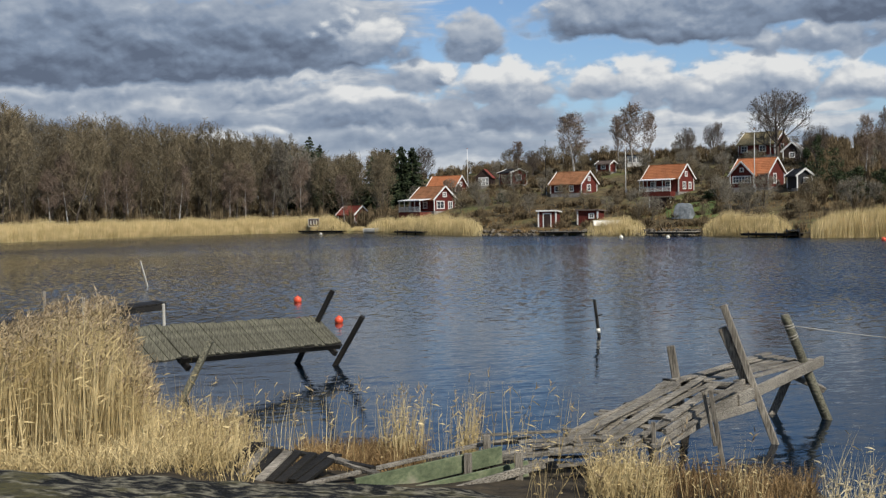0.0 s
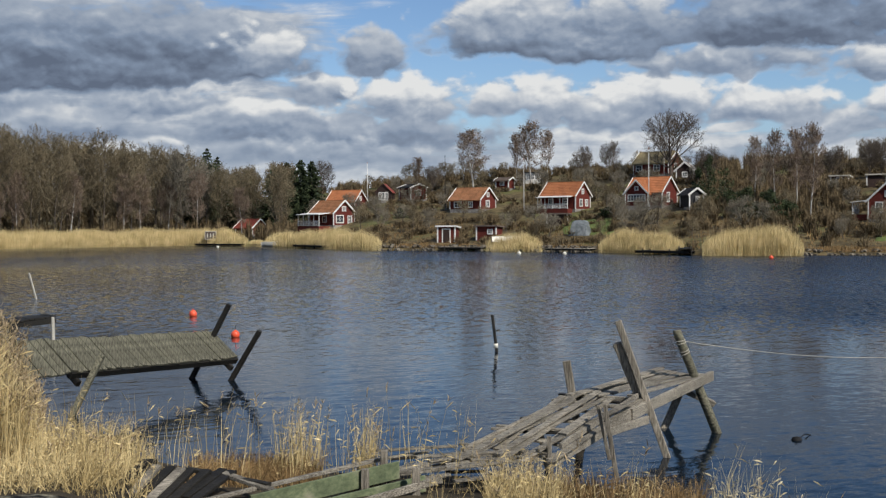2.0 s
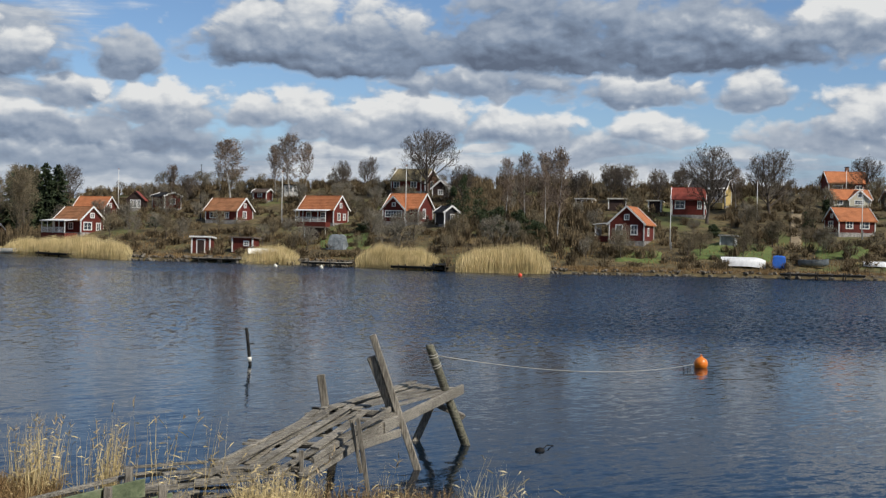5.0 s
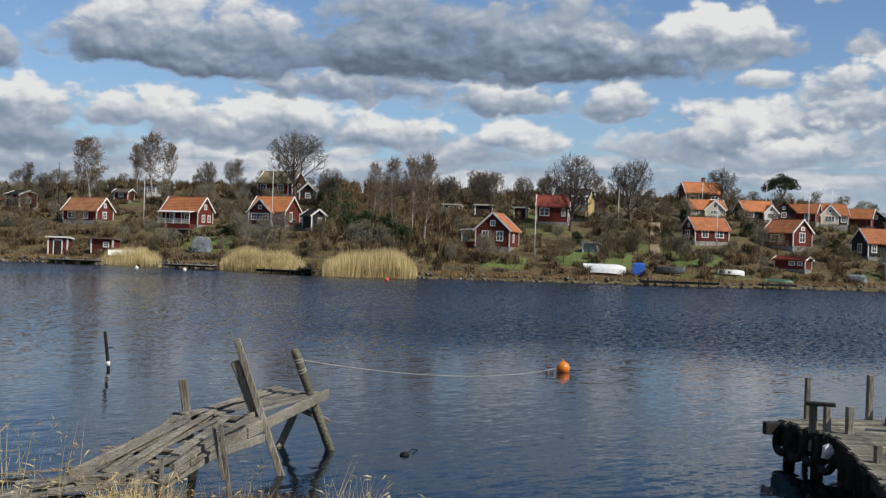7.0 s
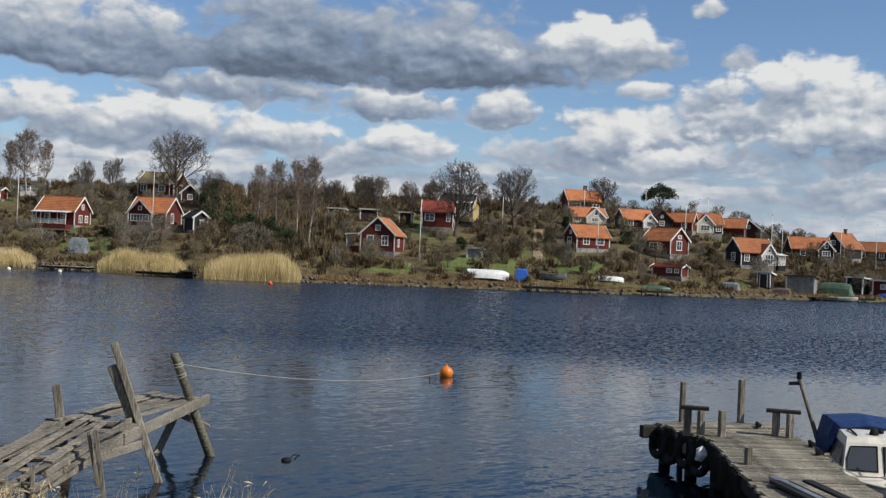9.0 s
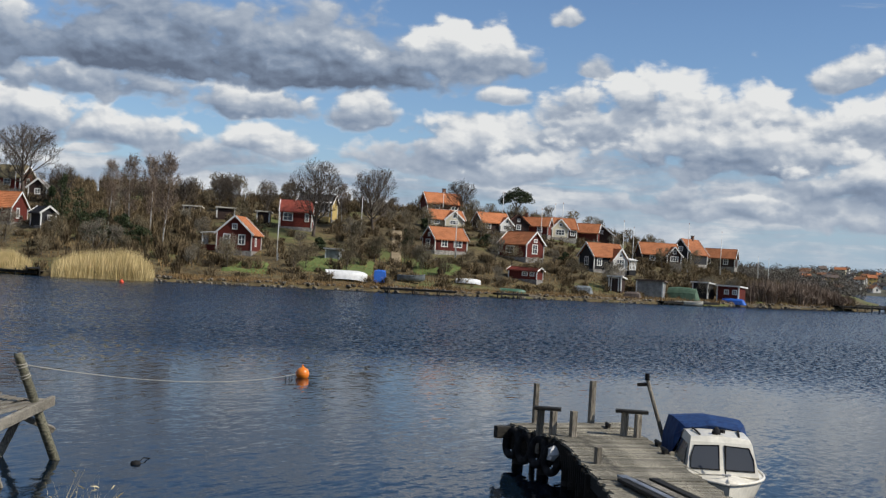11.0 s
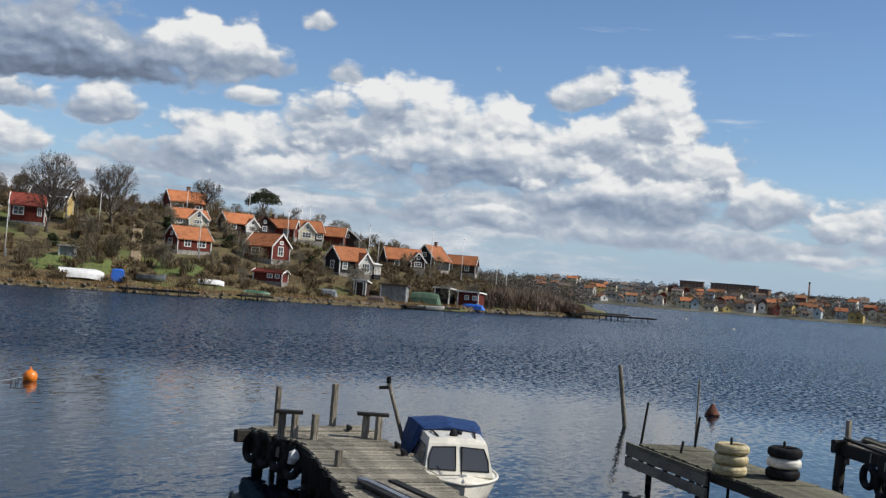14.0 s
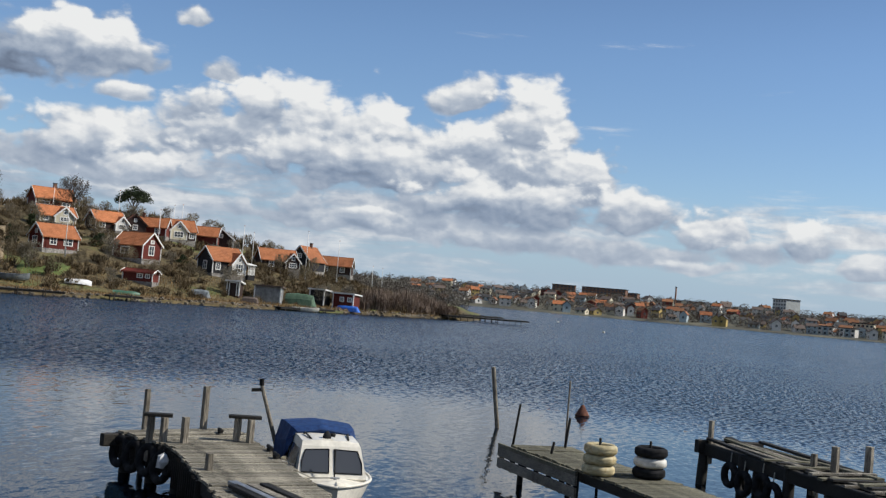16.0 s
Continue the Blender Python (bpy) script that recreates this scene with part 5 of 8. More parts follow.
flat_hut(47.8, -1.02, 10, 3.8, 2.6, 2.3, "grey boarded shed with a sliding door", wall_m=GREY_WALL, roof_m=FELT_BROWN, door=False)
flat_hut(46.1, -0.86, 18, 1.8, 1.8, 2.1, "white open shelter beside the path", wall_m=DARK_WALL, pitch=0.3)
flat_hut(9.75, 1.92, 10, 2.5, 2.5, 2.0, "white summer house with dark windows", wall_m=WHITE_WALL, roof_m=DARK_ROOF, door=False, windows=((-0.75, 1.2, 0.6, 1.0), (0.0, 1.2, 0.6, 1.0), (0.75, 1.2, 0.6, 1.0)), category="summer house")
flat_hut(31.7, -0.15, 10, 2.0, 1.6, 1.5, "pale blue-grey garden box among bushes", wall_m=GREY_WALL, roof_m=GREY_WALL, door=False, category="garden shed")
flat_hut(24.6, 1.5, 10, 2.6, 2.2, 1.9, "small brown garden house with a light flat roof", wall_m=DARK_WALL, roof_m=PALE_WOOD, windows=((0, 1.2, 0.9, 0.8),), door=False)
flat_hut(26.2, 1.6, 0, 2.8, 2.2, 1.7, "small brown garden house under a light roof edge", wall_m=DARK_WALL, roof_m=PALE_WOOD, door=False)
flat_hut(28.1, 1.5, 8, 2.0, 2.0, 1.8, "small brown garden house with a pale roof", wall_m=DARK_WALL, roof_m=PALE_WOOD, door=False)
flat_hut(11.0, -0.15, 12, 3.0, 2.0, 1.5, "open garden shelter with white posts", wall_m=DARK_WALL, roof_m=FELT_BROWN, door=False)


def flagpole(az, el, h, lean=0.0, dark=False):
    place = site(az, el)
    ob = thing("flagpole", place, 0, "tall dark bare pole" if dark else "tall white flagpole with a gilt knob", "flagpole", "flagpoles")
    b = Build()
    b.tube([(0, 0, -0.3), (lean * h * 0.4, 0, h * 0.5), (lean * h, 0, h)], [0.075, 0.06, 0.035], 8)
    part("pole", b, DARK_WOOD if dark else TRIM, ob, smooth=True)
    b = Build()
    b.lathe([(0.0, -0.06), (0.06, 0), (0.08, 0.06), (0.05, 0.13), (0.0, 0.16)], 10, (lean * h, 0, h))
    part("knob", b, DARK_WOOD if dark else TILE, ob, smooth=True)
    b = Build()
    b.box((0.12, 0, 0.5), (0.10, 0.22, 1.3))
    part("footing", b, STEEL, ob)


for a, e, h, dark in ((1.3, 1.05, 7.2, 0), (5.25, 0.6, 9.0, 1), (9.25, 0.4, 8.5, 0), (15.5, 0.5, 9.1, 0), (16.25, 2.1, 5.4, 0), (28.85, -0.42, 8.4, 0), (37.1, 2.1, 5.6, 0), (37.85, 0.36, 7.3, 0), (40.15, 1.9, 6.8, 0),
                      (42.15, 0.5, 8.0, 0), (42.8, 1.7, 6.0, 0), (43.2, 1.7, 6.3, 0), (46.3, 0.12, 8.3, 0), (46.8, 0.5, 6.5, 0), (49.5, 0.1, 9.3, 0), (51.1, 0.1, 8.6, 0), (52.9, 0.25, 4.2, 0), (53.4, 0.25, 4.0, 0), (33.0, 1.2, 6.0, 0)):
    flagpole(a, e, h, dark=bool(dark))


# ---- the far side: landing stages, boats and stones by the water ----
def stage(az0, d0, az1, d1, w, z, label, material=DARK_WOOD):
    """A low landing stage between two places."""
    p, q = polar(az0, d0, z), polar(az1, d1, z)
    ob = thing("landing_stage", (p.x, p.y, 0), 0, label, "landing stage", "landing stages")
    ax = (q - p).normalized()
    side = ax.cross(Vector((0, 0, 1)))
    n = max(int((q - p).length / 0.5), 4)
    for i in range(n):
        b = Build()
        c = p + (q - p) * ((i + 0.5) / n)
        b.beam(c - side * w / 2, c + side * w / 2, (q - p).length / n * 0.93, 0.08)
        part("plank", b, material, ob, world=True)
    for s in (-0.42, 0.42):
        b = Build()
        b.beam(p + side * w * s - Vector((0, 0, 0.13)), q + side * w * s - Vector((0, 0, 0.13)), 0.14, 0.2)
        part("beam", b, DARK_WOOD, ob, world=True)
    for i in range(max(int((q - p).length / 2.5), 2)):
        for s in (-0.45, 0.45):
            c = p + (q - p) * ((i + 0.3) / max(int((q - p).length / 2.5), 2)) + side * w * s
            b = Build()
            b.tube([(c.x, c.y, -1), (c.x, c.y, z + 0.25)], [0.09, 0.08], 7)
            part("post", b, DARK_WOOD, ob, world=True, smooth=True)


def off(az, s):
    return shore(az) + s


stage(5.0, off(5, 0), 7.2, off(7.2, -0.5), 1.6, 0.55, "low weathered landing stage in front of a hut", OLD_WOOD)
stage(10.5, off(10.5, -4.5), 12.7, off(12.7, -2.5), 2.4, 0.55, "grey floating landing stage on the far shore", OLD_WOOD)
stage(15.0, off(15, -3.0), 17.6, off(17.6, -1), 1.8, 0.45, "dark landing stage beside the reeds")
stage(17.3, off(17.3, -2.6), 17.2, off(17.2, 4.5), 1.5, 0.75, "dark gangway down to the water")
stage(-2.3, off(-2.3, -2.5), -0.9, off(-0.9, -2.0), 1.2, 0.5, "small dark landing stage among reeds")
stage(-7.2, off(-7.2, -1.5), -5.0, off(-5, -1.5), 1.3, 0.4, "low dark landing stage below the reeds")
stage(34.2, off(34.2, -2.0), 38.0, off(38.0, -3.5), 1.5, 0.6, "long dark landing stage along the shore")
stage(40.0, off(40.0, -1.5), 41.6, off(41.6, -2.6), 1.4, 0.6, "short dark landing stage on stones")
stage(48.3, off(48.3, -1.0), 51.0, off(51.0, -2.5), 1.4, 0.45, "dark landing stage with a rowing boat")
stage(56.6, off(56.6, 0), 60.9, 206, 2.0, 0.8, "long dark jetty at the end of the point")
stage(57.4, 205, 59.6, 214, 1.2, 1.0, "dark jetty behind the point")


def dinghy(place, turn, L, W, H, label, hull_m, upturned=False, inside=OLD_WOOD):
    """A small open boat, or one lying upside down."""
    ob = thing("rowing_boat", place, turn, label, "boat", "small boats")
    b = Build()
    secs = []
    n = 11
    for i in range(n):
        t = i / (n - 1)
        x = (t - 0.5) * L
        wide = W / 2 * (1 - max(0, (t - 0.45) / 0.55) ** 2.2) * (0.8 + 0.2 * min(1, t / 0.3))
        sheer = H * (1 + 0.25 * max(0, (t - 0.5) * 2) ** 2)
        keel = H * 0.35 * max(0, (t - 0.75) * 4) ** 2
        secs.append([(x, wide * 1.0, sheer), (x, wide * 0.95, sheer * 0.55 + keel * 0.4), (x, wide * 0.62, sheer * 0.15 + keel * 0.8), (x, 0.0, keel), (x, -wide * 0.62, sheer * 0.15 + keel * 0.8), (x, -wide * 0.95, sheer * 0.55 + keel * 0.4), (x, -wide, sheer)])
    b.v = [p for s in secs for p in s]
    m = 7
    b.f = [(i * m + j, i * m + j + 1, (i + 1) * m + j + 1, (i + 1) * m + j) for i in range(n - 1) for j in range(m - 1)] + [tuple(range(m))]
    me = b.mesh("hull", hull_m, True)
    if upturned:
        me.transform(Matrix.Translation((0, 0, H * 1.05)) @ Matrix.Rotation(math.pi, 4, "X"))
    part("hull", me, hull_m, ob)
    g = Build()
    for s in (0, 6):
        g.tube([Vector(sec[s]) for sec in secs], [0.045] * n, 6)
    me = g.mesh("gunwale", hull_m, True)
    if upturned:
        me.transform(Matrix.Translation((0, 0, H * 1.05)) @ Matrix.Rotation(math.pi, 4, "X"))
    part("gunwale", me, hull_m, ob)
    if not upturned:
        for t in (-0.22, 0.1):
            s = Build()
            s.box((t * L, 0, H * 0.62), (0.28, W * 0.92, 0.05))
            part("thwart", s, inside, ob)
        f = Build()
        f.box((0, 0, H * 0.25), (L * 0.7, W * 0.7, 0.04))
        part("floorboard", f, inside, ob)
    return ob


def on_land(az, s, up=0.0):
    return polar(az, off(az, s), land(az, off(az, s)) + up)


dinghy(on_land(32.4, 8.5, 0.05), -32.4 + 4, 5.4, 1.7, 1.1, "large white boat lying upside down on the grass", WHITE_PLASTIC, True)
dinghy(on_land(35.7, 9.5, 0.02), -35.7 - 8, 3.6, 1.5, 0.8, "pale grey rowing boat drawn up on the shore", GREY_TARP)
dinghy(on_land(8.45, 2.2, 0.75), -8.4 + 6, 4.4, 1.5, 0.7, "white rowing boat upside down in front of a hut", WHITE_GLOSS, True)
dinghy(polar(-3.55, off(-3.55, -1.5), 0.05), -20, 3.2, 1.3, 0.75, "white motor boat moored by the reeds", WHITE_GLOSS)
dinghy(polar(49.7, off(49.7, -3.2), 0.0), -49 - 6, 3.9, 1.4, 0.55, "white open boat moored at a stage", WHITE_GLOSS)
dinghy(on_land(40.9, 2.5, 0.05), -41, 3.4, 1.3, 0.6, "green rowing boat on the shore", GREEN_PAINT, True)
dinghy(on_land(38.6, 10, 0.1), -38, 3.4, 1.4, 0.6, "pale rowing boat upside down in the grass", WHITE_PLASTIC, True)


def tarp_heap(az, s, w, dep, h, turn, label, material, ridge=0.35, up=0.0):
    """Something stored under a tarpaulin: a sagging ridged cover over its frame."""
    ob = thing("tarpaulin_cover", on_land(az, s, up), -az - turn, label, "tarpaulin", "covered heaps")
    b = Build()
    nx, ny = 14, 8
    rows_t = []
    for i in range(nx + 1):
        for j in range(ny + 1):
            u, v = i / nx * 2 - 1, j / ny * 2 - 1
            z = h * (1 - abs(v) ** 1.6 * (1 - ridge)) * (1 - 0.22 * abs(u) ** 5)
            z *= 1 + 0.05 * noise.noise(Vector((u * 4, v * 3, az)))
            if i in (0, nx) or j in (0, ny):
                z = -0.1
            rows_t.append((u * w / 2 * (1.0 if 0 < i < nx else 1.04), v * dep / 2 * (1 if 0 < j < ny else 1.05), z))
    b.v = rows_t
    b.f = [(i * (ny + 1) + j, (i + 1) * (ny + 1) + j, (i + 1) * (ny + 1) + j + 1, i * (ny + 1) + j + 1) for i in range(nx) for j in range(ny)]
    part("cover", b, material, ob)
    r = Build()
    for u in (-0.3, 0.3):
        r.tube([(u * w, -dep * 0.5, 0.1), (u * w, 0, h * 1.01), (u * w, dep * 0.5, 0.1)], [0.02] * 3, 5)
    part("lashing", r, ROPE, ob)


tarp_heap(49.35, 5.0, 4.9, 2.2, 1.9, 14, "boat stored under a green tarpaulin on the shore", GREEN_TARP, 0.3)
tarp_heap(34.1, 8.5, 1.7, 1.4, 1.5, 0, "bright blue tarpaulin over a heap by the path", BLUE_TARP, 0.8)
tarp_heap(51.8, 1.3, 3.8, 1.2, 0.8, 20, "blue tarpaulin over a low boat in front of a boathouse", BLUE_TARP, 0.4)
tarp_heap(12.1, 14.0, 2.6, 2.0, 2.0, 20, "grey tarpaulin over garden things", GREY_TARP, 0.35)
tarp_heap(44.4, 8.0, 2.8, 1.6, 1.0, 10, "pale tarpaulin over stacked wood", GREY_TARP, 0.6)
tarp_heap(46.9, 3.6, 2.4, 1.5, 1.0, 10, "brown covered woodpile on the shore", FELT_BROWN, 0.6)


def stones(name, label, az0, az1, n, seed, lo=-0.9, hi=1.2, size=(0.15, 0.5)):
    rng_s = random.Random(seed)
    b = Build()
    for _ in range(n):
        a = rng_s.uniform(az0, az1)
        r = rng_s.uniform(*size)
        s = rng_s.uniform(lo, hi)
        p = polar(a, off(a, s), (land(a, off(a, s)) if s > 0 else -0.05) + r * 0.2)
        pts = []
        for v in ((1, 0, 0), (0, 1, 0), (-1, 0, 0), (0, -1, 0), (0.6, 0.5, 0.7), (-0.6, 0.5, 0.7), (-0.5, -0.6, 0.7), (0.6, -0.6, 0.7), (0, 0, -0.7)):
            pts.append(p + Vector(v) * r * rng_s.uniform(0.75, 1.25))
        b.add(pts, [(0, 1, 4), (1, 5, 4), (1, 2, 5), (2, 6, 5), (2, 3, 6), (3, 7, 6), (3, 0, 7), (0, 4, 7), (4, 5, 6, 7), (0, 8, 1), (1, 8, 2), (2, 8, 3), (3, 8, 0)])
    ob = new(name, b.mesh(name, STONE))
    return tagged(ob, label, "stones", kind="stuff")


stones("shore_stones", "grey stones and boulders edging the far shore", 23.0, 57.6, 520, 8, size=(0.1, 0.36))
stones("shore_stones", "grey stones at the water's edge below the huts", 1.8, 13.0, 220, 9)

# a low stone sea wall with turf along the point
rng = random.Random(21)
for a0, a1 in ((38.0, 43.0), (43.2, 48.0), (51.2, 55.8)):
    b = Build()
    n = 12
    top, out = [], []
    for i in range(n + 1):
        a = a0 + (a1 - a0) * i / n
        top.append(polar(a, off(a, 1.4), 0.62 + rng.uniform(-0.05, 0.05)))
        out.append(polar(a, off(a, 0.1), 0.34 + rng.uniform(-0.05, 0.05)))
    low = [p - Vector((0, 0, 0.8)) for p in out]
    bk = [p + Vector((0, 0, -0.8)) for p in top]
    b.v = [tuple(p) for p in low + out + top + bk]
    m = n + 1
    b.f = [(r * m + i, r * m + i + 1, (r + 1) * m + i + 1, (r + 1) * m + i) for r in range(3) for i in range(n)]
    tagged(new("sea_wall", b.mesh("sea_wall", STONE)), "low mossy stone edge along the shore", "sea wall", kind="structure")

# lawns and a sandy path on the slope
def patch(name, az0, az1, s0, s1, material, label, category, lift=0.16):
    rows_p = []
    for i in range(13):
        a = az0 + (az1 - az0) * i / 12
        line = []
        for j in range(9):
            s = s0 + (s1 - s0) * j / 8
            p = polar(a, off(a, s))
            rim = min(i, 12 - i) * min(j, 8 - j)
            line.append((p.x, p.y, land(a, off(a, s)) + (lift if rim > 1 else lift * 0.3 if rim else -0.5) + 0.25 * noise.noise(p * 0.9) + (noise.noise(p * 0.13) * 0.35 + noise.noise(p * 0.5) * 0.15)))
        rows_p.append(line)
    sheet(name, rows_p, material, label, category)


patch("lawn", 29.6, 34.0, 11, 26, LAWN, "green spring lawn sloping to the water", "lawn")
patch("lawn", 35.6, 38.4, 14, 26, LAWN, "green spring lawn below a red cottage", "lawn")
patch("lawn", 11.0, 14.0, 13, 28, LAWN, "green spring lawn behind a landing stage", "lawn")
patch("lawn", 26.0, 28.6, 9, 18, LAWN, "green spring lawn below a red cottage", "lawn")
patch("lawn", 51.8, 56.0, 1.5, 6, LAWN, "strip of turf along the point", "lawn")
patch("path", 34.55, 35.15, 16, 62, PATH, "narrow sandy path climbing the slope", "path", 0.22)


# a notice board with unreadable marks on a low stage among the reeds
ob = thing("notice_board", polar(-6.55, off(-6.55, -0.8), 0.45), 6.5, "dark notice board in a white frame with pale marks", "sign")
b = Build()
b.box((0, 0, 1.35), (1.75, 0.06, 1.2))
part("board", b, DARK_WALL, ob)
for x, z, sx, sz in ((-0.9, 1.35, 0.12, 1.4), (0.9, 1.35, 0.12, 1.4), (0, 2.0, 1.9, 0.12), (0, 0.72, 1.9, 0.12)):
    b = Build()
    b.box((x, -0.02, z), (sx, 0.1, sz))
    part("frame_bar", b, PALE_WOOD, ob)
for x in (-0.5, 0.0, 0.45):
    b = Build()
    b.box((x, -0.05, 1.35), (0.24, 0.03, 0.7))
    part("mark", b, PALE_WOOD, ob, "pale painted bar")
for x in (-0.7, 0.7):
    b = Build()
    b.box((x, 0.05, 0.3), (0.12, 0.1, 1.6))
    part("leg", b, DARK_WOOD, ob)


# ---- the town across the bay ----
def town_ground(az, d):
    return 0.6 + min(max(d - 690, 0), 260) * 0.055 + max(d - 950, 0) * 0.004


rows = []
for i in range(60):
    a = 50 + i * 0.8
    line = []
    edge = 690 + 22 * noise.noise(Vector((a * 0.25, 0, 0))) - max(a - 70, 0) * 2.0
    for s in (-8, -1, 1, 30, 80, 150, 260, 420, 700):
        p = polar(a, edge + s)
        line.append((p.x, p.y, town_ground(a, edge + s) if s > 0 else -1.0 if s < -2 else -0.2))
    rows.append(line)
sheet("ground_town", rows, FAR_LAND, "low land under a town across the bay", "land")


def town_house(az, d, turn, L, W, wall, roof, wall_m, roof_m, label, storeys=1):
    ob = thing("town_house", polar(az, d, town_ground(az, d)), -az - turn, label, "house", "houses across the bay")
    x, y = L / 2, W / 2
    b = Build()
    b.add([(-x, -y, -1), (-x, y, -1), (-x, y, wall), (-x, 0, wall + roof), (-x, -y, wall), (x, -y, -1), (x, y, -1), (x, y, wall), (x, 0, wall + roof), (x, -y, wall)],
          [(0, 4, 3, 2, 1), (5, 6, 7, 8, 9), (0, 5, 9, 4), (1, 2, 7, 6), (2, 3, 8, 7), (4, 9, 8, 3)])
    part("wall", b, wall_m, ob)
    r = Build()
    for s in (-1, 1):
        a0, a1, c0, c1 = (-x - 0.4, s * (y + 0.5), wall - 0.5 * roof / y), (x + 0.4, s * (y + 0.5), wall - 0.5 * roof / y), (-x - 0.4, 0, wall + roof), (x + 0.4, 0, wall + roof)
        r.plate([tuple(q) for q in ((a0, a1, c1, c0) if s < 0 else (a1, a0, c0, c1))], -0.25)
    part("roof", r, roof_m, ob)
    n = max(int(L / 2.8), 2)
    for st in range(storeys):
        for i in range(n):
            w = Build()
            w.box(((i + 0.5) / n * L - x, -y - 0.02, 1.5 + 2.8 * st), (1.1, 0.1, 1.3))
            part("window", w, GLASS, ob)
    w = Build()
    w.box((x + 0.02, 0, wall * 0.6), (0.1, 1.2, 1.3))
    part("window", w, GLASS, ob)
    if storeys < 3:
        c = Build()
        c.box((x * 0.3, 0.4, wall + roof * 0.9), (0.9, 0.9, 2.0))
        part("chimney", c, BRICK_WALL, ob)
    return ob


rng = random.Random(77)
WALLS = [(WHITE_WALL, "white"), (PALE_WALL, "pale yellow"), (YELLOW_WALL, "yellow"), (WHITE_WALL, "white"), (RED_WALL, "red"), (PALE_WALL, "pale yellow"), (WHITE_WALL, "white"), (BLUE_WALL, "pale blue")]
ROOFS = [(OLD_TILE, "brown"), (FELT_BROWN, "brown felt"), (DARK_ROOF, "dark"), (OLD_TILE, "brown"), (FELT_BROWN, "brown felt"), (DARK_ROOF, "dark"), (TILE, "orange")]
for i in range(230):
    row = i % 5
    a = 55.0 + 27.5 * (i // 5 + rng.random()) / 46
    d = 704 + row * 48 + rng.uniform(-8, 25) - max(a - 70, 0) * 2.0
    (wm, wn_), (rm, rn_) = WALLS[rng.randrange(8)], ROOFS[rng.randrange(7)]
    st = 2 if rng.random() < 0.45 else 1
    town_house(a, d, rng.choice((0, 10, 25, 60, 90, 75, 100, -20)), rng.uniform(5.0, 8.0), rng.uniform(4.2, 5.6), 2.4 * st, rng.uniform(1.2, 2.0), wm, rm, f"{wn_} house with a {rn_} roof in the town", st)


def block(az, d, turn, L, W, H, wall_m, label, storeys, bays, chimney=False, base=None):
    """A flat-roofed block of flats with rows of windows."""
    z = town_ground(az, d) if base is None else base
    ob = thing("apartment_building", polar(az, d, z), -az - turn, label, "apartment building", "blocks across the bay")
    b = Build()
    b.box((0, 0, H / 2 - 1), (L, W, H + 2))
    part("wall", b, wall_m, ob)
    r = Build()
    r.box((0, 0, H + 0.3), (L + 0.8, W + 0.8, 0.6))
    part("roof", r, DARK_ROOF, ob)
    for s in range(storeys):
        for i in range(bays):
            w = Build()
            w.box(((i + 0.5) / bays * L - L / 2, -W / 2 - 0.05, (s + 0.55) * H / storeys), (L / bays * 0.55, 0.15, H / storeys * 0.5))
            part("window", w, GLASS, ob)
    return ob


block(62.65, 1050, 5, 21, 12, 8, BRICK_WALL, "brown block of flats on the skyline", 3, 6, base=16.5)
block(64.7, 1060, 12, 41, 12, 8, BRICK_WALL, "long brown block of flats on the skyline", 3, 12, base=16.8)
block(66.1, 1070, 12, 11, 12, 7, BRICK_WALL, "brown block of flats at the end of a row", 3, 3, base=15.5)
block(68.9, 1100, 10, 32, 14, 6, BRICK_WALL, "long low works building on the skyline", 2, 8, base=14)
block(73.5, 900, 52, 16, 13, 21, TOWER_WALL, "tall pale tower block with a grey side", 8, 5, base=3.5)
block(77.1, 720, 8, 12, 8, 7.5, PALE_WALL, "yellow three-storey house by the water", 3, 5)
for a, n in ((75.2, 3), (76.2, 3)):
    for i in range(n):
        block(a + i * 0.25, 700, 20, 2.6, 6, 5, BLUE_WALL if i % 2 else WHITE_WALL, "narrow pale waterfront house", 2, 1)
ob = thing("factory_chimney", polar(68.2, 1090, 8), 0, "tall thin factory chimney on the skyline", "chimney")
b = Build()
b.tube([(0, 0, -2), (0, 0, 24.5)], [1.0, 0.7], 12)
part("stack", b, BRICK_WALL, ob, smooth=True)
b = Build()
b.tube([(0, 0, 23.8), (0, 0, 25)], [0.95, 0.95], 12)
part("rim", b, DARK_ROOF, ob, smooth=True)


def far_wood(name, label, spots, seed, fine=80, size=1.0):
    """Distant tree crowns as masses of short twig sprays."""
    rng_f = random.Random(seed)
    b = Build()
    for p, w, h in spots:
        for _ in range(fine):
            d = Vector((rng_f.gauss(0, 1), rng_f.gauss(0, 1), rng_f.gauss(0, 1))).normalized()
            q = p + Vector((d.x * w, d.y * w, h * 0.5 + d.z * h * 0.5))
            u = Vector((rng_f.uniform(-1, 1), rng_f.uniform(-1, 1), rng_f.uniform(-1, 1))).normalized() * w * 0.24 * size
            v = Vector((rng_f.uniform(-1, 1), rng_f.uniform(-1, 1), rng_f.uniform(-1, 1))).normalized() * w * 0.2 * size
            b.add([q - u, q + v, q + u], [(0, 1, 2)])
    ob_f = new(name, b.mesh(name, FAR_TREES))
    tagged(ob_f, label, "trees", kind="stuff")


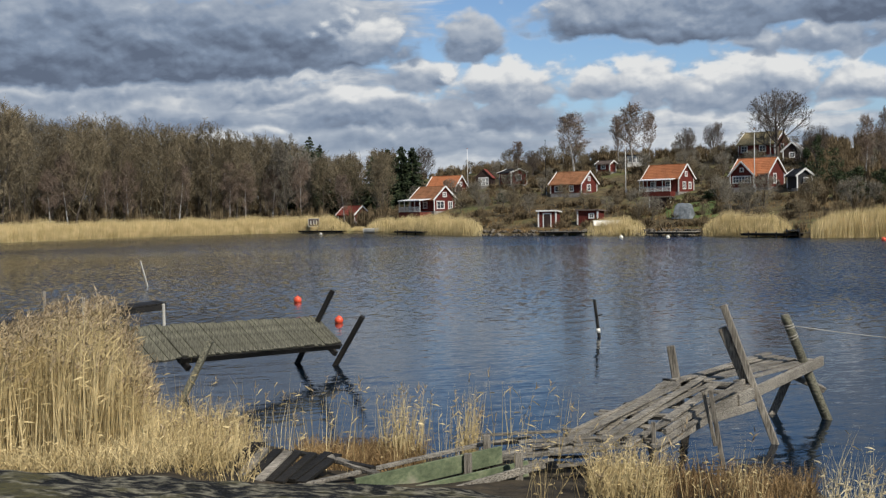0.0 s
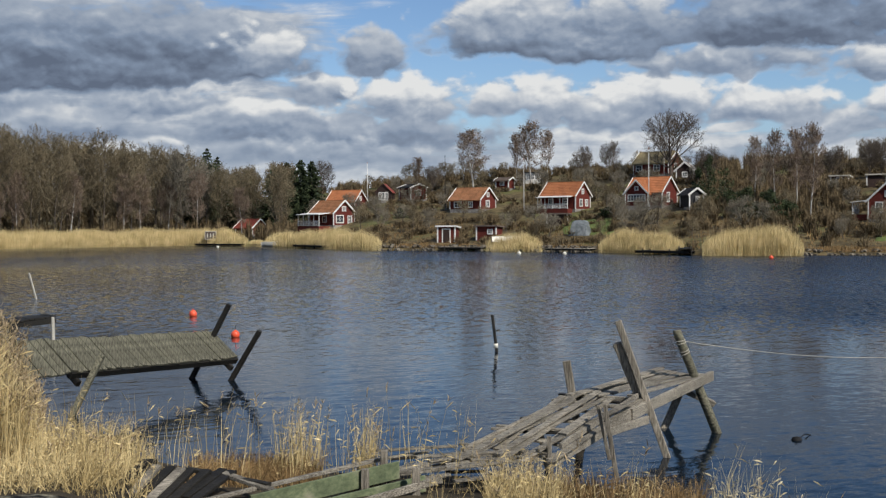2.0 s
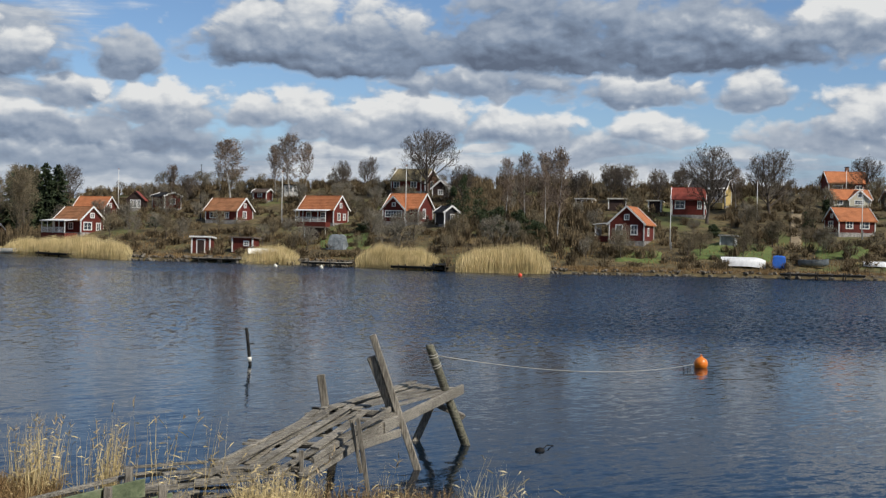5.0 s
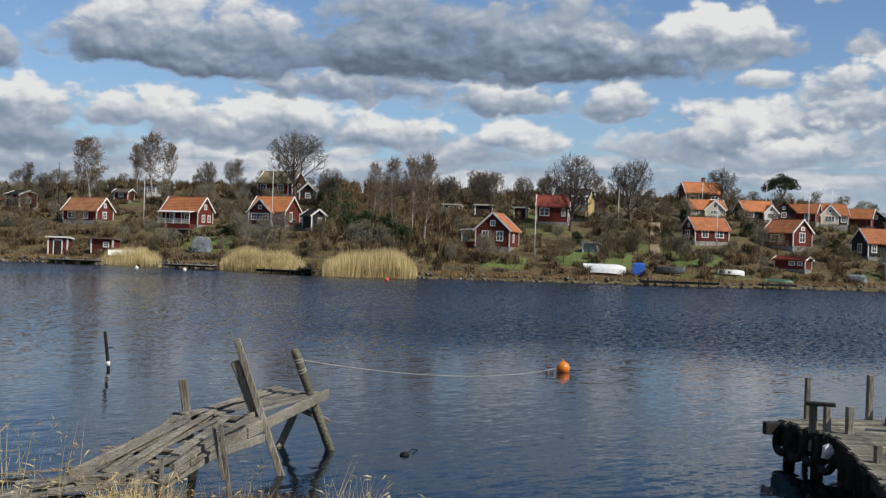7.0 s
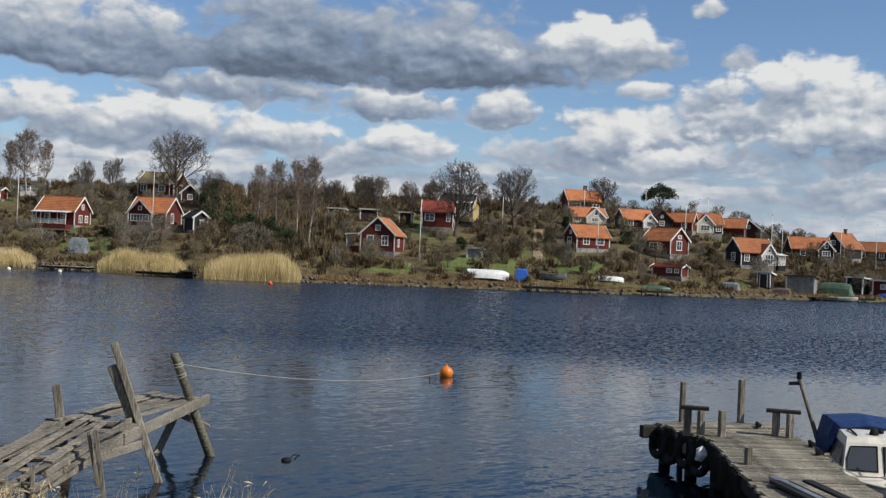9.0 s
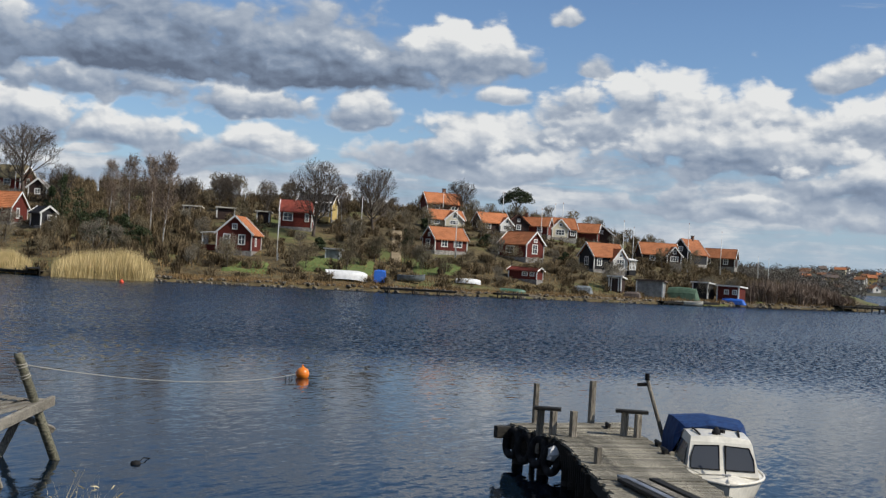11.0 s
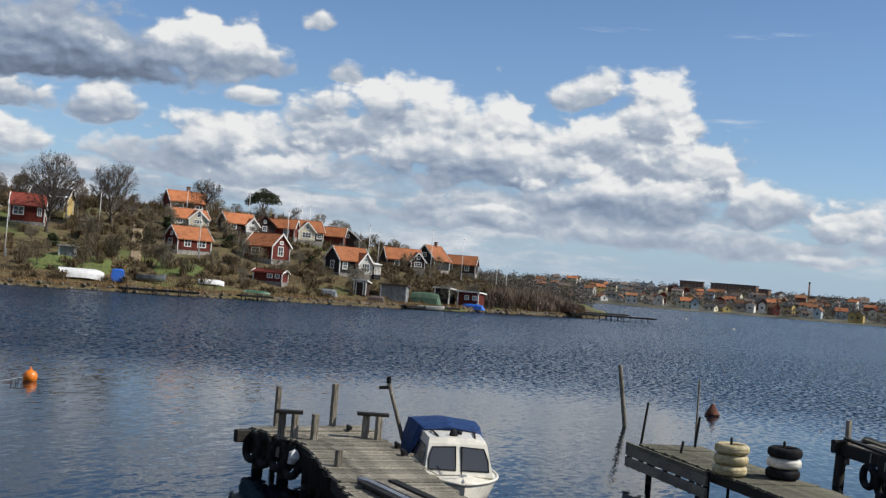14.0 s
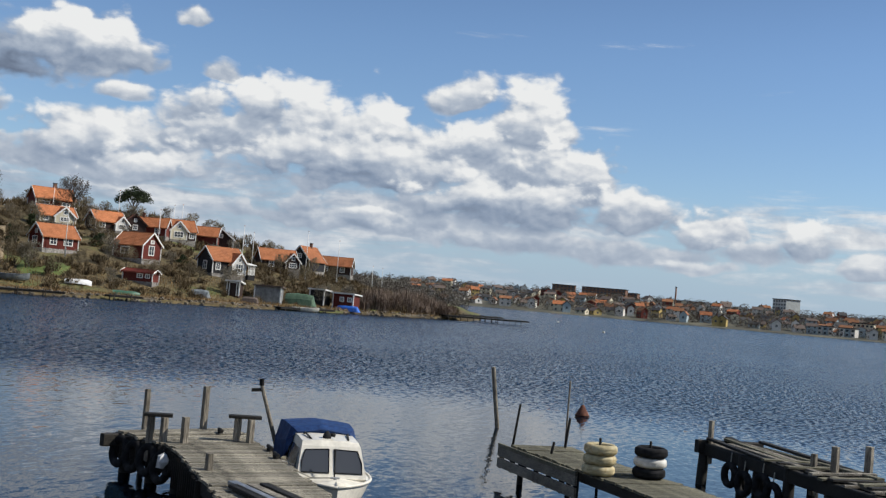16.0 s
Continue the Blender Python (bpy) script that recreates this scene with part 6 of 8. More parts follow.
spots = []
for i in range(1500):
    a = rng.uniform(50, 84)
    d = rng.uniform(698, 960) - max(a - 70, 0) * 2.0
    spots.append((polar(a, d, town_ground(a, d)), rng.uniform(1.6, 3.6), rng.uniform(3, 6.5)))
for i in range(160):
    a = rng.uniform(50, 90)
    d = rng.uniform(1000, 1250)
    spots.append((polar(a, d, town_ground(a, d) - 4), rng.uniform(6, 12), rng.uniform(5, 8)))
far_wood("town_trees", "bare trees and gardens among the town's houses", spots, 31, 100, 0.7)
# a wooded rise behind the last cottages
spots = [(polar(a, 330 + rng.uniform(-15, 15), float(np.interp(a, [42, 47, 50, 53, 56, 58], [7.0, 6.2, 4.0, 1.2, 0.0, -1]))), rng.uniform(2.0, 3.6), rng.uniform(4.0, 7.0)) for a in [42 + 15.5 * i / 190 for i in range(190)]]
far_wood("far_wood", "distant bare wood behind the last cottages", spots, 32, 480, 0.32)


# ---- near water: the planked jetty pushed askew by ice ----
def post(parent, foot, head, r, material=OLD_WOOD_POST, n=9, name="post", label="", square=False, seed=0):
    """A pile or post with a slightly ragged head."""
    foot, head = Vector(foot), Vector(head)
    b = Build()
    if square:
        b.beam(foot, head, r * 2, r * 2, up=(0.3, 1, 0.1), worn=0.1, taper=0.94)
    else:
        rng_q = random.Random(seed)
        mid = foot.lerp(head, 0.5) + Vector((rng_q.uniform(-1, 1), rng_q.uniform(-1, 1), 0)) * r * 0.12
        b.tube([foot, mid, head.lerp(foot, 0.02), head], [r * 1.05, r, r * 0.94, r * 0.82], n)
        for i in range(n):
            x, y, z = b.v[-n + i]
            b.v[-n + i] = (x, y, z + rng_q.uniform(-0.3, 0.3) * r)
    return part(name, b, material, parent, label, smooth=not square, world=True)


def deck(parent, corner, along, across, count, gap, thick, material, seed, jag=0.06, name="plank", skip=(), sag=0.0):
    """Planks laid across: corner is one end of the first; along the way they follow; across their own length."""
    rng_d = random.Random(seed)
    corner, along, across = Vector(corner), Vector(along), Vector(across)
    step = along / count
    nrm = across.cross(along).normalized()
    if nrm.z < 0:
        nrm = -nrm
    for i in range(count):
        if i in skip:
            continue
        w = step.length * (1 - gap)
        c = corner + step * (i + 0.5) + nrm * rng_d.uniform(-0.012, 0.012) - Vector((0, 0, sag * math.sin(math.pi * i / count)))
        e0, e1 = rng_d.uniform(-jag, jag), rng_d.uniform(-jag, jag)
        u = across.normalized()
        b = Build()
        b.beam((0, 0, 0), Vector((across.length + e1 - e0, 0, 0)), w, thick, worn=0.15)
        me = b.mesh(name, material)
        side = nrm.cross(u).normalized()
        m = Matrix((u, side, nrm)).transposed().to_4x4()
        m.translation = c + u * e0 + step.normalized() * 0 + nrm * thick / 2
        ob_p = new(name, me)
        ob_p.parent = parent
        ob_p.matrix_basis = parent.matrix_basis.inverted() @ m @ Matrix.Rotation(rng_d.uniform(-0.012, 0.012), 4, "Z")


j = thing("jetty", (-4.0, 25.7, 0), 0, "old grey planked jetty rolled askew on leaning posts", "jetty")
N_L, N_R = Vector((-5.46, 23.30, 0.88)), Vector((-2.60, 28.05, 0.55))
axis = (N_L - N_R).normalized()
across = Vector((-0.70, 0.60, 0.60))
up_j = across.cross(axis).normalized()
if up_j.z < 0:
    up_j = -up_j
LEN_A = (N_L - N_R).length
deck(j, N_R, axis * LEN_A, across, 40, 0.05, 0.04, MOSSY_WOOD, 2, 0.03)
deck(j, N_L + axis * 0.03, (axis + Vector((-0.25, 0.05, -0.12))) * 1.9, across * 1.05, 13, 0.06, 0.04, MOSSY_WOOD, 3, 0.04)
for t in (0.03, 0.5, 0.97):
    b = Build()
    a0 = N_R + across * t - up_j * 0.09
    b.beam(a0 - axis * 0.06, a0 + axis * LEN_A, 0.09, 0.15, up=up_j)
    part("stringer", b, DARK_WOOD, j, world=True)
for foot, head, m in (((-3.06, 28.3, -0.5), (-2.02, 27.73, 1.26), DARK_WOOD), ((-4.1, 28.75, -0.6), (-2.80, 28.26, 1.88), DARK_WOOD), ((-5.72, 23.2, -0.5), (-4.90, 23.45, 1.21), MOSSY_WOOD),
                      ((-6.9, 23.6, -0.8), (-6.3, 24.0, 1.3), OLD_WOOD_POST), ((-6.75, 21.9, -0.6), (-6.6, 22.0, 0.9), OLD_WOOD_POST)):
    post(j, foot, head, 0.062, m, n=8, square=True)
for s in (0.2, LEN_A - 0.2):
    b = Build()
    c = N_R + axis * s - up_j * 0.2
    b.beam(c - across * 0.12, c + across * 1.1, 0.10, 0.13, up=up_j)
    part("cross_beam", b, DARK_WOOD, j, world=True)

# a dark jetty farther off behind the reeds
j = thing("jetty", polar(-15, 38, 0), 0, "narrow dark jetty half hidden behind tall reeds", "jetty")
p0, p1 = polar(-24.5, 36.0, 0.42), polar(-13.9, 37.5, 0.95)
ax = (p1 - p0).normalized()
deck(j, p0, p1 - p0, Vector((-ax.y, ax.x, 0)) * 1.1, 42, 0.06, 0.05, DARK_WOOD, 5)
for t in (0.05, 0.95):
    b = Build()
    w = Vector((-ax.y, ax.x, 0)) * 1.1 * t - Vector((0, 0, 0.1))
    b.beam(p0 + w, p1 + w, 0.1, 0.16)
    part("stringer", b, DARK_WOOD, j, world=True)
for t, up, col in ((0.25, 0.75, OLD_WOOD_POST), (0.62, 0.55, PALE_WOOD), (0.985, 0.02, PALE_WOOD), (0.8, 0.0, DARK_WOOD), (0.1, 0.6, OLD_WOOD_POST), (0.45, 0.9, OLD_WOOD_POST)):
    c = p0.lerp(p1, t)
    post(j, (c.x, c.y, -1), (c.x, c.y, c.z + up), 0.055, col, 8)

# stakes standing in the water
def stake(foot, head, r, label, material=OLD_WOOD_POST, band=None):
    ob_s = thing("stake", (foot[0], foot[1], 0), 0, label, "stake", "stakes in the water")
    f, h = Vector(foot), Vector(head)
    post(ob_s, f - (h - f).normalized() * 1.0, h, r, material, 8)
    if band:
        q = f.lerp(h, band[0])
        e = f.lerp(h, band[1])
        bb = Build()
        bb.tube([q, e], [r * 1.25, r * 1.25], 10)
        part("band", bb, band[2], ob_s, "pale band round the stake", smooth=True, world=True)
    return ob_s


def along_sight(az, el, d):
    return polar(az, d, EYE + d * math.tan(radians(el)))


s = stake((4.59, 33.35, 0), along_sight(7.62, -4.73, 33.7), 0.05, "thin dark stake with a pale band standing in the water", DARK_WOOD, (0.10, 0.22, WHITE_GLOSS))
b = Build()
b.beam((4.52, 33.3, 0.62), (4.68, 33.3, 0.66), 0.03, 0.03)
part("peg", b, DARK_WOOD, s, world=True)
stake(polar(-14.8, 62, 0), along_sight(-15.1, -2.35, 62), 0.05, "thin pale stake standing far out in the water", PALE_WOOD)
stake((30.51, 17.70, 0), along_sight(59.43, -3.3, 35.1), 0.07, "tall dark pole standing in the water")


# ---- floats ----
def ball_float(place, r, material, label, pin=0.0):
    ob_f = thing("mooring_buoy", place, 20, label, "buoy", "mooring buoys")
    b = Build()
    prof = [(0.001, -r)] + [(r * math.sin(a), -r * math.cos(a)) for a in [math.pi * i / 14 for i in range(1, 12)]] + [(r * 0.24, r * 0.96), (r * 0.17, r * 1.06), (r * 0.12, r * 1.10), (0.001, r * 1.10)]
    b.lathe(prof, 22, (0, 0, r * 0.55))
    part("float", b, material, ob_f, smooth=True)
    b = Build()
    b.ring((0, 0, r * 1.72), r * 0.16, r * 0.05, 14, 6, Matrix.Rotation(math.pi / 2, 3, "X"))
    part("eye", b, STEEL if pin else material, ob_f, smooth=True)
    b = Build()
    b.ring((0, 0, r * 0.55), r * 1.0, r * 0.025, 22, 6)
    part("seam", b, material, ob_f, smooth=True)
    if pin:
        b = Build()
        b.tube([(0, 0, r * 1.4), (0.02, 0, r * 1.4 + pin)], [0.012, 0.010], 6)
        part("pin", b, DARK_WOOD, ob_f)
    return ob_f


ball_float(polar(-7.44, 48.2), 0.165, CORAL, "red ball float riding on the water")
ball_float(polar(-5.38, 39.0), 0.15, CORAL, "red ball float with a thin pin on top", 0.2)
ball_float(polar(30.5, 36.2), 0.215, ORANGE, "orange ball float holding a mooring line")
for a, d, m in ((-6.2, 180, WHITE_GLOSS), (11.3, 132, WHITE_GLOSS), (21.4, 118, CORAL), (9.0, 134, WHITE_GLOSS), (62.5, 290, WHITE_GLOSS), (64.8, 205, WHITE_GLOSS)):
    ball_float(polar(a, d), 0.22, m, "small pale float far out on the water" if m is WHITE_GLOSS else "small red float near the far shore")

ob = thing("spar_buoy", polar(64.08, 41.5), 0, "rusty cone-topped buoy with a thin rod", "buoy", "mooring buoys")
b = Build()
b.lathe([(0.001, -0.2), (0.18, -0.16), (0.25, 0.0), (0.25, 0.08), (0.19, 0.18), (0.09, 0.36), (0.06, 0.42), (0.001, 0.43)], 20)
part("float", b, RUST, ob, smooth=True)
b = Build()
b.tube([(0, 0, 0.4), (0.01, 0, 0.8)], [0.014, 0.01], 6)
part("rod", b, STEEL, ob)
b = Build()
b.ring((0, 0, 0.04), 0.25, 0.02, 22, 6)
part("rim", b, RUBBER, ob, smooth=True)

ob = thing("sunken_float", (8.00, 19.21, 0), 30, "small black float lying low in the water with a line", "float")
b = Build()
b.lathe([(0.001, -0.08), (0.09, -0.06), (0.12, 0.0), (0.1, 0.06), (0.001, 0.09)], 14)
me = b.mesh("float", RUBBER, True)
me.transform(Matrix.Diagonal((0.95, 0.7, 0.75, 1)))
part("float", me, RUBBER, ob)
b = Build()
b.tube([(0.1, 0, 0.03), (0.35, 0.1, 0.05), (0.6, 0.15, 0.0)], [0.01] * 3, 5)
part("line", b, RUBBER, ob)

# ---- the collapsed jetty ----
w = thing("collapsed_jetty", (3.0, 15.8, 0), 0, "collapsed weathered grey jetty with leaning posts and loose planks", "jetty")
C1, CC, AA, BB = Vector((2.96, 15.83, 0.45)), Vector((3.97, 16.43, 0.83)), Vector((4.94, 18.24, 0.90)), Vector((6.60, 20.15, 0.93))
BL, FRR = Vector((3.92, 18.80, 0.90)), Vector((6.20, 20.95, 0.96))
# posts of the near row
post(w, (2.98, 15.80, -0.6), (2.93, 15.84, 0.82), 0.032, square=True)
post(w, (4.17, 16.42, -0.6), (3.89, 16.46, 1.16), 0.034, square=True)
post(w, (4.00, 16.62, 0.3), (3.82, 16.60, 1.12), 0.028, square=True)
post(w, (5.55, 17.98, -0.7), (4.56, 18.34, 2.24), 0.058, square=True)
post(w, (5.02, 18.36, 0.75), (4.56, 18.42, 1.86), 0.075, square=True)
post(w, (7.08, 20.06, -0.6), (6.06, 20.00, 1.90), 0.085, MOSSY_WOOD, n=11, seed=4)
# the far row
post(w, (5.78, 20.6, -0.5), (6.45, 20.75, 0.85), 0.07, square=True)
post(w, (4.16, 18.95, -0.6), (3.82, 18.98, 1.50), 0.068, square=True)
post(w, (7.0, 20.75, 0.42), (6.2, 20.3, 0.80), 0.055, square=True)
post(w, (3.3, 17.3, -0.5), (3.05, 17.35, 0.70), 0.045, square=True)
# long side timbers
for a, b_, ww, hh in ((C1 + Vector((-0.06, -0.05, -0.02)), Vector((4.98, 18.18, 0.84)), 0.06, 0.17), (Vector((4.62, 17.72, 0.78)), BB + Vector((0.22, 0.13, 0.09)), 0.07, 0.18),
                      (Vector((3.15, 16.12, 0.62)), Vector((4.85, 18.2, 1.0)), 0.05, 0.09), (Vector((1.75, 16.45, 0.5)), BL, 0.07, 0.12), (BL, FRR, 0.08, 0.12),
                      (BB + Vector((-0.1, 0.1, 0.06)), FRR, 0.08, 0.12), (AA, BL, 0.08, 0.12), (Vector((4.1, 17.1, 0.62)), Vector((5.0, 18.1, 0.62)), 0.06, 0.13)):
    b = Build()
    b.beam(a, b_, ww, hh)
    part("side_timber", b, OLD_WOOD, w, world=True)
# end platform boards, lying lengthwise and askew
rng = random.Random(12)
for i in range(7):
    t = (i + 0.3) / 7
    a = AA.lerp(BL, t) + Vector((rng.uniform(-0.5, 0.2), rng.uniform(-0.35, 0.1), 0.09 + rng.uniform(-0.02, 0.03)))
    e = BB.lerp(FRR, t) + Vector((rng.uniform(-0.2, 0.25), rng.uniform(-0.15, 0.2), 0.09 + rng.uniform(-0.02, 0.04)))
    b = Build()
    b.beam(a, e, rng.uniform(0.10, 0.15), 0.03)
    part("plank", b, OLD_WOOD, w, world=True)
# the sloping run of planks down to the bank
NL, FLN = Vector((2.95, 15.9, 0.42)), Vector((1.75, 16.42, 0.44))
for i in range(9):
    t = (i + 0.3) / 9
    a = NL.lerp(FLN, t) + Vector((rng.uniform(-0.6, 0.3), rng.uniform(-0.5, 0.2), 0.06 + rng.uniform(-0.03, 0.05)))
    e = AA.lerp(BL, t) + Vector((rng.uniform(-0.5, 0.25), rng.uniform(-0.6, 0.2), 0.06 + rng.uniform(-0.03, 0.05)))
    b = Build()
    b.beam(a, e, rng.uniform(0.08, 0.13), 0.03)
    part("plank", b, OLD_WOOD, w, world=True)
for i in range(13):
    t = (i + rng.random()) / 13
    a = NL.lerp(AA, t) + Vector((rng.uniform(-0.1, 0.1), rng.uniform(-0.1, 0.1), 0.02 + rng.uniform(-0.03, 0.03)))
    e = FLN.lerp(BL, min(t + rng.uniform(-0.12, 0.12), 1)) + Vector((rng.uniform(-0.35, 0.1), rng.uniform(-0.1, 0.2), 0.02 + rng.uniform(-0.03, 0.05)))
    b = Build()
    b.beam(a, e, rng.uniform(0.09, 0.14), 0.03)
    part("plank", b, DARK_WOOD if i % 4 == 0 else OLD_WOOD, w, world=True)
for a, e, ww in (((1.6, 15.9, 0.50), (3.75, 18.1, 0.98), 0.12), ((2.2, 16.0, 0.54), (4.25, 18.45, 1.05), 0.11), ((3.25, 16.5, 0.72), (3.95, 17.15, 0.98), 0.16)):
    b = Build()
    b.beam(a, e, ww, 0.035)
    part("loose_plank", b, OLD_WOOD, w, world=True)
# the lowest stretch, fallen flat among the grass
for i in range(24):
    t = i / 23
    a = Vector((0.0 + 1.9 * rng.random(), 15.1 + 1.1 * t + rng.uniform(-0.15, 0.15), 0.34 + 0.16 * t + rng.uniform(-0.05, 0.08)))
    d_ = Vector((rng.uniform(0.5, 1.5), rng.uniform(0.0, 0.55), rng.uniform(-0.02, 0.08)))
    b = Build()
    b.beam(a, a + d_, rng.uniform(0.08, 0.14), 0.03)
    part("plank", b, DARK_WOOD if i % 5 == 0 else OLD_WOOD, w, world=True)
# rope wound round the thick post, and the line to the float
head = Vector((6.06, 20.0, 1.90))
down = (Vector((7.03, 20.06, -0.6)) - head).normalized()
for i in range(4):
    b = Build()
    tilt = Vector((0, 0, 1)).rotation_difference(down + Vector((0.1 * (i - 1.5), 0.05, 0))).to_matrix()
    b.ring(head + down * (0.20 + 0.05 * i + (0.1 if i > 1 else 0)), 0.086, 0.011, 20, 6, tilt)
    part("rope_turn", b, ROPE, w, "pale rope wound round the post", smooth=True, world=True)

a, e = head + down * 0.22 + Vector((0.1, -0.05, 0)), polar(30.2, 36.0, 0.12)
ob = thing("mooring_line", (a.x, a.y, 0), 0, "thin pale mooring line sagging from a post to a float", "rope")
b = Build()
pts = []
for i in range(41):
    t = i / 40
    p = a.lerp(e, t)
    p.z -= 0.27 * 4 * t * (1 - t)
    pts.append((p.x, p.y, max(p.z, 0.02)))
b.tube(pts, [0.008] * 41, 6)
part("rope", b, ROPE, ob, smooth=True, world=True)
for t in (0.93, 0.955, 0.97):
    p = a.lerp(e, t)
    b = Build()
    b.tube([(p.x, p.y, 0.14), (p.x + 0.01, p.y, 0.0), (p.x, p.y, -0.05)], [0.012] * 3, 5)
    part("weed", b, DARK_WOOD, ob, "dangling weed", world=True)

# ---- wreckage on the bank: green boards, a pale plank, a rotten stump ----
ob = thing("green_boat_wreck", (-0.3, 14.4, 0.5), 0, "broken green-painted boat side lying on the bank", "wreckage")
for a, e, ww, hh, m in (((-1.15, 13.95, 0.42), (0.75, 15.35, 0.50), 0.04, 0.24, GREEN_WOOD), ((-0.6, 14.05, 0.26), (1.1, 15.2, 0.34), 0.04, 0.22, GREEN_WOOD), ((-1.9, 13.85, 0.47), (0.5, 15.5, 0.62), 0.07, 0.05, OLD_WOOD),
                        ((-0.4, 13.95, 0.24), (1.3, 14.9, 0.46), 0.05, 0.10, OLD_WOOD), ((-1.6, 14.9, 0.62), (-0.9, 14.25, 0.52), 0.12, 0.05, OLD_WOOD), ((-2.1, 15.2, 0.62), (-0.95, 14.4, 0.56), 0.10, 0.05, DARK_WOOD)):
    b = Build()
    b.beam(a, e, ww, hh)
    part("board", b, m, ob, {"bleached_wood": "long bleached plank", "green_painted_wood": "peeling green board"}.get(m.name, ""), world=True)
for p in ((0.55, 15.3, 0.78), (0.95, 14.75, 0.66), (0.28, 14.9, 0.62)):
    post(ob, (p[0], p[1], 0.1), p, 0.05, square=True, name="rib")

ob = thing("rotten_planks", (-2.4, 14.6, 0.6), 0, "heap of dark rotten planks lying on the bank", "wreckage")
rng = random.Random(19)
for i in range(9):
    a = Vector((-2.95 + i * 0.14, 14.0 + rng.uniform(-0.1, 0.1), 0.50))
    b = Build()
    b.beam(a, a + Vector((0.32 + rng.uniform(-0.1, 0.1), 1.0 + rng.uniform(-0.2, 0.1), 0.28 - 0.02 * i)), 0.13, 0.05)
    part("plank", b, OLD_WOOD if i in (2, 4) else DARK_WOOD, ob, world=True)


# ---- the dock with the motor boat ----
def lines_deck(parent, left, right, width, thick, material, seed, jag=0.05):
    """Planks laid between two edge lines given as points from far to near."""
    rng_d = random.Random(seed)

    def walk_line(pts, t):
        x = t * (len(pts) - 1)
        i_ = min(int(x), len(pts) - 2)
        return Vector(pts[i_]).lerp(Vector(pts[i_ + 1]), x - i_)

    for seg in range(len(left) - 1):
        run_l = (Vector(left[seg + 1]) - Vector(left[seg])).length
        n = max(int(run_l / width), 1)
        for i in range(n):
            t = (i + 0.5) / n
            a = Vector(left[seg]).lerp(Vector(left[seg + 1]), t)
            e = Vector(right[seg]).lerp(Vector(right[seg + 1]), t)
            u = (e - a).normalized()
            a = a - u * rng_d.uniform(-jag, jag) + Vector((0, 0, rng_d.uniform(-0.01, 0.01)))
            e = e + u * rng_d.uniform(-jag, jag) + Vector((0, 0, rng_d.uniform(-0.01, 0.01)))
            b = Build()
            b.beam((0, 0, -thick / 2), ((e - a).length, 0, -thick / 2), width * 0.93, thick, worn=0.15)
            me = b.mesh("plank", material)
            side = Vector((0, 0, 1)).cross(u).normalized()
            m = Matrix((u, side, u.cross(side))).transposed().to_4x4()
            m.translation = a
            ob_p = new("plank", me)
            ob_p.parent = parent
            ob_p.matrix_basis = parent.matrix_basis.inverted() @ m


Z1 = 0.80
d1 = thing("dock", (14.6, 15.6, 0), 0, "weathered planked dock on dark posts hung with tyres", "dock")
RUN = Vector((-0.572, -0.820, 0))
LEFT = [Vector((14.87, 17.05, Z1)), Vector((14.48, 15.13, Z1)), Vector((14.48, 15.13, Z1)) + RUN * 12.5]
RIGHT = [Vector((17.55, 16.45, Z1)), Vector((16.05, 14.35, Z1)), Vector((16.05, 14.35, Z1)) + RUN * 12.5]
lines_deck(d1, LEFT, RIGHT, 0.148, 0.045, DECK_WOOD, 7)
SIDE = Vector((0.820, -0.572, 0))
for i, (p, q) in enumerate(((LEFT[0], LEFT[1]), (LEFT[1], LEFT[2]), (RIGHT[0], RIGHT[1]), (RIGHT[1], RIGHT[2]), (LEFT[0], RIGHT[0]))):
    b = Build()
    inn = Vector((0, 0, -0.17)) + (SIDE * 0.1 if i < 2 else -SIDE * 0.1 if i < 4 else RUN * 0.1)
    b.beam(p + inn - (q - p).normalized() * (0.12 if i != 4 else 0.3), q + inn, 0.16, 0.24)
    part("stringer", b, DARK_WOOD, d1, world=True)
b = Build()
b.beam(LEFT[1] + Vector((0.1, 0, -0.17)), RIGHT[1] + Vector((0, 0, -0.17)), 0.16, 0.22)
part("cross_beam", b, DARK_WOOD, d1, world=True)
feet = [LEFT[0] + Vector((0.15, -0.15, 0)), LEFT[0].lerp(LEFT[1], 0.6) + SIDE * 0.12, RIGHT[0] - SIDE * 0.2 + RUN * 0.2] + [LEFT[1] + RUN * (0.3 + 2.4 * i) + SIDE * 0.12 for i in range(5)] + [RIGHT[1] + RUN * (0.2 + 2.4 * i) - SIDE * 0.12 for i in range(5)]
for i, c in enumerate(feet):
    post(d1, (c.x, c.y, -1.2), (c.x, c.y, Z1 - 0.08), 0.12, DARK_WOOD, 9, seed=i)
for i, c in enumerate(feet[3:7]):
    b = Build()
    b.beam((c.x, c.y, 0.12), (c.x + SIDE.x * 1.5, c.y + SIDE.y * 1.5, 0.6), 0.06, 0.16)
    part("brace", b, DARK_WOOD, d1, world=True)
for (x, y), h, r in (((15.50, 16.98), 0.78, 0.05), ((16.67, 16.55), 0.86, 0.06), ((14.90, 15.25), 0.48, 0.062), ((13.25, 12.95), 0.27, 0.055)):
    post(d1, (x, y, -0.4), (x, y, Z1 + h), r, OLD_WOOD_POST, square=True, name="upright")
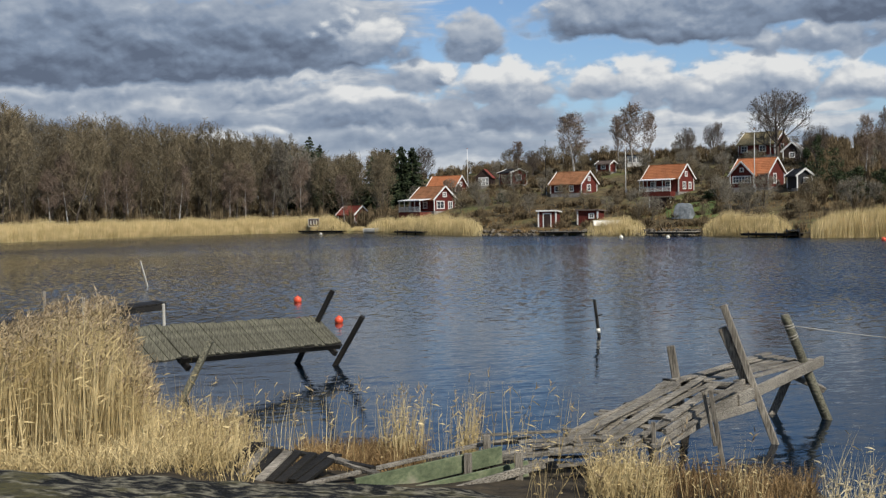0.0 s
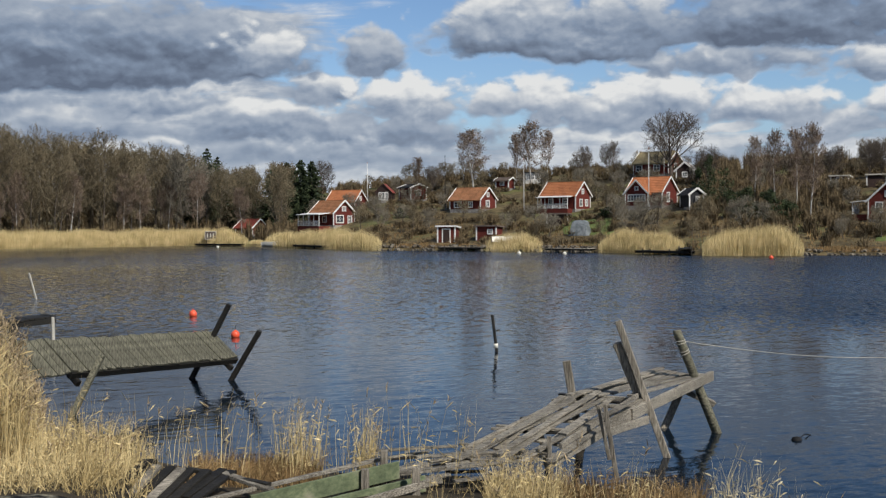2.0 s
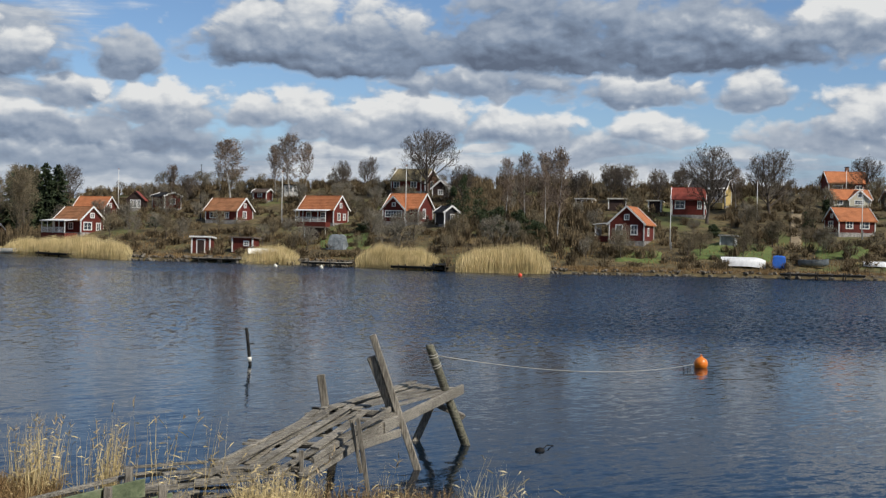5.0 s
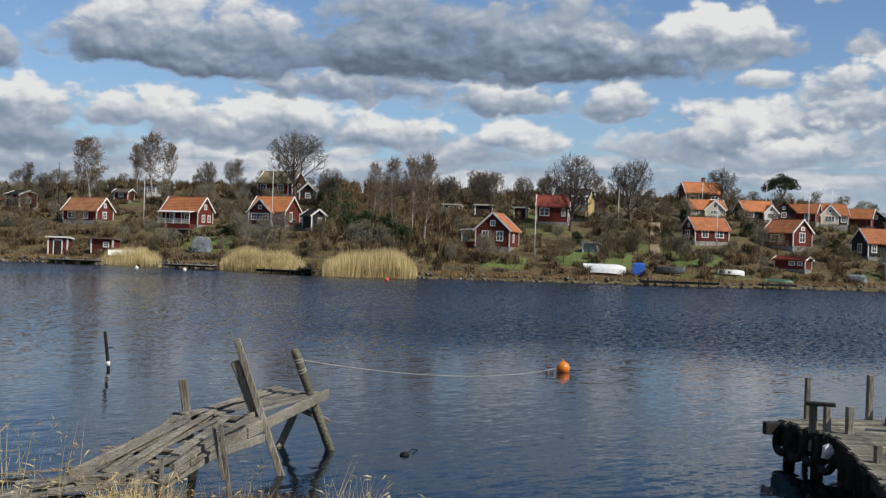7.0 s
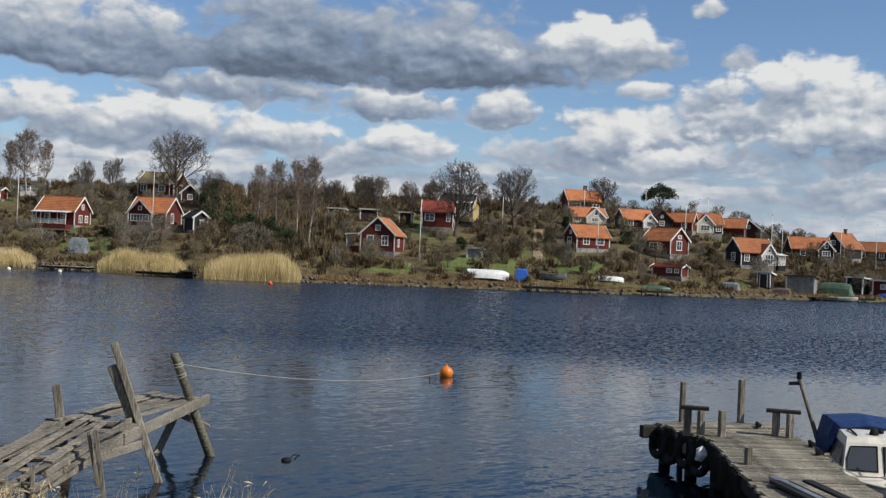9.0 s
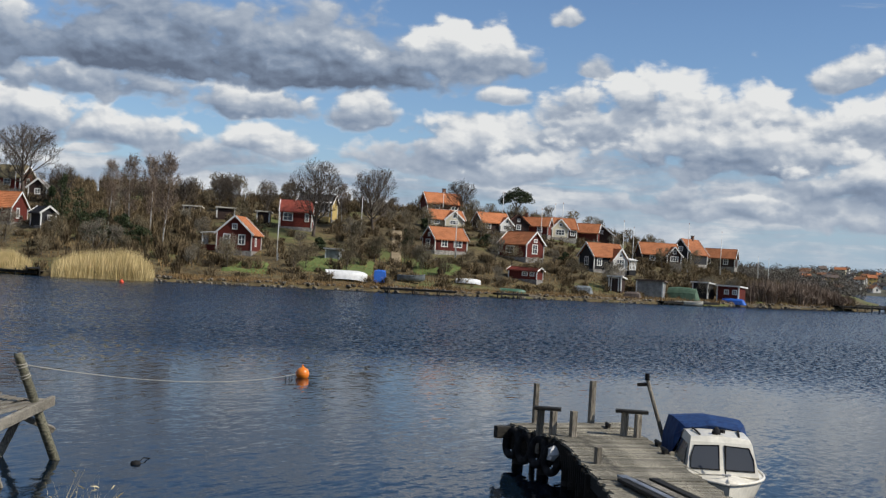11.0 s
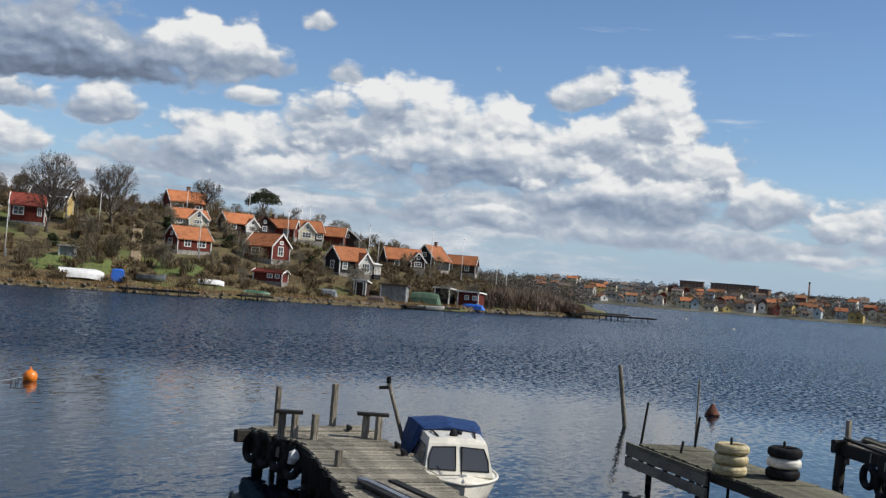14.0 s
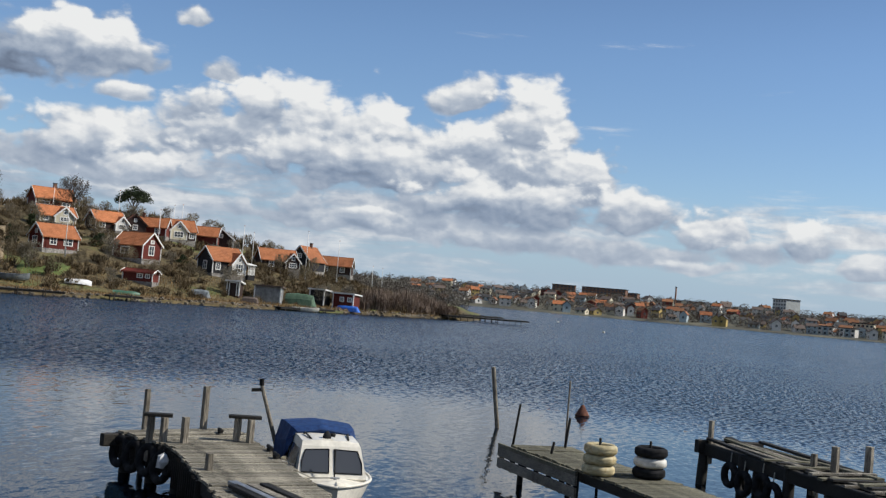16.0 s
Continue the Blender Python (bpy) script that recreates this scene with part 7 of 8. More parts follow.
# two mooring tables: a board on paired uprights
for (x, y), l in (((14.66, 15.72), 0.52), ((16.15, 14.95), 0.62)):
    c = Vector((x, y, Z1))
    u = Vector((0.72, -0.69, 0))
    for q in (-0.11, 0.11):
        post(d1, c + u * q - Vector((0, 0, 0.4)) + RUN * q * 0.7, c + u * q + Vector((0, 0, 0.44)) + RUN * q * 0.7, 0.06, OLD_WOOD_POST, square=True, name="bollard_post")
    b = Build()
    b.beam(c - u * l * 0.5 + Vector((0, 0, 0.47)), c + u * l * 0.5 + Vector((0, 0, 0.47)), 0.20, 0.06)
    part("bollard_board", b, DARK_WOOD, d1, "dark board across two posts", world=True)
c, tip = Vector((17.62, 15.0, -0.3)), along_sight(47.87, -5.16, 23.3)
post(d1, c, tip, 0.042, OLD_WOOD_POST, 8, name="leaning_pole")
b = Build()
b.beam(tip + Vector((-0.14, 0.13, -0.12)), tip + Vector((0.03, -0.03, -0.10)), 0.06, 0.07)
part("pole_arm", b, DARK_WOOD, d1, world=True)
b = Build()
b.tube([tip - Vector((0, 0, 0.02)), tip + Vector((0, 0, 0.12))], [0.05, 0.045], 8)
part("pole_cap", b, RUBBER, d1, world=True)
for x, y in ((16.5, 15.9), (15.75, 13.9), (15.2, 13.25)):
    c = Vector((x, y, Z1 + 0.07))
    b = Build()
    b.beam(c - RUN * 0.16, c + RUN * 0.16, 0.06, 0.07, worn=0.3)
    b.box(c - Vector((0, 0, 0.05)), (0.08, 0.08, 0.1))
    part("cleat", b, DARK_WOOD, d1, "dark mooring cleat", world=True)
ob = thing("plank_stack", (12.5, 11.2, Z1), 0, "loose grey planks and a steel gutter lying on the dock", "planks")
for i, ((x, y), l, m) in enumerate((((12.75, 11.55), 2.6, OLD_WOOD), ((12.55, 11.75), 2.4, STEEL), ((12.98, 11.5), 2.7, DARK_WOOD), ((12.35, 11.55), 2.0, DARK_WOOD))):
    c = Vector((x, y, Z1 + 0.035 + 0.03 * (i % 2)))
    b = Build()
    b.beam(c, c + (RUN + SIDE * 0.22).normalized() * l, 0.15, 0.05)
    part("plank", b, m, ob, world=True)

# near-black boards added below the deck edge to deepen the shade there
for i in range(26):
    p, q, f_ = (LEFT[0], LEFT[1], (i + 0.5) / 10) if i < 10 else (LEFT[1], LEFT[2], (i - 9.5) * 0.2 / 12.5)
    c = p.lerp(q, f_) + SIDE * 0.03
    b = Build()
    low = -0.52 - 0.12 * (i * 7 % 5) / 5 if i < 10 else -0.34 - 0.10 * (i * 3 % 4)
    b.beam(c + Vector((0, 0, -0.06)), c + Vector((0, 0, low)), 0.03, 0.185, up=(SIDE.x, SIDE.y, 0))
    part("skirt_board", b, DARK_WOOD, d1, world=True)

# tyres hung on the dock's head as fenders
edge_v = (LEFT[1] - LEFT[0]).normalized()
face = Vector((edge_v.y, -edge_v.x, 0))
if face.x > 0:
    face = -face
for i, (s, z) in enumerate(((0.3, -0.36), (0.8, -0.38), (1.3, -0.36), (1.8, -0.42))):
    c = LEFT[0] + edge_v * s + face * 0.07 + Vector((0, 0, z))
    ob = thing("tyre_fender", c, 0, "black car tyre hung on the dock as a fender", "tyre", "tyre fenders")
    m = Vector((0, 0, 1)).rotation_difference(face + Vector((0, 0, 0.15))).to_matrix()
    b = Build()
    b.ring((0, 0, 0), 0.24, 0.075, 24, 10, m, 1.0)
    part("tyre", b, RUBBER, ob, smooth=True)
    b = Build()
    b.tube([Vector((0, 0, 0.2)), Vector((0, 0, 0.33)) - face * 0.05], [0.015, 0.015], 6)
    part("lanyard", b, ROPE, ob)
ob = thing("plastic_bag", LEFT[1] + face * 0.14 + Vector((0, 0, -0.28)), 0, "crumpled pale plastic tied to the dock's side", "plastic")
b = Build()
rng = random.Random(3)
b.lathe([(0.001, -0.12), (0.10, -0.09), (0.13, 0.0), (0.10, 0.09), (0.04, 0.13), (0.001, 0.14)], 12)
b.v = [(x * rng.uniform(0.7, 1.25), y * rng.uniform(0.7, 1.25), z * rng.uniform(0.8, 1.2)) for x, y, z in b.v]
part("plastic", b, WHITE_PLASTIC, ob)


# ---- the small cabin boat ----
def cabin_boat(bow, heading, size=1.0):
    """x forward from amidships, y to port."""
    L, B = 5.2, 2.15
    turn = math.degrees(math.atan2(heading.y, heading.x))
    place = Vector(bow) - heading * (L / 2 * size)
    ob_b = thing("motor_boat", (place.x, place.y, 0), turn, "small white cabin boat with a blue canvas hood at a dock", "boat")
    ob_b.scale = (size, size, size)
    n, m = 19, 9
    hull = Build()
    gun = []
    for i in range(n):
        t = i / (n - 1)
        x = -L / 2 + L * t
        half = B / 2 * (1 - max(0.0, (t - 0.50) / 0.50) ** 3.4) * (0.9 + 0.1 * min(1, t / 0.3))
        top = 0.44 + 0.10 * max(0, t - 0.4) ** 1.3
        flare = 0.80 - 0.25 * max(0, t - 0.5)
        ring = []
        for j in range(m):
            v = j / (m - 1) * 2 - 1
            k_ = abs(v)
            z = -0.18 + (top + 0.18) * max(0, (k_ - 0.35) / 0.65) ** 1.2 + (0.25 * max(0, t - 0.7) * (1 - k_))
            y = half * (flare * min(1, k_ / 0.45) if k_ < 0.45 else flare + (1 - flare) * (k_ - 0.45) / 0.55) * (1 if v >= 0 else -1)
            xx = x - (1 - k_) * 0.35 * max(0, t - 0.8) * 5 * 0.4
            ring.append((xx, y, z))
        hull.v += ring
        gun.append(((x, half, top), (x, -half, top)))
    hull.f = [(i * m + j, (i + 1) * m + j, (i + 1) * m + j + 1, i * m + j + 1) for i in range(n - 1) for j in range(m - 1)] + [tuple(range(m - 1, -1, -1))]
    part("hull", hull, WHITE_GLOSS, ob_b, smooth=True)
    rub = Build()
    for s in (0, 1):
        rub.tube([g[s] for g in gun], [0.035] * n, 8)
    part("rubbing_strake", rub, WHITE_GLOSS, ob_b, smooth=True)
    foredeck = Build()
    dv = []
    for (p, q) in gun[9:]:
        dv += [p, (p[0], 0, p[2] + 0.10), q]
    foredeck.v = dv
    foredeck.f = [(i * 3 + j, (i + 1) * 3 + j, (i + 1) * 3 + j + 1, i * 3 + j + 1) for i in range(len(gun[9:]) - 1) for j in range(2)]
    part("foredeck", foredeck, WHITE_GLOSS, ob_b, smooth=True)
    floor = Build()
    floor.box((-1.3, 0, 0.2), (2.4, 1.6, 0.05))
    part("cockpit_floor", floor, WHITE_GLOSS, ob_b)
    # cabin shell with a raked windscreen
    wb, wt = 0.80, 0.66
    xb, xt, xr = 1.75, 1.28, -0.15
    zb, zt = 0.52, 1.25
    cabin = Build()
    lv = [(xr, zb - 0.1, wb + 0.02), (xb - 0.1, zb - 0.1, wb), (xb, zb + 0.02, wb - 0.02), (xt + 0.08, zt - 0.06, wt + 0.01), (xt - 0.05, zt + 0.02, wt - 0.02), (0.5, zt + 0.06, wt), (xr, zt + 0.03, wt + 0.02)]
    for x, z, w_ in lv:
        cabin.v += [(x, w_, z), (x, w_ * 0.5, z + (0.03 if z > 1.2 else 0)), (x, -w_ * 0.5, z + (0.03 if z > 1.2 else 0)), (x, -w_, z)]
    cabin.f = [(i * 4 + j, i * 4 + j + 1, (i + 1) * 4 + j + 1, (i + 1) * 4 + j) for i in range(1, len(lv) - 1) for j in range(3)]
    cabin.f += [(0, 4, 8, 12, 16, 20, 24), (3, 27, 23, 19, 15, 11, 7), (0, 24, 25, 26, 27, 3)]
    part("cabin", cabin, WHITE_GLOSS, ob_b)
    # windscreen panes and side windows set into the shell
    rake = Vector((xt + 0.08 - xb, 0, zt - 0.06 - zb - 0.02))
    out = Vector((rake.z, 0, -rake.x)).normalized()
    for s in (1, -1):
        o = Vector((xb, 0, zb + 0.02)) + out * 0.012
        q = []
        for fy, fz in ((0.09, 0.16), (0.90, 0.16), (0.93, 0.5), (0.86, 0.86), (0.09, 0.90)):
            w_ = (wb - 0.02) + (wt + 0.01 - wb + 0.02) * fz
            q.append(o + rake * fz + Vector((0, s * w_ * fy, 0)))
        if s < 0:
            q.reverse()
        g = Build()
        g.plate(q, 0.02)
        part("windscreen_pane", g, SMOKED, ob_b, "dark smoked windscreen")
        fr = Build()
        fr.tube(q + [q[0]], [0.016] * 6, 6)
        part("windscreen_seal", fr, RUBBER, ob_b)
    for s in (1, -1):
        q = [Vector((0.1, s * (wb + 0.012), zb + 0.16)), Vector((1.38, s * (wb + 0.006), zb + 0.16)), Vector((1.12, s * (wt + 0.03), zt - 0.16)), Vector((0.1, s * (wt + 0.05), zt - 0.14))]
        if s > 0:
            q.reverse()
        g = Build()
        g.plate(q, 0.015)
        part("side_window", g, SMOKED, ob_b)
    # hood of blue canvas over the cockpit
    hood = Build()
    hv = []
    for x, z, w_, low in ((0.25, 1.38, 0.72, 1.12), (0.0, 1.48, 0.86, 0.75), (-0.8, 1.50, 0.92, 0.46), (-1.55, 1.44, 0.92, 0.44), (-1.95, 1.05, 0.88, 0.42)):
        hv.append([(x, w_, low), (x, w_ * 0.98, (z + low) / 2), (x, w_ * 0.86, z - 0.05), (x, 0.0, z + 0.03), (x, -w_ * 0.86, z - 0.05), (x, -w_ * 0.98, (z + low) / 2), (x, -w_, low)])
    hood.v = [p for r_ in hv for p in r_]
    hood.f = [(i * 7 + j, i * 7 + j + 1, (i + 1) * 7 + j + 1, (i + 1) * 7 + j) for i in range(4) for j in range(6)] + [tuple(range(28, 35)), (1, 2, 3, 4, 5)]
    part("canvas_hood", hood, BLUE_CLOTH, ob_b, "dark blue canvas hood")
    rim = Build()
    rim.tube([(0.27, 0.66, 1.20), (0.27, 0.60, 1.33), (0.27, 0, 1.42), (0.27, -0.60, 1.33), (0.27, -0.66, 1.20)], [0.02] * 5, 6)
    part("hood_hem", rim, BLUE_CLOTH, ob_b)
    for s in (1, -1):
        h = Build()
        h.tube([(1.15, s * 0.42, zt + 0.0), (1.08, s * 0.43, zt + 0.06), (0.55, s * 0.50, zt + 0.12), (0.45, s * 0.50, zt + 0.06)], [0.022] * 4, 7)
        part("grab_rail", h, DARK_WOOD, ob_b, "dark wooden grab rail", smooth=True)
    lamp = Build()
    lamp.lathe([(0.001, 0), (0.09, 0.0), (0.10, 0.03), (0.07, 0.12), (0.03, 0.16), (0.001, 0.17)], 14, (0.95, -0.05, zt + 0.06))
    part("vent", lamp, RUBBER, ob_b, "black mushroom vent", smooth=True)
    horn = Build()
    horn.tube([(0.8, -0.02, zt + 0.12), (0.95, 0.12, zt + 0.14)], [0.03, 0.05], 8)
    part("horn", horn, RUBBER, ob_b, smooth=True)
    staff = Build()
    staff.tube([(1.95, 0.02, 0.52), (1.80, 0.02, 1.2)], [0.018, 0.014], 7)
    part("staff", staff, DARK_WOOD, ob_b)
    cleat = Build()
    cleat.beam((2.15, -0.1, 0.62), (2.15, 0.1, 0.62), 0.04, 0.04, worn=0.3)
    cleat.box((2.15, 0, 0.59), (0.05, 0.06, 0.06))
    part("bow_cleat", cleat, STEEL, ob_b)
    line = Build()
    line.tube([(2.15, -0.05, 0.62), (2.0, -0.5, 0.58), (1.7, -1.1, 0.80)], [0.013] * 3, 6)
    part("mooring_rope", line, ROPE, ob_b)
    motor = Build()
    motor.box((-2.72, 0, 0.55), (0.35, 0.3, 0.55))
    motor.box((-2.75, 0, 0.1), (0.14, 0.1, 0.7))
    part("outboard_motor", motor, RUBBER, ob_b)
    fender = Build()
    fender.lathe([(0.001, -0.26), (0.06, -0.24), (0.09, -0.16), (0.09, 0.16), (0.06, 0.24), (0.001, 0.26)], 12, (0.2, -0.98, 0.35))
    part("fender", fender, WHITE_PLASTIC, ob_b, smooth=True)


cabin_boat(polar(52.15, 19.95), Vector((-0.66, -0.751, 0)), 0.82)

# ---- the second dock with painted tyres ----
d2 = thing("dock", (21.0, 10.8, 0), 0, "grey planked dock with a slatted fender frame along its side", "dock")
R2, S2 = Vector((-0.575, -0.818, 0)), Vector((0.818, -0.575, 0))
P2 = Vector((21.72, 12.22, Z1))
lines_deck(d2, [P2, P2 + R2 * 11], [P2 + S2 * 1.45, P2 + S2 * 1.45 + R2 * 11], 0.15, 0.045, MOSSY_WOOD, 17, 0.04)
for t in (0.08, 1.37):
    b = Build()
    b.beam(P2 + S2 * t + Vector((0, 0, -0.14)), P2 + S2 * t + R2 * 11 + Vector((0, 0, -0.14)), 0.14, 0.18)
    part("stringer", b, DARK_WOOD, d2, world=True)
for i in range(5):
    for t in (0.12, 1.33):
        c = P2 + S2 * t + R2 * (0.35 + 2.5 * i)
        post(d2, (c.x, c.y, -1.2), (c.x, c.y, Z1 - 0.06), 0.07, DARK_WOOD, 8, seed=i)
for k_, (z0, z1) in enumerate(((-0.18, -0.18), (-0.42, -0.42), (-0.05, -0.05))):
    b = Build()
    o = P2 - S2 * 0.16 - R2 * 0.25
    b.beam(o + Vector((0, 0, z0)), o + R2 * 3.6 + Vector((0, 0, z1)), 0.05, 0.20 if k_ < 2 else 0.09)
    part("fender_board", b, OLD_WOOD if k_ < 2 else MOSSY_WOOD, d2, world=True)
for i in range(7):
    b = Build()
    o = P2 - S2 * 0.12 + R2 * (-0.15 + 0.57 * i)
    b.beam(o + Vector((0, 0, -0.02)), o + Vector((0, 0, -0.54)), 0.06, 0.10, up=(S2.x, S2.y, 0))
    part("fender_upright", b, DARK_WOOD, d2, world=True)
for az_, el0, el1, d_, r in ((60.66, -7.2, -5.02, 25.1, 0.028), (63.36, -7.1, -3.66, 25.5, 0.022), (63.3, -7.0, -5.48, 25.3, 0.03), (62.6, -7.3, -6.75, 24.0, 0.03)):
    tip = along_sight(az_ + (0.3 if el1 == -5.02 else 0.0 if el1 == -3.66 else 0.2), el1, d_)
    foot = along_sight(az_, el0, d_)
    post(d2, foot - Vector((0, 0, 0.3)), tip, r, DARK_WOOD if el1 != -3.66 else OLD_WOOD_POST, 7, name="rod")
for (x, y), mats in (((19.68, 9.14), (CREAM_PAINT, CREAM_PAINT, CREAM_PAINT)), ((20.40, 8.42), (RUBBER, WHITE_RUBBER, RUBBER))):
    for i, m in enumerate(mats):
        ob = thing("tyre", (x + 0.012 * (i % 2), y - 0.01 * i, Z1 + 0.01 + 0.195 * i), 30 * i, {CREAM_PAINT: "cream-painted car tyre in a stack on a dock", RUBBER: "black car tyre in a stack on a dock", WHITE_RUBBER: "white-painted car tyre in a stack on a dock"}[m], "tyre", "stacked tyres")
        b = Build()
        b.lathe([(0.19, 0.02), (0.25, 0.0), (0.30, 0.03), (0.315, 0.06), (0.315, 0.135), (0.30, 0.165), (0.25, 0.195), (0.19, 0.175), (0.185, 0.15), (0.22, 0.1), (0.185, 0.05), (0.19, 0.02)], 28)
        part("casing", b, m, ob, smooth=True)
        b = Build()
        for g in (0.075, 0.098, 0.121):
            b.ring((0, 0, g), 0.314, 0.006, 28, 5)
        part("tread", b, m, ob, smooth=True)
    post(d2, (x, y, 0.3), (x, y, Z1 + 0.70), 0.028, DARK_WOOD, 8, name="stack_post")

# ---- the third, decayed dock ----
d3 = thing("dock", (25.5, 8.8, 0), 0, "decayed dark dock of broken timbers on leaning posts", "dock")
R3, S3 = Vector((-0.617, -0.787, 0)), Vector((0.787, -0.617, 0))
P3 = Vector((26.15, 9.45, 1.02))
rng = random.Random(44)
for i in range(9):
    t = i / 8
    o = P3 + S3 * (0.05 + 1.35 * t) + R3 * rng.uniform(-0.15, 0.5)
    l = rng.uniform(2.6, 6.5)
    b = Build()
    b.beam(o + Vector((0, 0, rng.uniform(-0.05, 0.1))), o + R3 * l + Vector((0, 0, rng.uniform(-0.25, 0.06))), rng.uniform(0.13, 0.2), 0.06)
    part("plank", b, (DARK_WOOD, OLD_WOOD, OLD_WOOD, MOSSY_WOOD)[i % 4], d3, world=True)
for i in range(26):
    o = P3 + R3 * (2.2 + 0.32 * i + rng.uniform(-0.1, 0.1)) + Vector((0, 0, rng.uniform(-0.12, 0.0)))
    b = Build()
    b.beam(o + S3 * rng.uniform(-0.15, 0.2), o + S3 * rng.uniform(1.1, 1.6) + Vector((0, 0, rng.uniform(-0.05, 0.05))), rng.uniform(0.12, 0.2), 0.05)
    part("plank", b, (OLD_WOOD, MOSSY_WOOD, DARK_WOOD)[i % 3], d3, world=True)
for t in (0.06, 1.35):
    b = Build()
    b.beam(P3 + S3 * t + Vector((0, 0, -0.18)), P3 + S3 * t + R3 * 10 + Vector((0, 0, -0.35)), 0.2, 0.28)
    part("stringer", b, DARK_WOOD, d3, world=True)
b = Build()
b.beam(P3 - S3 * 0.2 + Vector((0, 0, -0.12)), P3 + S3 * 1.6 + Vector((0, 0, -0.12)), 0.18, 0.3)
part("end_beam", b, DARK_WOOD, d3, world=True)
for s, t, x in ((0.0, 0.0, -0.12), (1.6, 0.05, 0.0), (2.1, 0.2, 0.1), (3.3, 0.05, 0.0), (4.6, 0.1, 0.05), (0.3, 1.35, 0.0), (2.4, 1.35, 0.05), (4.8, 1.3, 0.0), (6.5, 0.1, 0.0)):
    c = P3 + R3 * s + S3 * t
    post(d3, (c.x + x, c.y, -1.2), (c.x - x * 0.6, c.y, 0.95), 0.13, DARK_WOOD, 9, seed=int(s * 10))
for az_, el1, d_, z0, r in ((70.42, -4.89, 27.8, 1.0, 0.055), (76.25, -5.45, 24.8, 0.9, 0.07), (77.75, -5.25, 26.0, 0.85, 0.075), (75.3, -5.9, 25.4, 0.9, 0.06)):
    tip = along_sight(az_, el1, d_)
    post(d3, (tip.x, tip.y, z0 - 0.5), tip, r, OLD_WOOD_POST, square=True, name="upright")
for s, z in ((1.35, 0.45), (1.9, 0.35), (2.6, 0.42), (3.0, 0.3)):
    c = P3 + R3 * s - S3 * 0.12 + Vector((0, 0, z - 1.02))
    ob = thing("tyre_fender", c, 0, "black tyre hung under a decayed dock", "tyre", "tyre fenders")
    b = Build()
    b.ring((0, 0, 0), 0.22, 0.08, 22, 9, Vector((0, 0, 1)).rotation_difference(S3).to_matrix(), 1.1)
    part("tyre", b, RUBBER, ob, smooth=True)
    b = Build()
    b.tube([(0, 0, 0.2), (0.05, 0, 0.5)], [0.014, 0.014], 6)
    part("lanyard", b, ROPE, ob)

# ---- the dark rock crest in front of the reeds ----
rows = []
for i in range(70):
    a = -42 + i * 0.8
    crest = float(np.interp(a, [-42, -21.6, -16, -11, -4, 4, 9, 14], [-11.0, -11.95, -12.7, -13.35, -13.75, -14.5, -15.6, -18]))
    line = []
    for j in range(26):
        d = 4.5 + 6.5 * j / 25
        p = polar(a, d)
        top = EYE + 9.0 * math.tan(radians(crest)) + (0.07 * (9.0 - d) if d < 9 else -0.55 * (d - 9.0) ** 1.3)
        z = top + noise.noise(p * 1.1) * 0.05 + noise.noise(p * 4.0) * 0.025 + noise.noise(Vector((p.x * 3, p.y * 9, 1))) * 0.02
        line.append((p.x, p.y, z))
    rows.append(line)
sheet("rock_outcrop", rows, MOSS_ROCK, "dark lichen-covered rock at the top of the bank", "rock")


# ---- reeds and grasses on the near bank ----
def stems(name, label, spots, seed, material, width=0.008, leaf=0.5, plume=0.0, bend=0.12, category="grass", plume_parent=True):
    """Dry stems with hanging leaves; spots give azimuth, distance, height."""
    rng_s = random.Random(seed)
    b, pl = Build(), Build()
    for a, d, h in spots:
        q = polar(a, d, max(bank(a, d), -0.15) - 0.05)
        dirn = Vector((rng_s.gauss(0.05, bend), rng_s.gauss(0, bend), 1))
        mid = q + dirn * h * 0.55
        tip = q + dirn * h + Vector((rng_s.gauss(0.03, bend), rng_s.gauss(0, bend), 0)) * h * 0.35
        u = rng_s.uniform(0, 3.14)
        side = Vector((math.cos(u), math.sin(u), 0)) * width * 0.5 * rng_s.uniform(0.7, 1.3)
        b.add([q - side, q + side, mid + side * 0.85, mid - side * 0.85, tip], [(0, 1, 2, 3), (3, 2, 4)])
        for _ in range(2):
            if rng_s.random() < leaf:
                t = rng_s.uniform(0.25, 0.9)
                r = q.lerp(mid, t / 0.55) if t < 0.55 else mid.lerp(tip, (t - 0.55) / 0.45)
                an = rng_s.uniform(0, 6.283)
                o = Vector((math.cos(an), math.sin(an), rng_s.uniform(-0.2, 1.2))) * h * rng_s.uniform(0.06, 0.15)
                lw = Vector((-math.sin(an), math.cos(an), 0)) * width * 0.7
                b.add([r - lw * 0.5, r + lw * 0.5, r + o * 0.6 + lw * 0.5, r + o + Vector((0, 0, -0.03))], [(0, 1, 2), (0, 2, 3)])
        if rng_s.random() < plume:
            ax = (tip - mid).normalized()
            for _ in range(7):
                p = tip - ax * rng_s.uniform(0, 0.2)
                o = Vector((rng_s.gauss(0.3, 0.5), rng_s.gauss(0, 0.5), rng_s.uniform(0.2, 1))).normalized() * rng_s.uniform(0.05, 0.12)
                s2 = Vector((rng_s.uniform(-1, 1), rng_s.uniform(-1, 1), 0)).normalized() * 0.011
                pl.add([p - s2, p + s2, p + o], [(0, 1, 2)])
    ob_s = new(name, b.mesh(name, material))
    tagged(ob_s, label, category, kind="stuff")
    if pl.v:
        pm = new("plumes", pl.mesh("plumes", PLUME))
        tagged(pm, "feathery brown heads of dry reeds", "reeds", kind="stuff")


rng = random.Random(5)


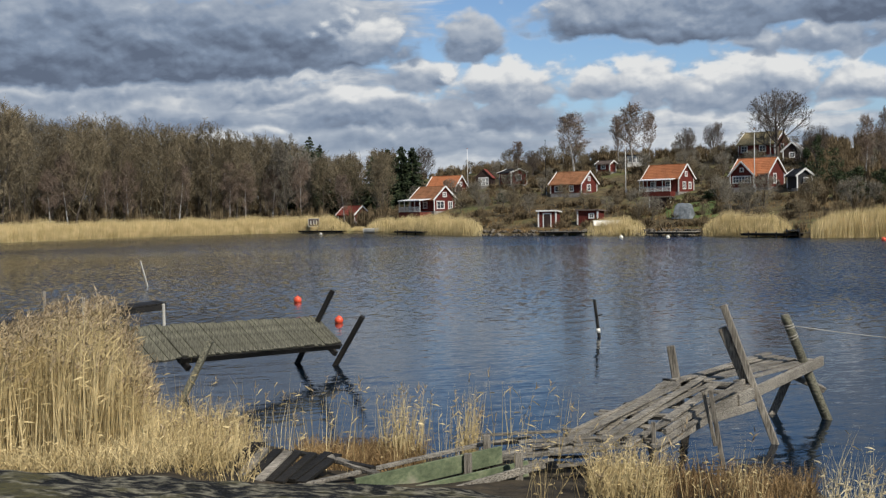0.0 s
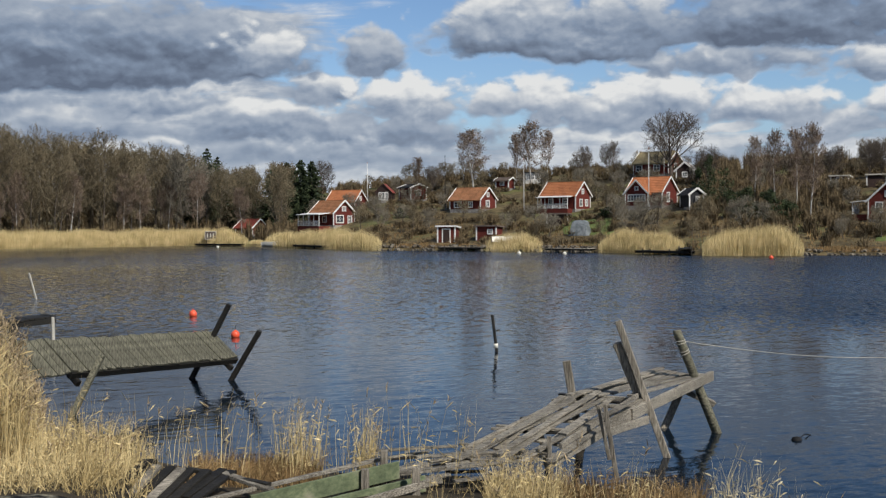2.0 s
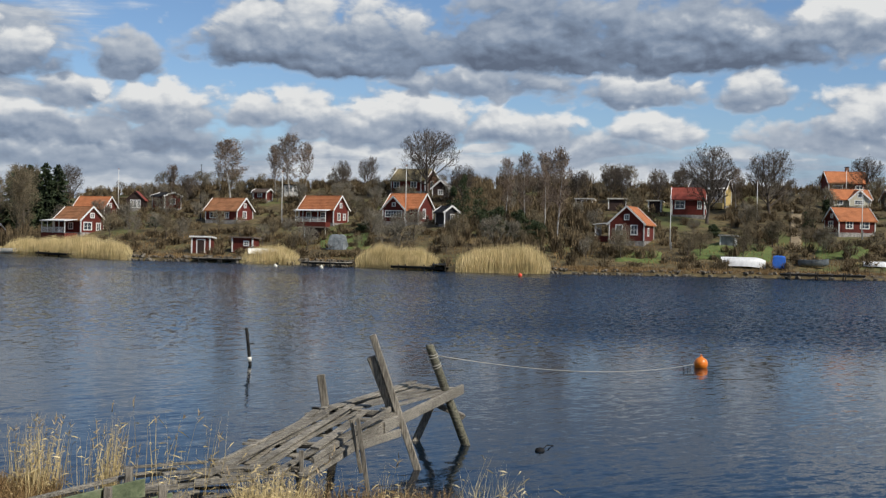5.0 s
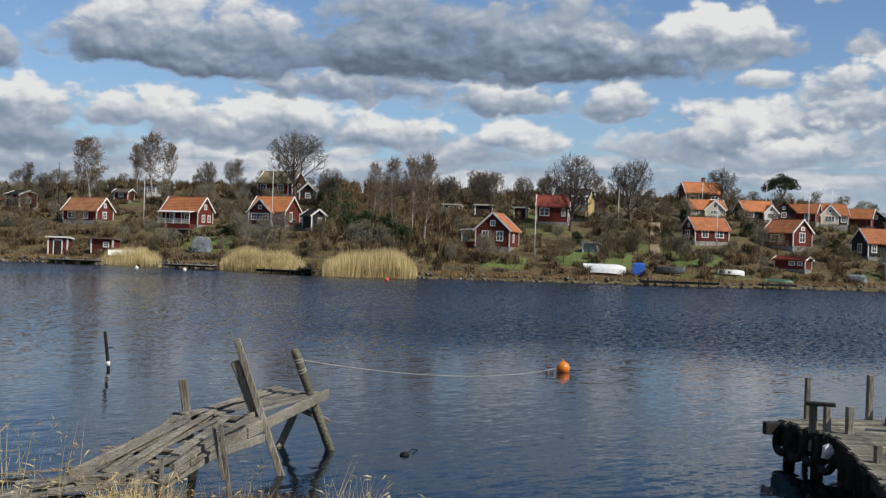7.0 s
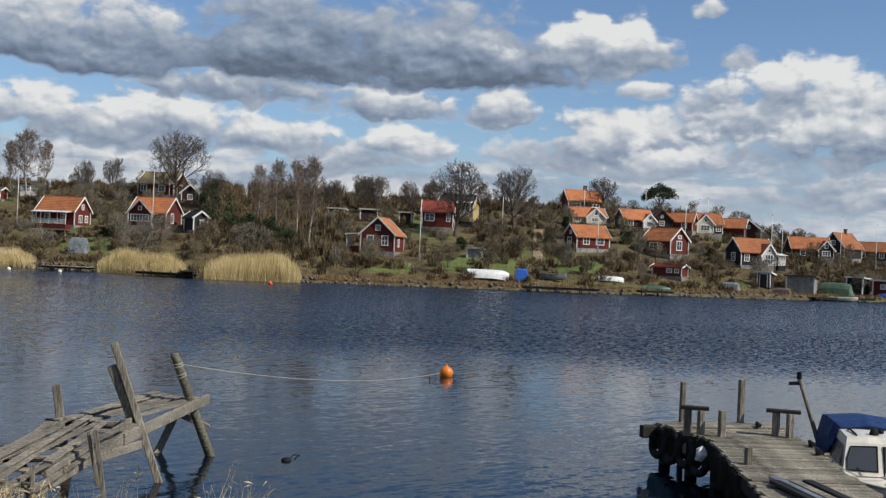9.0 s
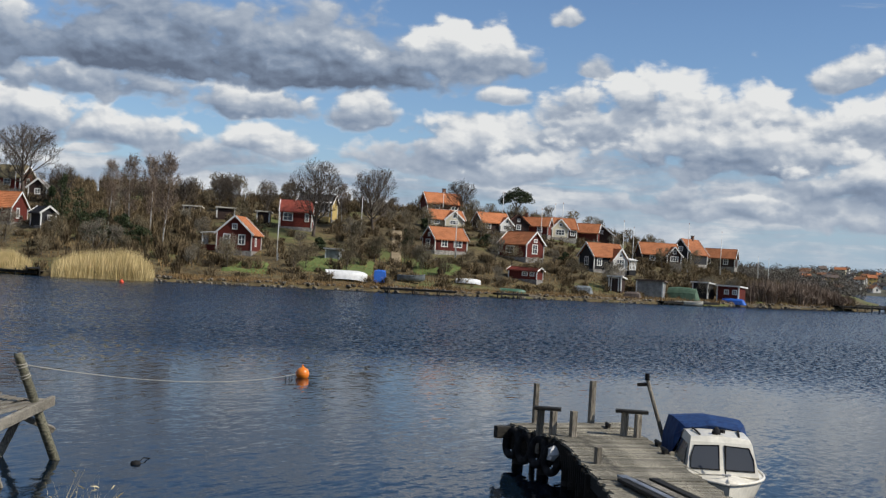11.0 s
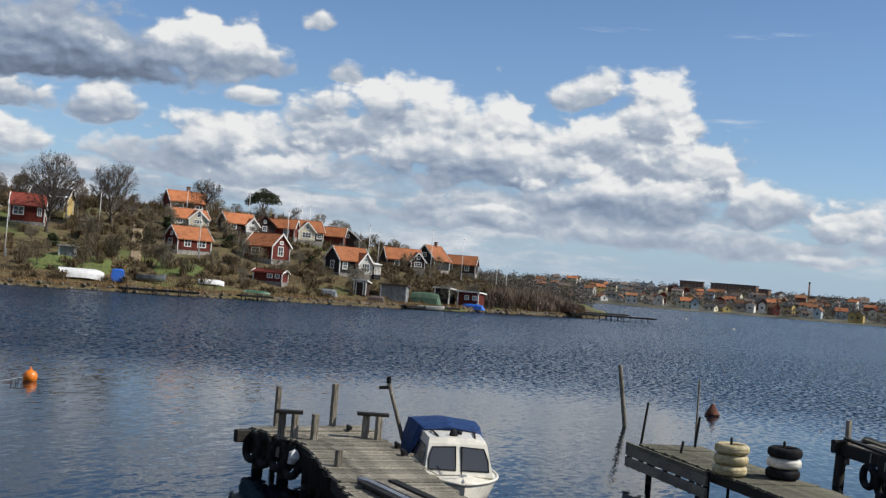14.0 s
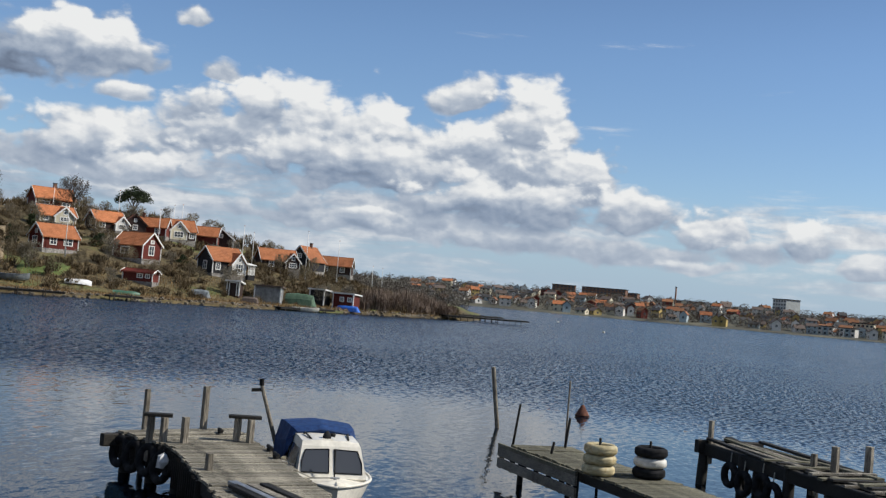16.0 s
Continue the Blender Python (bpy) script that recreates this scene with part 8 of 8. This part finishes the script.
def scatter(n, a0, a1, d0, d1, h0, h1, edge=0.0):
    out = []
    while len(out) < n:
        a, d = rng.uniform(a0, a1), rng.uniform(d0, d1)
        if noise.noise(polar(a, d) * 1.3) < rng.uniform(-0.75, 0.1):
            continue
        f = 1.0
        if edge:
            f = min(1.0, 0.45 + min(a - a0, a1 - a) / edge)
        out.append((a, d, rng.uniform(h0, h1) * f))
    return out


stems("tall_reeds", "dense stand of tall pale dry reeds on the near bank", [(a, d, h * float(np.interp(a, [-22, -19.5, -17.5, -15], [0.84, 0.95, 1.0, 0.95]))) for a, d, h in scatter(11500, -33, -14.8, 14.6, 21.5, 1.35, 2.3, 4.0)], 1, REED, 0.0085, 0.4, 0.4, 0.07, "reeds")
stems("low_reeds", "low broken dry reeds and grass beside the tall stand", scatter(1700, -16.5, -9.4, 14.2, 19.0, 0.35, 0.85, 2.0), 2, REED, 0.009, 0.45, 0.04, 0.16, "reeds")
stems("bent_grass", "flattened straw-coloured grass at the foot of the reeds", scatter(2400, -24, -10, 13.2, 15.5, 0.2, 0.5), 3, REED, 0.010, 0.6, 0, 0.5)
stems("sedge", "rusty brown sedge at the water's edge", scatter(2400, -7.6, -1.4, 15.4, 17.4, 0.2, 0.45), 4, SEDGE, 0.009, 0.6, 0, 0.35)
stems("stalks", "thin tall straw stalks along the bank", scatter(260, -14, 6.5, 15.0, 17.2, 0.5, 1.45), 5, REED, 0.007, 0.6, 0.12, 0.12)
stems("straw_tuft", "bright straw tufts beside the collapsed jetty", scatter(800, 7.2, 11.2, 13.4, 15.0, 0.2, 0.75, 0.8), 6, REED, 0.008, 0.6, 0.02, 0.34)
stems("sedge", "rusty sedge below the collapsed jetty", scatter(1300, 10.6, 18.2, 13.6, 15.6, 0.15, 0.5), 7, SEDGE, 0.009, 0.6, 0, 0.25)
stems("stalks", "pale bent stalks at the water's edge", scatter(240, 18.6, 23.2, 12.6, 14.4, 0.4, 1.15), 8, STRAW, 0.007, 0.7, 0.05, 0.25)
stems("stalks", "pale dry stalks in front of the collapsed jetty", scatter(150, 4, 16, 12.8, 14.2, 0.4, 1.0), 9, REED, 0.007, 0.7, 0.06, 0.2)
stems("tuft", "bright straw tufts rising between the planks", [(a, d, h) for c in ((-2.2, 16.4), (-1.6, 16.6), (0.9, 16.3), (1.2, 16.5), (-2.9, 16.5)) for a, d, h in scatter(60, c[0] - 0.5, c[0] + 0.5, c[1] - 0.3, c[1] + 0.3, 0.4, 1.25)], 10, REED, 0.009, 0.5, 0.1, 0.12)
